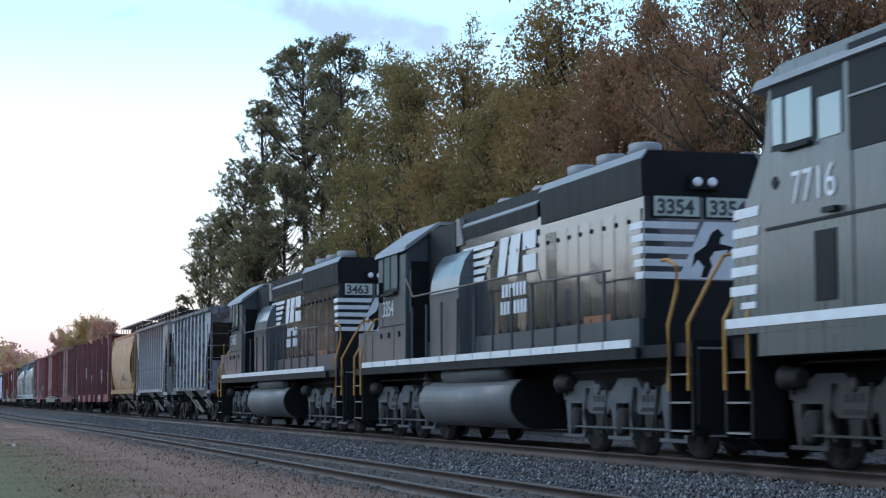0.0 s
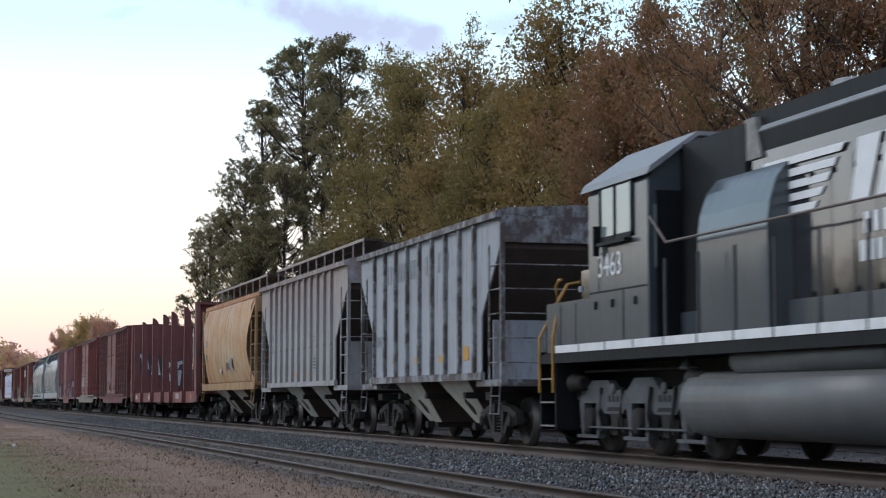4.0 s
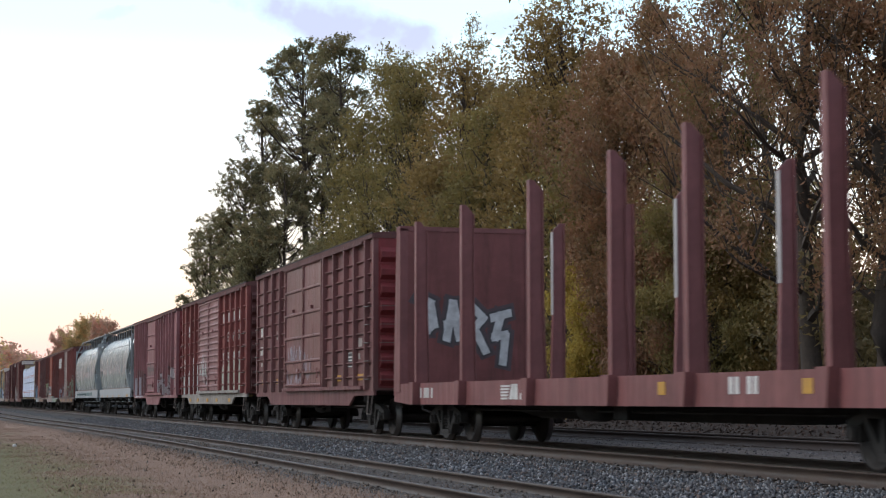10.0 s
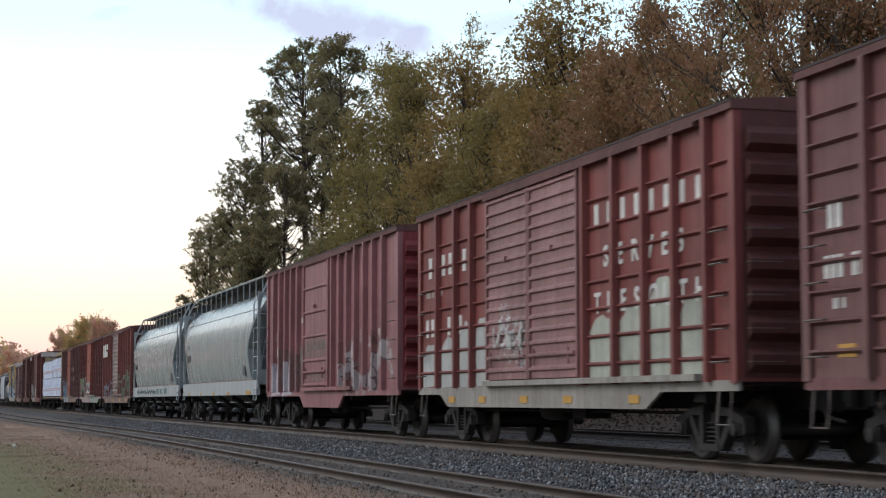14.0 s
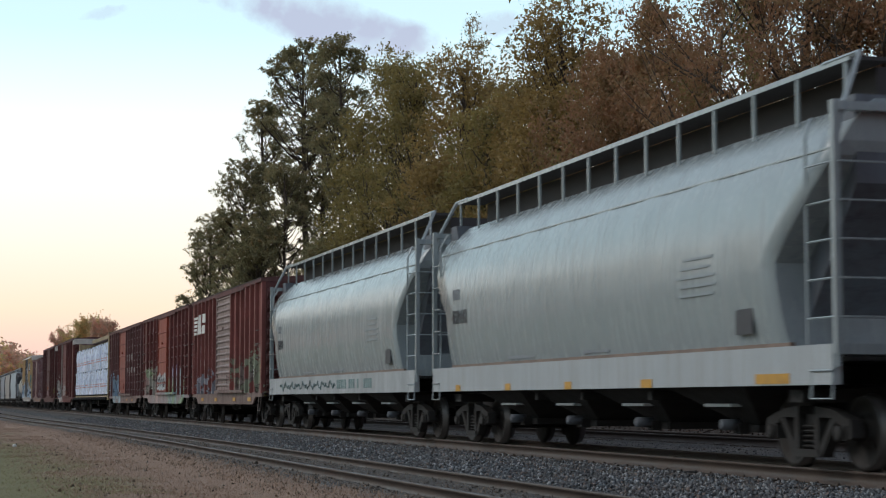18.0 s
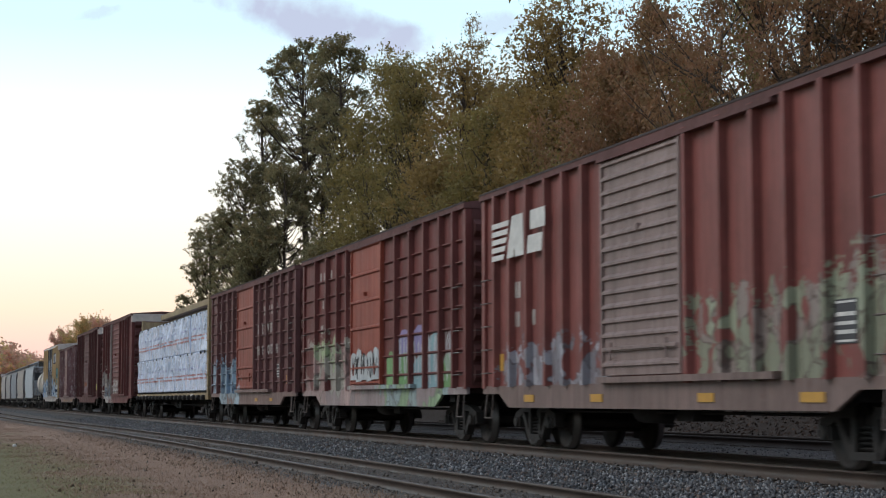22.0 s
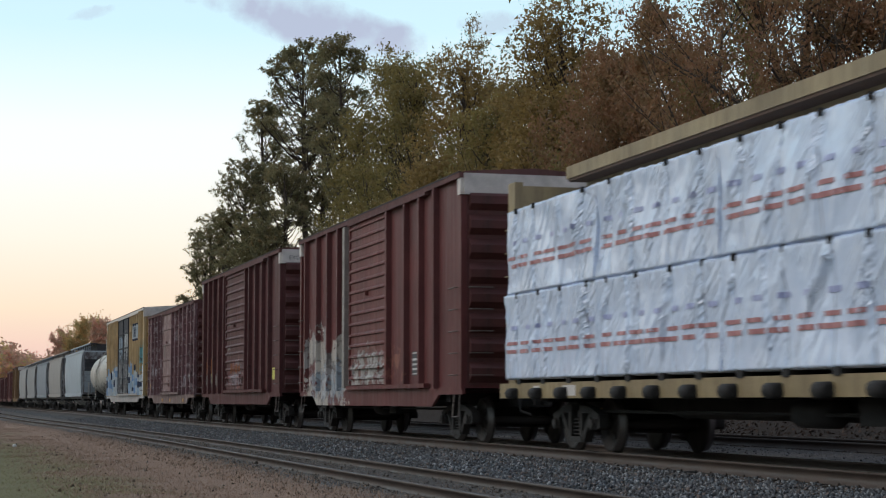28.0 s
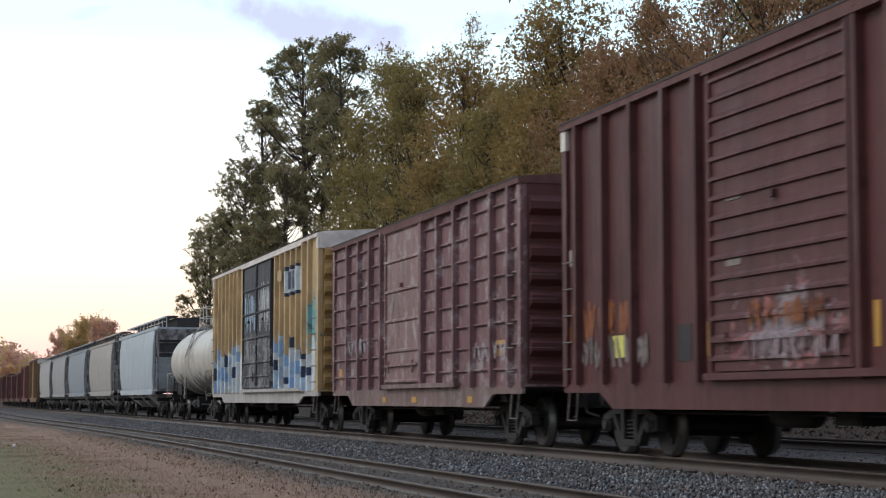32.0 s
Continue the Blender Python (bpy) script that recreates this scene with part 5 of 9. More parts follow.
for k, c in enumerate("SERVES"):
    lettering(c, 0.32, WHITE_PAINT, green_box, pose(-1.452, -2.95 - 0.56 * k, 2.85, 90, 0, -90), "slogan_letter", bold=0.012)
for k, c in enumerate("THESOUTH"):
    lettering(c, 0.32, WHITE_PAINT, green_box, pose(-1.452, -2.55 - 0.54 * k, 2.15, 90, 0, -90), "slogan_letter", bold=0.012)
MOSS = paint("grey_green_spray_paint", (0.43, 0.46, 0.39), grime=0.45, rust=0.2, fade=0.3, run=(0.32, 0.35, 0.29))
CLOUDY = paint("pale_grey_spray_paint", (0.48, 0.50, 0.48), grime=0.45, rust=0.2, fade=0.3, run=(0.36, 0.38, 0.36))
for k, (a, b, top) in enumerate(((-2.33, -3.43, 2.1), (-3.59, -4.60, 2.2), (-4.76, -5.68, 2.55), (-5.84, -6.74, 2.25))):
    sprayed_fill(green_box, MOSS, a, b, 1.08, top, -1.444, 30 + k)
for k, (a, b, top) in enumerate(((7.4, 6.24, 1.95), (6.04, 4.97, 2.05), (4.77, 3.89, 2.3), (3.69, 2.9, 2.35))):
    sprayed_fill(green_box, CLOUDY, a, b, 1.08, top, -1.444, 40 + k)
sprayed_strokes(green_box, plain("pale_spray_line", (0.50, 0.50, 0.47), 0.7), 2.4, 0.6, 1.7, 2.2, -1.56, 12, 3, 0.05)
PINK_POSTS = (6.6, 5.65, 4.8, 3.93, 3.05, -0.95, -1.35, -2.2, -3.06, -3.91, -4.8, -5.7, -6.6)
pink_box = boxcar(169.45, 7.9, 4.62, "pinkish-brown boxcar with one plug door and grey sprayed letters", paint("pink_brown_boxcar", (0.29, 0.125, 0.12), grime=0.22, rust=0.12, tags=((-7.0, -2.0, 1.0, 2.35, (0.42, 0.39, 0.39), (0.228, 0.096, 0.091), 1.5),)),
       ROOFRUST, END_RED, PINK_POSTS, 0, ((-0.8, 2.21),), None, "beam", (2.4, 1.9), deep=0.64,
       marks=((FADED_WHITE, words(6.9, 2.55, "# #", 0.26) + words(7.1, 2.1, "## ##", 0.28, 0.75)), ))
HAZE = paint("grey_sprayed_haze", (0.225, 0.115, 0.112), grime=0.3, rust=0.1, fade=0.35, chalk=(0.19, 0.145, 0.145, 0.85))
MILK = paint("lilac_white_spray", (0.50, 0.46, 0.50), grime=0.15, rust=0.02, fade=0.12, chalk=(0.62, 0.60, 0.62, 0.6))
over_posts(pink_box, [HAZE], 6.2, 2.4, 1.08, 2.2, PINK_POSTS, 151, 0.18, "grey sprayed haze")
over_posts(pink_box, [MILK], 7.1, 5.8, 1.08, 1.85, PINK_POSTS, 152, 0.1, "lilac-white sprayed blob", -1.450, -1.567, 0.65)
over_posts(pink_box, [MILK], 5.45, 4.05, 1.08, 1.95, PINK_POSTS, 153, 0.14, "lilac-white sprayed blob", -1.450, -1.567, 0.65)
for y0, y1 in ((7.15, 5.75), (5.5, 4.0)):
    sprayed_fill(pink_box, MILK, y0, y1, 0.945, 1.075, -1.477, 154, "lilac-white spray on the sill")
sprayed_fill(pink_box, HAZE, 2.1, -0.65, 1.95, 2.46, -1.507, 155, "grey scrubbed band across the door")
sprayed_fill(pink_box, HAZE, 1.9, -0.7, 1.30, 1.55, -1.507, 156, "grey scrubbed band across the door")
sprayed_strokes(pink_box, PALE_BLOOM, 1.7, -0.5, 2.1, 2.38, -1.514, 157, 8, 0.035)
sprayed_strokes(pink_box, PALE_BLOOM, 2.95, 2.3, 1.7, 2.3, -1.451, 158, 2, 0.08)
part("placard", bars([(2.55, 2.85, 2.95, 3.08)], -1.446), WHITE_PAINT, pink_box, "small white card on the side")
marked = boxcar(222.8, 7.5, 4.58, "rusty brown boxcar with ribbed grey-brown door and green sprayed paint", paint("rusty_brown_boxcar", (0.223, 0.068, 0.053), grime=0.3, rust=0.25, tags=((-7.3, -1.8, 0.7, 2.2, (0.26, 0.31, 0.22), (0.30, 0.27, 0.24), 1.6), (1.4, 6.3, 0.6, 1.75, (0.22, 0.24, 0.27), (0.45, 0.47, 0.52), 1.8))),
       ROOFRUST, END_DARK, (6.63, 5.76, 4.83, 3.87, 3.0, 2.1, -1.85, -2.94, -3.91, -4.78, -5.71, -6.59), 0, ((-1.68, 1.3),), paint("grey_brown_door", (0.26, 0.19, 0.175), grime=0.4, rust=0.2), "dense", (6.0, 5.8), SILL_GREY,
       marks=((FADED_WHITE, words(5.7, 2.6, "##", 0.28) + words(5.8, 2.1, "## ###", 0.26, 0.8) + words(-0.4, 3.5, "###", 0.12) + words(-0.2, 2.55, "#######", 0.1)),),
       plates=((-6.3, -5.8, 1.45, 1.95),), tape=((6.35, 6.65, 1.35, 1.65), (4.6, 5.1, 0.8, 0.92), (1.4, 1.9, 0.8, 0.92), (-2.6, -2.1, 0.8, 0.92), (-5.6, -5.0, 0.8, 0.92), (-7.3, -7.0, 1.7, 1.95)))
slab_mark(marked, WHITE_PAINT, 6.66, 3.3, 0.72, 2.9, -1.562)
bright = boxcar(239.1, 7.75, 4.58, "dark red boxcar with orange door under bright graffiti", paint("dark_red_boxcar", (0.152, 0.040, 0.033), grime=0.3, rust=0.15, tags=((1.2, 8.2, 0.0, 2.35, (0.41, 0.29, 0.27), (0.43, 0.43, 0.37), 0.9), (2.4, 6.2, 1.75, 2.2, (0.36, 0.47, 0.26), (0.42, 0.50, 0.34), 1.6))),
       ROOFRUST, END_DARK, (5.93, 4.59, 3.33, 2.26, -2.48, -3.72, -4.87, -6.04, -7.0), 0.42, ((-1.19, 1.78),), paint("orange_red_door", (0.294, 0.068, 0.038), grime=0.2, rust=0.15), "beam", (5.5, 5.5), paint("painted_over_sill", (0.33, 0.27, 0.27), grime=0.5, rust=0.25, tags=((-6.5, -1.2, 0.2, 1.6, (0.26, 0.42, 0.22), (0.32, 0.46, 0.47), 1.2), (1.0, 8.2, 0.2, 1.6, (0.41, 0.29, 0.27), (0.43, 0.43, 0.37), 0.9))),
       marks=((FADED_WHITE, words(5.7, 3.9, "# # # #", 0.24, 0.9) + words(5.4, 3.2, "# # #", 0.2, 0.9) + words(5.6, 2.55, "## # ##", 0.22, 0.7)), (WHITE_PAINT, [(2.05, 2.25, 2.4, 3.3)])), plates=((-5.3, -4.9, 1.4, 1.8),))
OUTLINE = plain("black_spray_outline", (0.03, 0.03, 0.035), 0.6)
ICE = paint("icy_white_spray", (0.50, 0.54, 0.55), grime=0.25, rust=0.05)
for k in range(5):
    sprayed_fill(bright, ICE, 1.68 - 0.55 * k, 1.08 - 0.55 * k, 1.3 - 0.05 * (k % 2), 1.95 + 0.09 * math.sin(k * 2.1), -1.548 - 0.001 * k, 50 + k, "white sprayed letter fill on the door")
sprayed_strokes(bright, OUTLINE, 1.6, -1.0, 1.32, 1.92, -1.557, 21, 5, 0.04, "black sprayed outlines")
LILAC, LEAFGREEN, AQUA = (paint(n, c, grime=0.2, rust=0.05) for n, c in (("lilac_spray_paint", (0.28, 0.25, 0.46)), ("leaf_green_spray_paint", (0.17, 0.34, 0.14)), ("aqua_spray_paint", (0.26, 0.42, 0.46))))
for k, (a, b, z0, z1, m) in enumerate(((-2.55, -3.64, 1.75, 2.35, LILAC), (-3.8, -4.79, 1.8, 2.4, LILAC), (-2.55, -3.64, 1.08, 1.85, LEAFGREEN), (-3.8, -4.79, 1.08, 1.75, AQUA), (-4.95, -5.96, 1.08, 2.2, AQUA), (-6.12, -6.92, 1.08, 1.75, LEAFGREEN), (-1.5, -2.4, 1.08, 1.9, LEAFGREEN))):
    sprayed_fill(bright, m, a, b, z0, z1, -1.444 - 0.002 * k, 60 + k)
sprayed_strokes(bright, plain("white_spray_line", (0.55, 0.56, 0.58), 0.6), -2.5, -6.8, 1.15, 2.25, -1.452, 22, 14, 0.03)
slogan_box = boxcar(255.6, 7.75, 4.58, "dark brown boxcar with orange door and pale blue sprayed paint", paint("dark_brown_boxcar", (0.142, 0.058, 0.052), grime=0.35, rust=0.22, tags=((1.5, 7.6, 0.2, 2.05, (0.36, 0.50, 0.60), (0.24, 0.38, 0.52), 1.0),)),
       ROOFRUST, END_DARK, (6.06, 5.03, 3.86, 2.69, -1.3, -2.29, -3.41, -4.66, -5.75, -6.92), 0.36, ((-1.14, 1.93),), paint("orange_brown_door", (0.275, 0.074, 0.046), grime=0.2, rust=0.12, tags=((1.2, 1.9, 0.9, 1.8, (0.40, 0.45, 0.5), (0.285, 0.089, 0.061), 2.0),)), "beam", (5.4, 5.4), paint("blue_sprayed_sill", (0.21, 0.14, 0.125), grime=0.4, rust=0.2, tags=((1.5, 6, 0.3, 1.4, (0.32, 0.45, 0.52), (0.3, 0.4, 0.45), 1.0),)),
       marks=((FADED_WHITE, words(-1.75, 3.42, "########", 0.28, 1.45) + words(6.7, 3.3, "# ## #", 0.3, 0.8)),), plates=((-5.2, -4.75, 1.5, 1.9),), tape=((-6.6, -6.2, 1.3, 1.55), (-1.7, -1.3, 0.8, 0.9), (-4.2, -3.8, 0.8, 0.9)))
for row, z, y in (("SERVES", 2.86, -2.15), ("THESOUTH", 2.22, -1.75)):
    for k, c in enumerate(row):
        at = y - 0.45 * k
        on_post = min(abs(at - 0.1 - q) for q in (-1.3, -2.29, -3.41, -4.66)) < 0.17
        lettering(c, 0.28, FADED_WHITE, slogan_box, pose(-1.564 if on_post else -1.508, at, z, 90, 0, -90), "slogan_letter", bold=0.008)
boxcar(297.6, 7.8, 5.2, "tall brown boxcar with whitewashed patch and dirty white end stripe", paint("plain_brown_boxcar", (0.125, 0.031, 0.027), grime=0.24, rust=0.12, tags=((2.2, 6.9, 0.2, 2.55, (0.55, 0.51, 0.45), (0.42, 0.40, 0.38), 1.0), (2.4, 6.4, 0.9, 1.6, (0.25, 0.30, 0.35), (0.50, 0.52, 0.55), 2.2), (-3.1, -1.9, 1.4, 1.9, (0.314, 0.133, 0.091), (0.266, 0.096, 0.068), 1.2))),
       ROOFRUST, END_DARK, (6.9, 5.4, 4.1, 2.9, -2.1, -3.65, -4.85, -6.0), 0, ((-2.0, 1.6),), paint("plain_brown_door", (0.145, 0.036, 0.029), grime=0.3, rust=0.15, tags=((-1.9, 1.5, 1.0, 2.0, (0.40, 0.40, 0.38), (0.228, 0.104, 0.084), 2.0),)), "dense", (5.6, 5.6), white_top=True,
       marks=((FADED_WHITE, words(7.3, 2.35, "###", 0.2)), (WHITE_PAINT, [(-0.2, 0.0, 2.6, 2.85)])), plates=((2.2, 2.7, 1.35, 1.85), (-4.45, -4.0, 1.35, 1.85)))
TALL = [c for c in bpy.data.objects if c.name.startswith("boxcar") and not c.parent][-1]
part("door_post", bevelled(boxes((-1.60, -1.44, 1.86, 2.08, 1.12, 5.05)), 0.01), plain("bare_weathered_door_post", (0.32, 0.285, 0.255), 0.6, 0.2, 0.35, 3.0, 0.15), TALL, "bare pale door post")
SOOTY_POSTS = (7.0, 5.85, 4.7, 3.5, 2.4, -1.9, -2.65, -3.8, -4.95, -6.05)
sooty = boxcar(316.05, 7.7, 5.24, "tall dark brown boxcar with yellow tags and white end stripe", paint("sooty_brown_boxcar", (0.088, 0.026, 0.024), grime=0.24, rust=0.12, shine=0.28, chalk=(0.13, 0.05, 0.046, 0.5)),
       ROOFRUST, END_DARK, SOOTY_POSTS, 0, ((-1.75, 2.0),), paint("sooty_brown_door", (0.092, 0.027, 0.025), grime=0.28, rust=0.15, shine=0.28, chalk=(0.14, 0.055, 0.05, 0.45), tags=((-1.3, 1.2, 1.2, 2.1, (0.30, 0.12, 0.12), (0.34, 0.29, 0.31), 2.4),)), "dense", (5.6, 5.6), white_top=True, end_text=True,
       marks=((FADED_WHITE, words(7.55, 2.95, "###", 0.26, 0.7)), (YELLOW_TAG, [(5.2, 5.65, 1.45, 1.78), (-6.7, -6.3, 1.45, 1.8)])), plates=((-4.75, -4.35, 1.3, 1.72),))
EMBER = plain("burnt_orange_spray", (0.30, 0.10, 0.035), 0.7, 0, 0.3, 6.0, 0.05)
sprayed_strokes(sooty, EMBER, 7.5, 4.8, 1.7, 2.35, -1.445, 71, 9, 0.07, "burnt-orange sprayed lines")
sprayed_strokes(sooty, PALE_BLOOM, 7.4, 4.2, 1.3, 1.8, -1.451, 72, 12, 0.05, "chalky sprayed lines")
part("patch_plate", boxes((-1.449, -1.44, 2.75, 3.25, 1.35, 1.85)), plain("sooty_patch_plate", (0.03, 0.022, 0.022), 0.7), sooty, "dark riveted patch")
part("reflector", bars([(2.12, 2.24, 1.4, 1.85), (-2.2, -2.08, 1.4, 1.9)], -1.444), YELLOW_TAPE, sooty, "orange reflective strip")
for k, (y, z, h) in enumerate(((1.5, 3.35, 0.09), (1.5, 2.52, 0.08), (1.5, 2.34, 0.08))):
    part("sprayed_stripe", bars([(y - 0.42, y, z, z + h)], -1.512), PALE_BLOOM, sooty, "short chalky dash")
sprayed_strokes(sooty, plain("pink_white_spray", (0.32, 0.23, 0.24), 0.7, 0, 0.3, 6.0), 0.9, -1.5, 1.3, 1.65, -1.556, 73, 12, 0.045, "pink and white sprayed lines")
sprayed_strokes(sooty, EMBER, 0.8, -1.2, 1.7, 2.05, -1.556, 74, 9, 0.04, "burnt-orange sprayed lines")
PANEL_POSTS = (5.77, 4.58, 3.45, 2.37, -1.1, -2.3, -3.5, -4.63, -5.86, -6.9)
panelled = boxcar(333.4, 7.5, 4.68, "grey-brown boxcar with scuffed paneled sides and one plug door", paint("grey_brown_boxcar", (0.185, 0.092, 0.090), grime=0.3, rust=0.2, chalk=(0.44, 0.38, 0.38, 0.75)),
       ROOFRUST, END_DARK, PANEL_POSTS, 0.42, ((-0.95, 1.95),), paint("grey_brown_plug_door", (0.23, 0.13, 0.125), grime=0.3, rust=0.15, chalk=(0.46, 0.40, 0.39, 0.75)), "beam", (5.3, 5.3), paint("chalky_scarred_sill", (0.19, 0.12, 0.11), grime=0.45, rust=0.25, chalk=(0.36, 0.32, 0.31, 0.6)),
       marks=((FADED_WHITE, words(2.3, 2.9, "#", 0.3) + words(1.8, 2.1, "##", 0.12)),), tape=((-6.45, -6.0, 1.62, 1.9), (-4.6, -4.3, 0.78, 0.9), (-0.6, -0.2, 0.78, 0.9), (2.0, 2.3, 0.78, 0.9), (6.6, 6.9, 1.3, 1.6)))
sprayed_strokes(panelled, plain("pale_lilac_spray_line", (0.42, 0.38, 0.40), 0.7), 5.7, 3.5, 1.9, 2.3, -1.506, 81, 7, 0.03)
sprayed_strokes(panelled, plain("pale_lilac_spray_line", (0.42, 0.38, 0.40), 0.7), -4.7, -6.8, 1.5, 1.9, -1.506, 82, 7, 0.03)
for k, (y, z) in enumerate(((-3.0, 2.35), (-5.2, 1.65), (1.4, 2.95), (1.62, 2.7), (-4.1, 1.3), (-5.3, 3.9), (-6.5, 3.6))):
    sprayed_fill(panelled, PALE_BLOOM, y, y - 0.32, z, z + 0.26, -1.446 if y < 0 else -1.509, 90 + k, "pale scrubbed patch")
YELLOW = paint("faded_yellow_boxcar", (0.54, 0.385, 0.205), grime=0.2, rust=0.15, tags=((-8.7, -7.6, 2.3, 3.6, (0.13, 0.42, 0.47), (0.20, 0.45, 0.5), 1.0),))
YELLOW_POSTS = (8.3, 7.5, 6.7, 5.9, 5.1, 4.3, 3.5, -3.2, -4.0, -4.8, -5.6, -6.4, -7.2, -8.0)
yellow_box = boxcar(351.8, 9.1, 5.24, "long yellow boxcar with blue-black doors under blue and white graffiti", YELLOW, FADED_CREAM, paint("yellow_car_end", (0.40, 0.24, 0.085), grime=0.5, rust=0.2), YELLOW_POSTS, 0, ((0.05, 2.5), (-2.45, 0.0)),
       paint("blue_black_door", (0.020, 0.026, 0.040), grime=0.2, rust=0.2, tags=((-2.4, 2.4, 0.8, 2.7, (0.24, 0.25, 0.25), (0.05, 0.055, 0.07), 2.4),)), "beam", (6.5, 6.5), paint("pale_painted_sill", (0.44, 0.42, 0.40), grime=0.3, rust=0.2, chalk=(0.5, 0.36, 0.38, 0.4)), white_top=True, deep=0.75)
FROST = [plain(q, c, 0.6, 0, 0.25, 4.0, 0.05) for q, c in (("frost_white_spray", (0.58, 0.63, 0.66)), ("ice_blue_spray", (0.42, 0.54, 0.66)), ("sky_blue_spray", (0.28, 0.42, 0.62)), ("milk_white_spray", (0.60, 0.62, 0.62)))]
NAVY = plain("navy_spray_drips", (0.025, 0.04, 0.085), 0.6)
DRIPS = FROST + [NAVY] + FROST
over_posts(yellow_box, DRIPS, 9.0, 2.6, 1.08, 2.45, YELLOW_POSTS, 91, 0.28)
over_posts(yellow_box, DRIPS, -2.55, -8.5, 1.08, 2.45, YELLOW_POSTS, 92, 0.38)
for k, q in enumerate(((9.0, 8.4), (8.2, 7.6), (7.4, 6.8), (6.6, 6.0), (5.8, 5.2), (5.0, 4.4), (4.2, 3.6), (-2.6, -3.1), (-3.3, -3.9), (-4.1, -4.7), (-4.9, -5.5), (-5.7, -6.3), (-6.5, -7.1), (-7.3, -7.9))):
    sprayed_strokes(yellow_box, NAVY, q[0], q[1], 1.2 + 0.1 * (k % 3), 2.35 - 0.15 * (k % 2), -1.451, 110 + k, 2, 0.07, "navy sprayed outline")
over_posts(yellow_box, [NAVY], -4.55, -7.0, 3.78, 4.62, YELLOW_POSTS, 93, 0.03, "black border of a sprayed tag", -1.4445)
over_posts(yellow_box, [FROST[0]], -4.68, -6.88, 3.88, 4.52, YELLOW_POSTS, 94, 0.03, "white field of a sprayed tag", -1.4505, -1.568)
for y in (-5.45, -5.65, -6.1):
    part("sprayed_stripe", bars([(y - 0.07, y + 0.07, 3.95, 4.45)], -1.576), NAVY, yellow_box, "black stroke of a sprayed tag")
sprayed_strokes(yellow_box, FROST[1], 2.2, 0.2, 2.9, 4.3, -1.508, 95, 6, 0.05, "pale blue scribble on the door")
sprayed_strokes(yellow_box, FROST[3], -0.2, -2.2, 2.9, 4.5, -1.508, 96, 6, 0.045, "pale scribble on the door")
part("placard_board", boxes((-1.575, -1.56, -4.35, -3.75, 4.28, 4.58)), YELLOW, yellow_box, "yellow board bolted to the posts")
TAILS = ((475.6, 7.6, 4.7, "yellow-brown boxcar with white-topped dark end far down the train", (0.20, 0.118, 0.052), True), (493.2, 7.6, 4.4, "brown boxcar far down the train", (0.15, 0.05, 0.042), False), (510.0, 7.0, 3.9, "dark red boxcar with white letters far down the train", (0.10, 0.030, 0.030), False),
         (526.0, 7.0, 3.9, "dark red boxcar with white letters far down the train", (0.10, 0.030, 0.030), False), (543.0, 7.6, 4.2, "brown boxcar far down the train", (0.099, 0.034, 0.030), False), (560.2, 7.6, 4.2, "dark boxcar far down the train", (0.080, 0.029, 0.027), False))
for k, (mid, half, eave, label, col, white) in enumerate(TAILS):
    c = boxcar(mid, half, eave, label, paint("tail_boxcar_paint", col, grime=0.3, rust=0.2), ROOFRUST, END_DARK, (6.2, 4.8, 3.4, 2.0, -2.0, -3.4, -4.8, -6.2), 0, ((-1.5, 1.5),), white_top=white, sill=(5.3, 5.3),
               marks=((FADED_WHITE, words(-2.4, 3.2, "#### ###", 0.4, 0.8) + words(6.4, 3.2, "## ##", 0.4, 0.8)),), lockrods=False)
    for z, x0, x1 in ((3.0, -0.9, -0.3), (2.55, -1.0, 0.9), (1.75, -1.1, 0.4)):
        part("end_marking", boxes((x0, x1, -half - 0.16, -half - 0.10, z, z + 0.22)), FADED_WHITE, c, "faded white marks on the end")
# ---- covered hoppers ----
def end_cage(car, half, e, skin, top=4.1, base=1.2, w=1.42, head=0.48):
    """Corner posts, rungs and brake platform at a hopper's open end."""
    y = e * half
    bm = bmesh.new()
    for s in (-1, 1):
        box(bm, s * w - 0.04, s * w + 0.04, y - 0.045, y + 0.045, base - 0.1, top)
    box(bm, -w, w, y - 0.06, y + 0.06, top - 0.02 - head, top - 0.02)
    box(bm, -w - 0.03, w + 0.03, min(y, y - e * 1.5), max(y, y - e * 1.5), base - 0.12, base)
    part("end_frame", bm, skin, car)
    bm = bmesh.new()
    zs = [base + 0.3 + 0.44 * k for k in range(6) if base + 0.3 + 0.44 * k < top - 0.5]
    for z in zs:
        tube(bm, [(-w, y, z), (-w - 0.05, y - e * 0.05, z), (-w - 0.05, y - e * 0.62, z)], 0.014, 5)
        tube(bm, [(-w, y + e * 0.08, z), (w, y + e * 0.08, z)], 0.014, 5)
    tube(bm, [(-w - 0.05, y - e * 0.62, base), (-w - 0.05, y - e * 0.62, zs[-1] + 0.35), (-w + 0.08, y - e * 0.72, zs[-1] + 0.6)], 0.022, 6)
    tube(bm, [(-w - 0.02, y - e * 0.05, base), (-w - 0.06, y - e * 0.05, base - 0.62), (-w - 0.06, y - e * 0.55, base - 0.62), (-w - 0.02, y - e * 0.55, base)], 0.018, 5)
    for z in (base - 0.3,):
        tube(bm, [(-w - 0.06, y - e * 0.05, z), (-w - 0.06, y - e * 0.55, z)], 0.014, 5)
    part("ladder", bm, STEELROD if skin is None else skin, car)


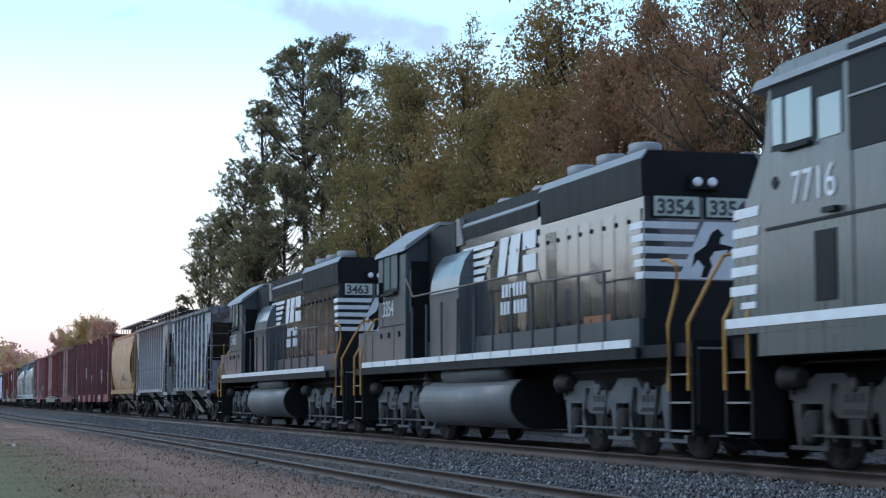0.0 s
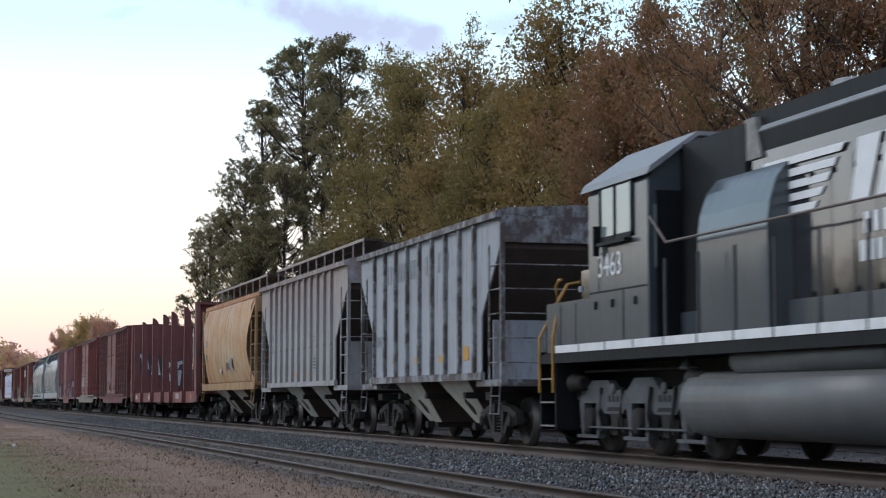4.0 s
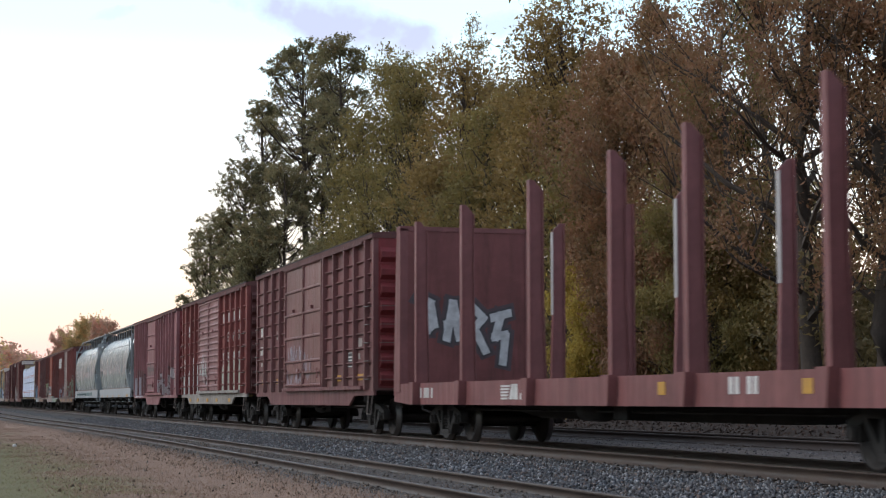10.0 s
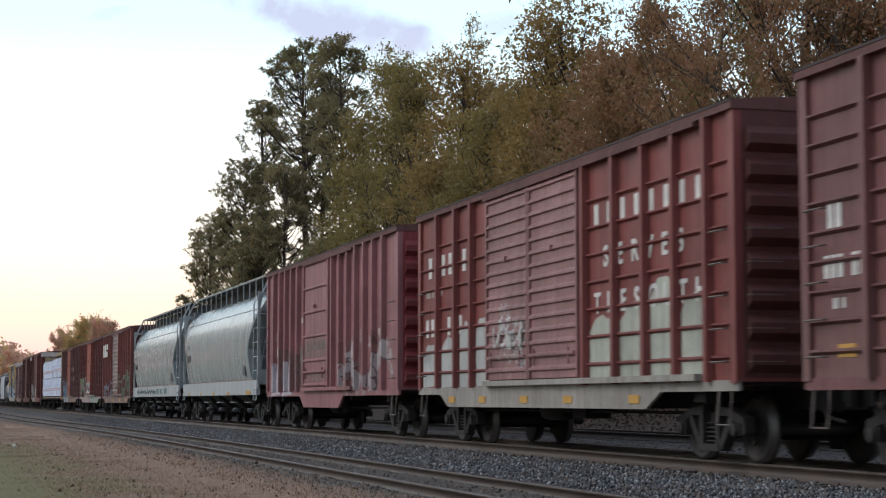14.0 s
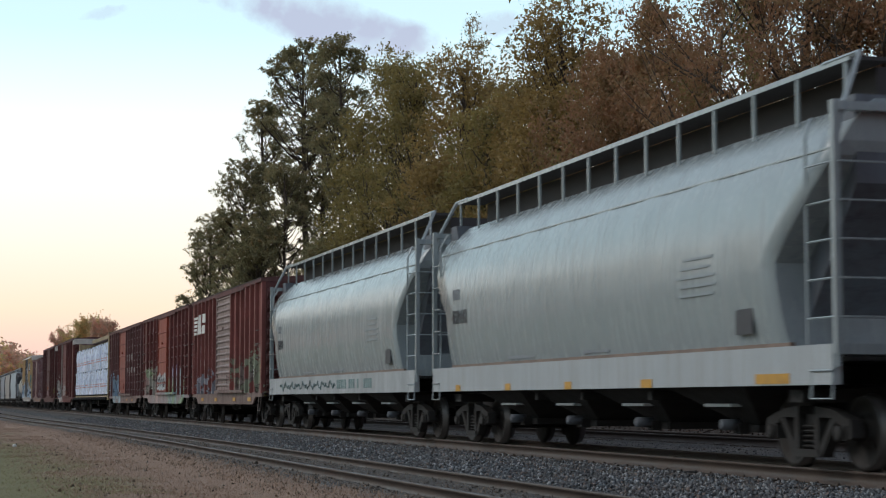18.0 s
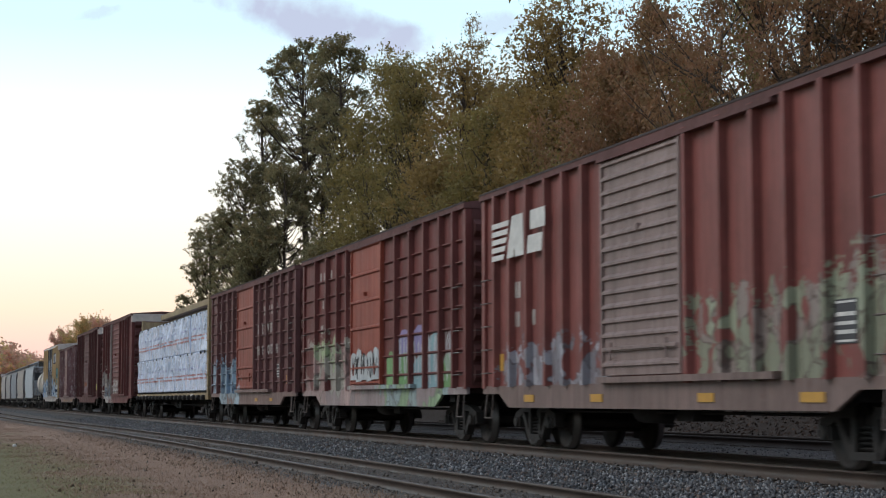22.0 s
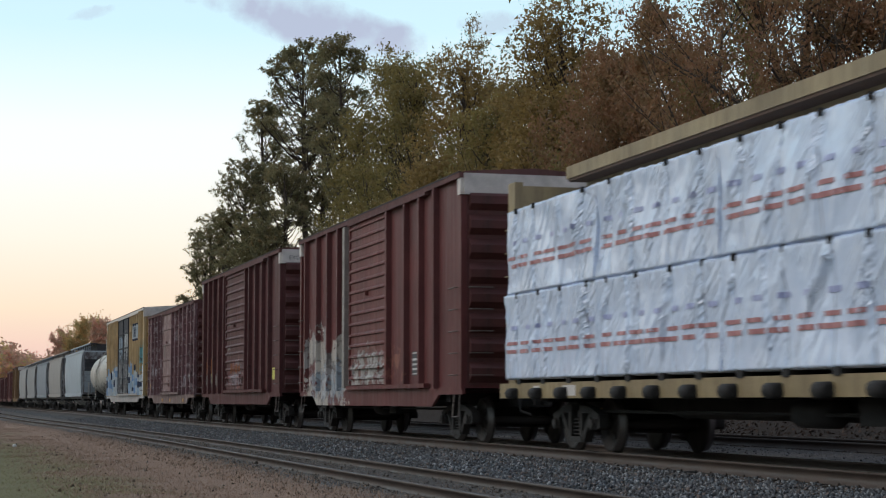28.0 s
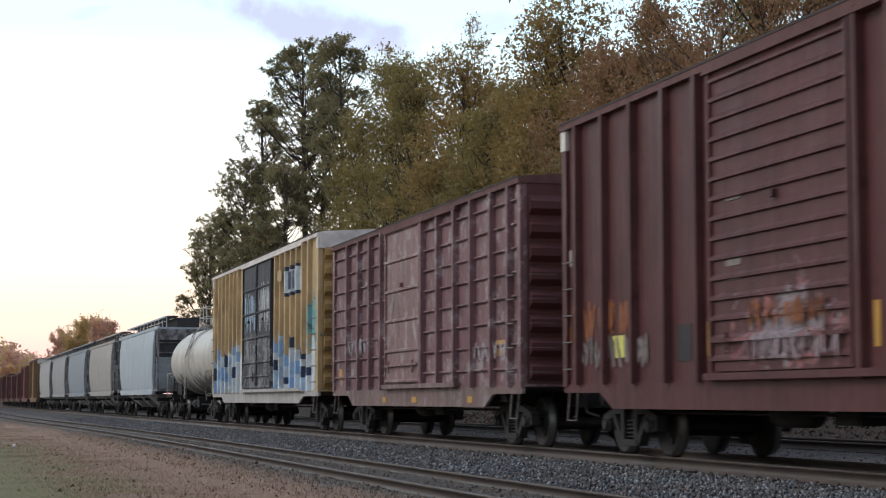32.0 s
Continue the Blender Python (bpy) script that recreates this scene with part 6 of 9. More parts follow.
def bay(car, y, top_w, skin, z0=0.36, z1=1.32, out=0.55, plates=False):
    """One discharge hopper under the body: a tapered chute with its sliding gate."""
    bm = bmesh.new()
    lo = [bm.verts.new((x * 0.62, y + s * out * 0.55, z0)) for x, s in ((-1, -1), (1, -1), (1, 1), (-1, 1))]
    hi = [bm.verts.new((x * 1.36, y + s * top_w / 2, z1)) for x, s in ((-1, -1), (1, -1), (1, 1), (-1, 1))]
    for k in range(4):
        bm.faces.new((lo[k], lo[(k + 1) % 4], hi[(k + 1) % 4], hi[k]))
    bm.faces.new(lo[::-1])
    bm.faces.new(hi)
    bmesh.ops.recalc_face_normals(bm, faces=bm.faces)
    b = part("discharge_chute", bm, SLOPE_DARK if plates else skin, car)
    if plates:
        for s in (-1, 1):
            bm = bmesh.new()
            q = [(s * 0.62, y - out * 0.55, z0), (s * 0.62, y + out * 0.55, z0), (s * 1.36, y + top_w / 2, z1), (s * 1.36, y - top_w / 2, z1)]
            near, far = ([bm.verts.new((p[0] + s * d, p[1], p[2])) for p in q] for d in (0.004, 0.022))
            for k in range(4):
                bm.faces.new((near[k], near[(k + 1) % 4], far[(k + 1) % 4], far[k]))
            bm.faces.new(near[::-1])
            bm.faces.new(far)
            bmesh.ops.recalc_face_normals(bm, faces=bm.faces)
            plate = part("side_plate", bm, skin, b, "stained pale side plate of the chute")
            # thin dark patch on the plate that stands for its dirt stain
            zc, k = z0 + (z1 - z0) * 0.35, 0.35
            xc = s * (0.62 + (1.36 - 0.62) * k + 0.02)
            bm = bmesh.new()
            q = [(dy, dz) for dy, dz in ((-0.16, -0.02), (-0.02, 0.16), (0.15, 0.12), (0.13, -0.12), (0.0, -0.16))]
            lean = (1.36 - 0.62) / (z1 - z0)
            near, far = ([bm.verts.new((xc + s * (dz * lean + d), y + dy, zc + dz)) for dy, dz in q] for d in (0.004, 0.014))
            n = len(q)
            for k in range(n):
                bm.faces.new((near[k], near[(k + 1) % n], far[(k + 1) % n], far[k]))
            bm.faces.new(near[::-1])
            bm.faces.new(far)
            bmesh.ops.recalc_face_normals(bm, faces=bm.faces)
            part("vibrator_bracket", bm, UNDER, plate, "dark dirty patch on the chute plate")
    bm = boxes((-0.7, 0.7, y - 0.36, y + 0.36, z0 - 0.1, z0), (-0.85, -0.7, y - 0.1, y + 0.1, z0 - 0.12, z0 + 0.02))
    part("gate", bm, UNDER, b)


def roof_walk(car, half, z, posts, skin, x=-0.95, eave=4.2):
    """Running boards on stanchions along the roof's edges, round the loading hatches."""
    for s in (-1, 1):
        bm = boxes((*sorted((s * abs(x), s * (abs(x) - 0.5))), -half, half, z - 0.05, z))
        part("running_board", bm, DARKROOF, car)
        part("board_edge", boxes((*sorted((s * abs(x), s * (abs(x) + 0.025))), -half, half, z - 0.06, z + 0.01)), skin, car)
    post = mesh_of("stanchion", boxes((-0.018, 0.018, -0.022, 0.022, eave - 0.1, z - 0.02)), skin)
    for k in range(posts):
        y = -half + 0.12 + k * (2 * half - 0.24) / (posts - 1)
        for s in (-1, 1):
            shared("stanchion", post, car, pose(s * abs(x), y, 0))
    part("hatch_trough", boxes((-0.5, 0.5, -half + 0.3, half - 0.3, eave - 0.1, z - 0.06)), DARKROOF, car)
    hatch = mesh_of("roof_hatch", bevelled(boxes((-0.42, 0.42, -0.25, 0.25, z - 0.16, z - 0.05)), 0.03), DARKROOF)
    for k in range(int(half * 2 / 1.3)):
        shared("roof_hatch", hatch, car, pose(0, -half + 0.9 + k * 1.3, 0))


DARKROOF = plain("dark_roof_fittings", (0.05, 0.045, 0.045), 0.8, 0.1, 0.3, 3.0, 0.2)


def ribbed_hopper(mid, half, label, skin, ribs, walk_on, chute, cut=1.2, top=4.15, edge=None, marks=(), tape=()):
    """A flat-sided covered hopper with outside posts and cut-away ends."""
    car = car_root("covered_hopper", mid, label, "covered hopper")
    w, base = 1.46, 1.30
    for s in (-1, 1):
        out = [(-half, top), (half, top), (half, 3.6), (half - cut, 2.35), (half - cut, base), (-half + cut, base), (-half + cut, 2.35), (-half, 3.6)]
        part("side_sheet", prism(bmesh.new(), out, s * w, s * (w - 0.03)), skin, car)
    for e in (-1, 1):
        bm = bmesh.new()
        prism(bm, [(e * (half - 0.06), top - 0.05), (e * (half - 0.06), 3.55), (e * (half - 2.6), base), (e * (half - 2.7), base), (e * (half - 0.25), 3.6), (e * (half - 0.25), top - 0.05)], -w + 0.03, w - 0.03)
        part("slope_sheet", bm, SLOPE_DARK, car, "dirt-brown slope sheet in the open end, coloured dark for its shade")
    post = mesh_of("side_post", bevelled(boxes((-0.075, 0.0, -0.05, 0.05, base + 0.03, top - 0.03)), 0.012), edge or skin)
    for s in (-1, 1):
        for y in ribs:
            shared("side_post", post, car, pose(s * w, y, 0, 0, 0, 0 if s < 0 else 180))
        part("side_sill", boxes((*sorted((s * (w - 0.04), s * (w + 0.05))), -half + cut - 0.1, half - cut + 0.1, base - 0.1, base + 0.04)), edge or skin, car)
    bm = bmesh.new()
    prism(bm, [(-w - 0.10, top - 0.06), (-w - 0.10, top + 0.06), (-w + 0.1, top + 0.12), (0, top + 0.2), (w - 0.1, top + 0.12), (w + 0.10, top + 0.06), (w + 0.10, top - 0.06)], -half - 0.05, half + 0.05, "y")
    part("roof", bm, edge or skin, car)
    for e in (-1, 1):
        end_cage(car, half, e, edge or skin, top)
        web = part("end_shear_plate", boxes((-1.3, 1.3, *sorted((e * (half - 0.95), e * (half - 0.90))), 1.2, 2.3)), skin, car)
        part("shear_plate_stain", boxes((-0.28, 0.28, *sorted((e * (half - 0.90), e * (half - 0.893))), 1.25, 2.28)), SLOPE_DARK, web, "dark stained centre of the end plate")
        truck(car, e * (half - 1.35))
    for y in (-1.75, 1.75):
        bay(car, y, 2.2, chute, out=0.8, plates=True)
    if walk_on:
        roof_walk(car, half - 0.1, top + 0.62, 11, skin, 1.0, top + 0.05)
    underframe(car, half + 0.35, 0.98, False)
    for mat, rows in marks:
        letters(car, mat, rows, -w - 0.003)
    for r in tape:
        part("reflector", bars([r], -w - 0.004), YELLOW_TAPE, car, "faded yellow reflective patch")
    return car


def round_hopper(mid, half, label, skin, chute, prof, sill, cuts, walk_z, posts, seams=8, bays=(-1.75, 1.75), marks=(), tape=(), hoops=False, chute_w=3.2, sillm=None, curb=True, sloped=False, walk_skin=None):
    """A centre-flow covered hopper: rounded sides with scooped-out ends. prof: (z, half width); cuts: (z, how far the end is scooped in)."""
    car = car_root("covered_hopper", mid, label, "covered hopper")
    zs = np.linspace(prof[0][0], prof[-1][0], 19)
    wx = np.interp(zs, [p[0] for p in prof], [p[1] for p in prof])
    for k in range(1, 18):
        wx[k] = 0.25 * np.interp(zs[k] - 0.12, [p[0] for p in prof], [p[1] for p in prof]) + 0.5 * wx[k] + 0.25 * np.interp(zs[k] + 0.12, [p[0] for p in prof], [p[1] for p in prof])
    cz = np.interp(zs, [c[0] for c in cuts], [c[1] for c in cuts])
    cols = seams * 3 + 1
    bm = bmesh.new()
    grids = []
    for s in (-1, 1):
        g = []
        for z, x, c in zip(zs, wx, cz):
            g.append([bm.verts.new((s * (x + (0.012 if j % 3 == 0 else 0.0)), -(half - c) + j * 2 * (half - c) / (cols - 1), z)) for j in range(cols)])
        for a, b in zip(g, g[1:]):
            for j in range(cols - 1):
                bm.faces.new((a[j], a[j + 1], b[j + 1], b[j])).smooth = True
        grids.append(g)
    a, b = grids
    for j in range(cols - 1):
        bm.faces.new((a[-1][j], a[-1][j + 1], b[-1][j + 1], b[-1][j])).smooth = True
        bm.faces.new((a[0][j], b[0][j], b[0][j + 1], a[0][j + 1]))
    for j in (0, cols - 1):
        ends = bmesh.new() if skin is TAN else bm
        for i in range(len(zs) - 1):
            q = (a[i][j], a[i + 1][j], b[i + 1][j], b[i][j])
            ends.faces.new([ends.verts.new(v.co) for v in q] if skin is TAN else q)
        if skin is TAN:
            part("end_sheet", ends, END_BROWN, car, "scooped end sheet, coloured brown for the shade of the cut")
    bmesh.ops.recalc_face_normals(bm, faces=bm.faces)
    part("body", bm, skin, car)
    for s in (-1, 1):
        part("side_sill", bevelled(boxes((*sorted((s * 1.36, s * 1.47)), -half + (1.6 if sloped else 0.05), half - (1.6 if sloped else 0.05), *sill)), 0.012), sillm or skin, car)
        if curb:
            part("roof_curb", boxes((*sorted((s * (wx[-1] - 0.05), s * (wx[-1] + 0.05))), -half + 0.05, half - 0.05, prof[-1][0] - 0.06, prof[-1][0] + 0.08)), skin, car)
    for e in (-1, 1):
        end_cage(car, half, e, RUST_RIB if sloped else TAN_SILL if skin is TAN else skin, prof[-1][0] - 0.05, sill[1], head=0.1 if hoops else 0.48)
        truck(car, e * (half - 1.45))
        if hoops:
            bm = tube(bmesh.new(), [(-1.42, e * half, 1.2), (-1.42, e * half, 3.7), (-1.3, e * half, 4.2), (-1.0, e * (half - 0.15), walk_z), (-1.0, e * (half - 1.0), walk_z)], 0.035, 7)
            part("end_rail", bm, skin, car)
            bm = bmesh.new()
            prism(bm, [(e * (half - 0.1), walk_z - 0.5), (e * (half - 0.1), 3.3), (e * (half - 1.5), 1.5), (e * (half - 1.9), 1.5), (e * (half - 0.5), walk_z - 0.5)], -1.1, 1.1)
            part("end_slope_sheet", bm, chute, car)
        if sloped:
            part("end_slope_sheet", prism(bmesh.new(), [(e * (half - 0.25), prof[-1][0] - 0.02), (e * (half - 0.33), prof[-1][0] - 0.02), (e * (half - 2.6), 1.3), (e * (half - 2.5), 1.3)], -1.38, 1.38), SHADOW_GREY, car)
            part("end_roof", boxes((-1.42, 1.42, *sorted((e * half, e * (half - 1.35))), prof[-1][0] - 0.08, prof[-1][0] + 0.02)), skin, car)
            part("bolster_web", boxes((-0.5, 0.5, *sorted((e * (half - 0.3), e * (half - 1.9))), 1.0, 2.0)), UNDER, car)
    for y in bays:
        bay(car, y, chute_w, UNDER if hoops else chute, 0.5 if len(bays) > 2 else 0.4, sill[0] + 0.03, 0.8 if chute is CHUTE_TAN else 0.5, chute is CHUTE_TAN)
        if hoops:
            bm = lathe(bmesh.new(), [(-1.08, 0.04), (-1.06, 0.075), (-0.8, 0.075)], 12, (0, y, 0.5))
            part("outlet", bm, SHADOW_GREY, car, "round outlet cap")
            part("outlet_flange", boxes((-1.12, -0.5, y - 0.42, y + 0.42, 0.74, 0.78)), PALE_SILL, car, "pale outlet flange")
    if hoops:
        for s in (-1, 1):
            part("sill_ledge", boxes((*sorted((s * 1.34, s * 1.40)), -half + 1.2, half - 1.2, sill[1] - 0.02, sill[1] + 0.05)), LEDGE_RUST, car, "rust-brown line above the sill")
            xs = float(np.interp(3.72, zs, wx)) + 0.016
            part("roof_seam", boxes((*sorted((s * (xs - 0.03), s * xs)), -half + 0.1, half - 0.1, 3.715, 3.735)), skin, car)
    roof_walk(car, half - 0.35, walk_z, posts, walk_skin or skin, 1.0, prof[-1][0])
    underframe(car, half + 0.3, 0.95, False)
    for mat, rows, x in marks:
        letters(car, mat, rows, x)
    for r in tape:
        part("reflector", bars([r], -1.474), YELLOW_TAPE, car, "yellow reflective patch")
    return car


GREY_RIB = paint("rust_stained_pale_grey", (0.34, 0.375, 0.42), dirt=(0.26, 0.21, 0.19), grime=0.35, rust=0.22, fade=0.10, rough=0.6, bleach=(0.39, 0.435, 0.49), run=(0.22, 0.20, 0.18))
RUST_RIB = paint("rust_eaten_grey_posts", (0.30, 0.315, 0.33), dirt=(0.12, 0.09, 0.08), grime=0.4, rust=0.3, rough=0.8, mottle=(0.085, 0.068, 0.062), own=True)
# dirt brown, darkened further for the shade on chute ends and slope sheets
SLOPE_DARK = plain("shaded_dirty_slope_sheet", (0.075, 0.058, 0.048), 0.85, 0, 0.4, 1.6, 0.2)
CHUTE_PALE = paint("stained_pale_chute", (0.66, 0.63, 0.57), dirt=(0.25, 0.21, 0.17), grime=0.5, rust=0.2)
DULL_GREY = paint("dull_grey_hopper_paint", (0.35, 0.365, 0.375), dirt=(0.28, 0.19, 0.15), grime=0.5, rust=0.1, fade=0.10, bleach=(0.39, 0.415, 0.43), run=(0.27, 0.17, 0.13), rim=(2.3, 4.3, 0.31, 0.215, 0.18))
DULL_POST = paint("rust_topped_grey_posts", (0.35, 0.355, 0.37), dirt=(0.2, 0.13, 0.1), grime=0.5, rust=0.3, rim=(2.9, 4.3, 0.17, 0.085, 0.06))
CHUTE_GREY = paint("stained_grey_chute", (0.50, 0.49, 0.475), dirt=(0.25, 0.22, 0.19), grime=0.5, rust=0.2)
TAN = paint("rust_stained_tan_hopper_paint", (0.49, 0.315, 0.15), dirt=(0.40, 0.18, 0.072), grime=0.45, rust=0.2, fade=0.14, bleach=(0.56, 0.49, 0.37), bands=(0.38, 0.135, 0.042, 0.85), rim=(3.5, 4.1, 0.34, 0.115, 0.045), run=(0.42, 0.22, 0.10))
TAN_SILL = paint("rusty_tan_sill", (0.40, 0.25, 0.12), dirt=(0.20, 0.10, 0.06), grime=0.7, rust=0.5)
# grimy tan with the shade of the scooped ends put into the colour
END_BROWN = paint("shaded_tan_end_paint", (0.13, 0.085, 0.045), grime=0.6, rust=0.4)
CHUTE_TAN = paint("dusty_brown_grey_chute", (0.42, 0.37, 0.32), dirt=(0.2, 0.16, 0.13), grime=0.5, rust=0.2)
lead = ribbed_hopper(70.25, 5.38, "rust-streaked pale grey covered hopper with dark posts", GREY_RIB, [-3.9 + 0.98 * k for k in range(9)], False, CHUTE_PALE, 1.15, 4.16, RUST_RIB,
              ((GREY_MARK, [(y - 0.17, y, 3.38, 3.78) for y in (3.2, 2.9, 2.6, 2.0, 1.75, 1.5, 0.9, 0.65, 0.4, -0.35, -0.65, -1.3, -1.6, -1.9)]),), ((4.0, 4.25, 1.62, 1.85), (2.0, 2.35, 1.58, 1.72), (0.1, 0.45, 1.58, 1.72), (-1.75, -1.4, 1.58, 1.72), (-3.45, -3.1, 1.58, 1.85)))
lettering("184768", 0.25, GREY_MARK, lead, pose(-1.466, 3.85, 2.02, 90, 0, -90), "car_number")
ribbed_hopper(83.0, 5.85, "dull grey covered hopper with close-set posts and roof walk", DULL_GREY, [-4.2 + 0.84 * k for k in range(11)], True, CHUTE_GREY, 1.3, 4.2, DULL_POST,
              ((GREY_MARK, words(4.4, 2.55, "# # #", 0.22, 0.8) + words(4.4, 2.2, "# # #", 0.22, 0.8)), (BLACK_PAINT, [(-2.4, -1.9, 1.62, 2.0)]), (GREY_MARK, [(-1.55, -1.2, 2.2, 2.23), (-2.35, -1.8, 2.5, 2.53), (-2.3, -1.9, 2.4, 2.42)])), ((-1.5, -1.1, 1.47, 1.6), (0.15, 0.6, 1.47, 1.6), (1.8, 2.2, 1.47, 1.6)))
DULL_HOPPER = [c for c in bpy.data.objects if c.name.startswith("covered_hopper") and not c.parent][-1]
for z in (1.64, 1.72, 1.80, 1.88, 1.96):
    part("stencil_line", bars([(-2.37, -1.93, z, z + 0.022)], -1.474), WHITE_PAINT, DULL_HOPPER)
ROUND = ((1.36, 1.26), (1.8, 1.42), (2.4, 1.53), (3.0, 1.54), (3.6, 1.48), (4.0, 1.38), (4.18, 1.30))
SCOOP = ((1.36, 0.55), (1.7, 0.85), (2.2, 1.1), (2.7, 1.05), (3.2, 0.75), (3.7, 0.35), (4.18, 0.0))
tan = round_hopper(95.7, 5.6, "rust-stained tan centre-flow covered hopper with grey chutes", TAN, CHUTE_TAN, ROUND, (1.18, 1.42), SCOOP, 4.83, 9, 6, chute_w=2.2, sillm=TAN_SILL, walk_skin=plain("galvanized_walk_steel", (0.30, 0.28, 0.27), 0.5, 0.4, 0.3, 4.0, 0.1), marks=((GREY_MARK, words(4.3, 2.75, "###", 0.22) + words(4.3, 2.3, "###", 0.2) + [(-1.6, -1.2, 1.9, 2.25)], -1.535), (WHITE_PAINT, [(1.0, 1.25, 1.78, 1.92), (-1.58, -1.22, 1.84, 1.9)], -1.46)))
sprayed_strokes(tan, plain("dull_black_spray_line", (0.09, 0.08, 0.075), 0.7), -0.1, -1.15, 1.84, 2.12, -1.486, 141, 4, 0.04)
PALE_GREY = paint("clean_pale_grey_hopper_paint", (0.315, 0.36, 0.372), dirt=(0.27, 0.28, 0.275), grime=0.3, rust=0.01, fade=0.06, rough=0.2, shine=0.55, run=(0.25, 0.295, 0.31))
PALE_SILL = paint("pale_sill_paint", (0.40, 0.435, 0.45), dirt=(0.26, 0.23, 0.21), grime=0.4, rust=0.06, fade=0.06, run=(0.33, 0.33, 0.32))
PALE_TAGGED = paint("sprayed_pale_sill", (0.40, 0.43, 0.44), grime=0.35, rust=0.08, run=(0.33, 0.33, 0.32))
# blue-grey lowered in colour for the shade inside the hopper ends
SHADOW_GREY = paint("shaded_blue_grey_paint", (0.13, 0.15, 0.175), grime=0.4, rust=0.08)
LEDGE_RUST = plain("rusty_ledge", (0.20, 0.145, 0.115), 0.85, 0, 0.35, 3.0, 0.1)
LONG = ((1.3, 1.33), (1.7, 1.44), (2.3, 1.53), (2.9, 1.53), (3.4, 1.45), (3.9, 1.22), (4.15, 1.02), (4.28, 0.85))
FAINT_MARK = plain("faded_stencil_paint", (0.27, 0.305, 0.325), 0.6, 0, 0.2, 6.0, 0.05)
LSCOOP = ((1.3, 1.2), (1.55, 1.24), (2.1, 1.28), (2.45, 1.3), (3.22, 0.46), (3.68, 0.06), (4.28, 0.06))
TEXT = [(-4.4, -3.5, 2.8, 2.86), (-4.3, -3.4, 2.68, 2.74), (-4.5, -3.2, 2.56, 2.62), (-4.5, -3.4, 2.44, 2.5), (-4.4, -3.3, 2.32, 2.38)]
for mid, label, sm, num in ((187.55, "clean pale grey covered hopper with rounded sides and white sill", PALE_SILL, "450442"), (205.7, "pale grey covered hopper with a sprayed scrawl along its sill", PALE_TAGGED, "42981")):
    c = round_hopper(mid, 8.4, label, PALE_GREY, SHADOW_GREY, LONG, (1.0, 1.46), LSCOOP, 4.83, 14, 9, (-4.5, -1.5, 1.5, 4.5), marks=((GREY_MARK, words(6.7, 2.75, "####", 0.2), -1.536), *[(FAINT_MARK, [(y0 - 0.9, y1 - 0.9, z0 - 0.13, z0 - 0.095)], -float(np.interp(z0 - 0.11, [p[0] for p in LONG], [p[1] for p in LONG])) - 0.008) for y0, y1, z0, z1 in TEXT], (BLACK_PAINT, [(-6.35, -5.86, 1.64, 1.96)], -1.475), (GREY_MARK, [(2.2, 3.6, 1.55, 1.6), (-1.3, -0.2, 1.55, 1.6)], -1.41)),
                     tape=((6.4, 6.7, 1.0, 1.12), (3.3, 3.6, 1.0, 1.12), (0.2, 0.5, 1.0, 1.12), (-3.1, -2.7, 1.0, 1.12), (-7.3, -6.4, 1.02, 1.14)) if sm is PALE_SILL else (), hoops=True, chute_w=2.6, sillm=sm, curb=False)
    if sm is PALE_TAGGED:
        path = [(-1.478, 6.6 - 0.09 * k, 1.22 + 0.10 * math.sin(k * 0.9) * math.sin(k * 0.23) + 0.05 * math.sin(k * 2.3)) for k in range(82)]
        letters(c, plain("teal_sprayed_blocks", (0.20, 0.29, 0.28), 0.7, 0, 0.4, 6.0), words(-0.9, 1.12, "##### ### #  ####", 0.22, 1.0), -1.476)
        part("sprayed_scrawl", tube(bmesh.new(), path, 0.017, 4), plain("teal_spray_line", (0.10, 0.15, 0.15), 0.7), c, "thin dark sprayed scrawl")
    lettering(num, 0.25, BLACK_PAINT, c, pose(-1.541, 6.75, 2.3, 90, 0, -90), "car_number", bold=0.01)
SEMI = ((1.3, 1.40), (1.9, 1.47), (2.6, 1.5), (3.4, 1.48), (4.1, 1.40))
SSCOOP = ((1.3, 1.75), (1.9, 1.5), (2.6, 1.3), (3.3, 1.25), (4.1, 1.3))
for mid, half, label, col in ((386.0, 8.6, "pale blue-white covered hopper behind the tank car", (0.44, 0.50, 0.54)), (405.0, 8.3, "grey-tan covered hopper in the train", (0.38, 0.36, 0.335)), (422.6, 8.2, "blue-grey covered hopper with angled ends", (0.27, 0.31, 0.345)), (440.2, 8.2, "dull grey covered hopper with angled ends", (0.34, 0.345, 0.345)), (457.6, 8.2, "grey covered hopper far down the train", (0.40, 0.40, 0.39))):
    m = paint("tail_hopper_paint", col, dirt=(0.22, 0.2, 0.19), grime=0.4, rust=0.08, fade=0.1)
    round_hopper(mid, half, label, m, CHUTE_GREY, SEMI, (1.1, 1.36), SSCOOP, 4.65, 12, 8, (-3.9, 0, 3.9), chute_w=2.4, sloped=True)

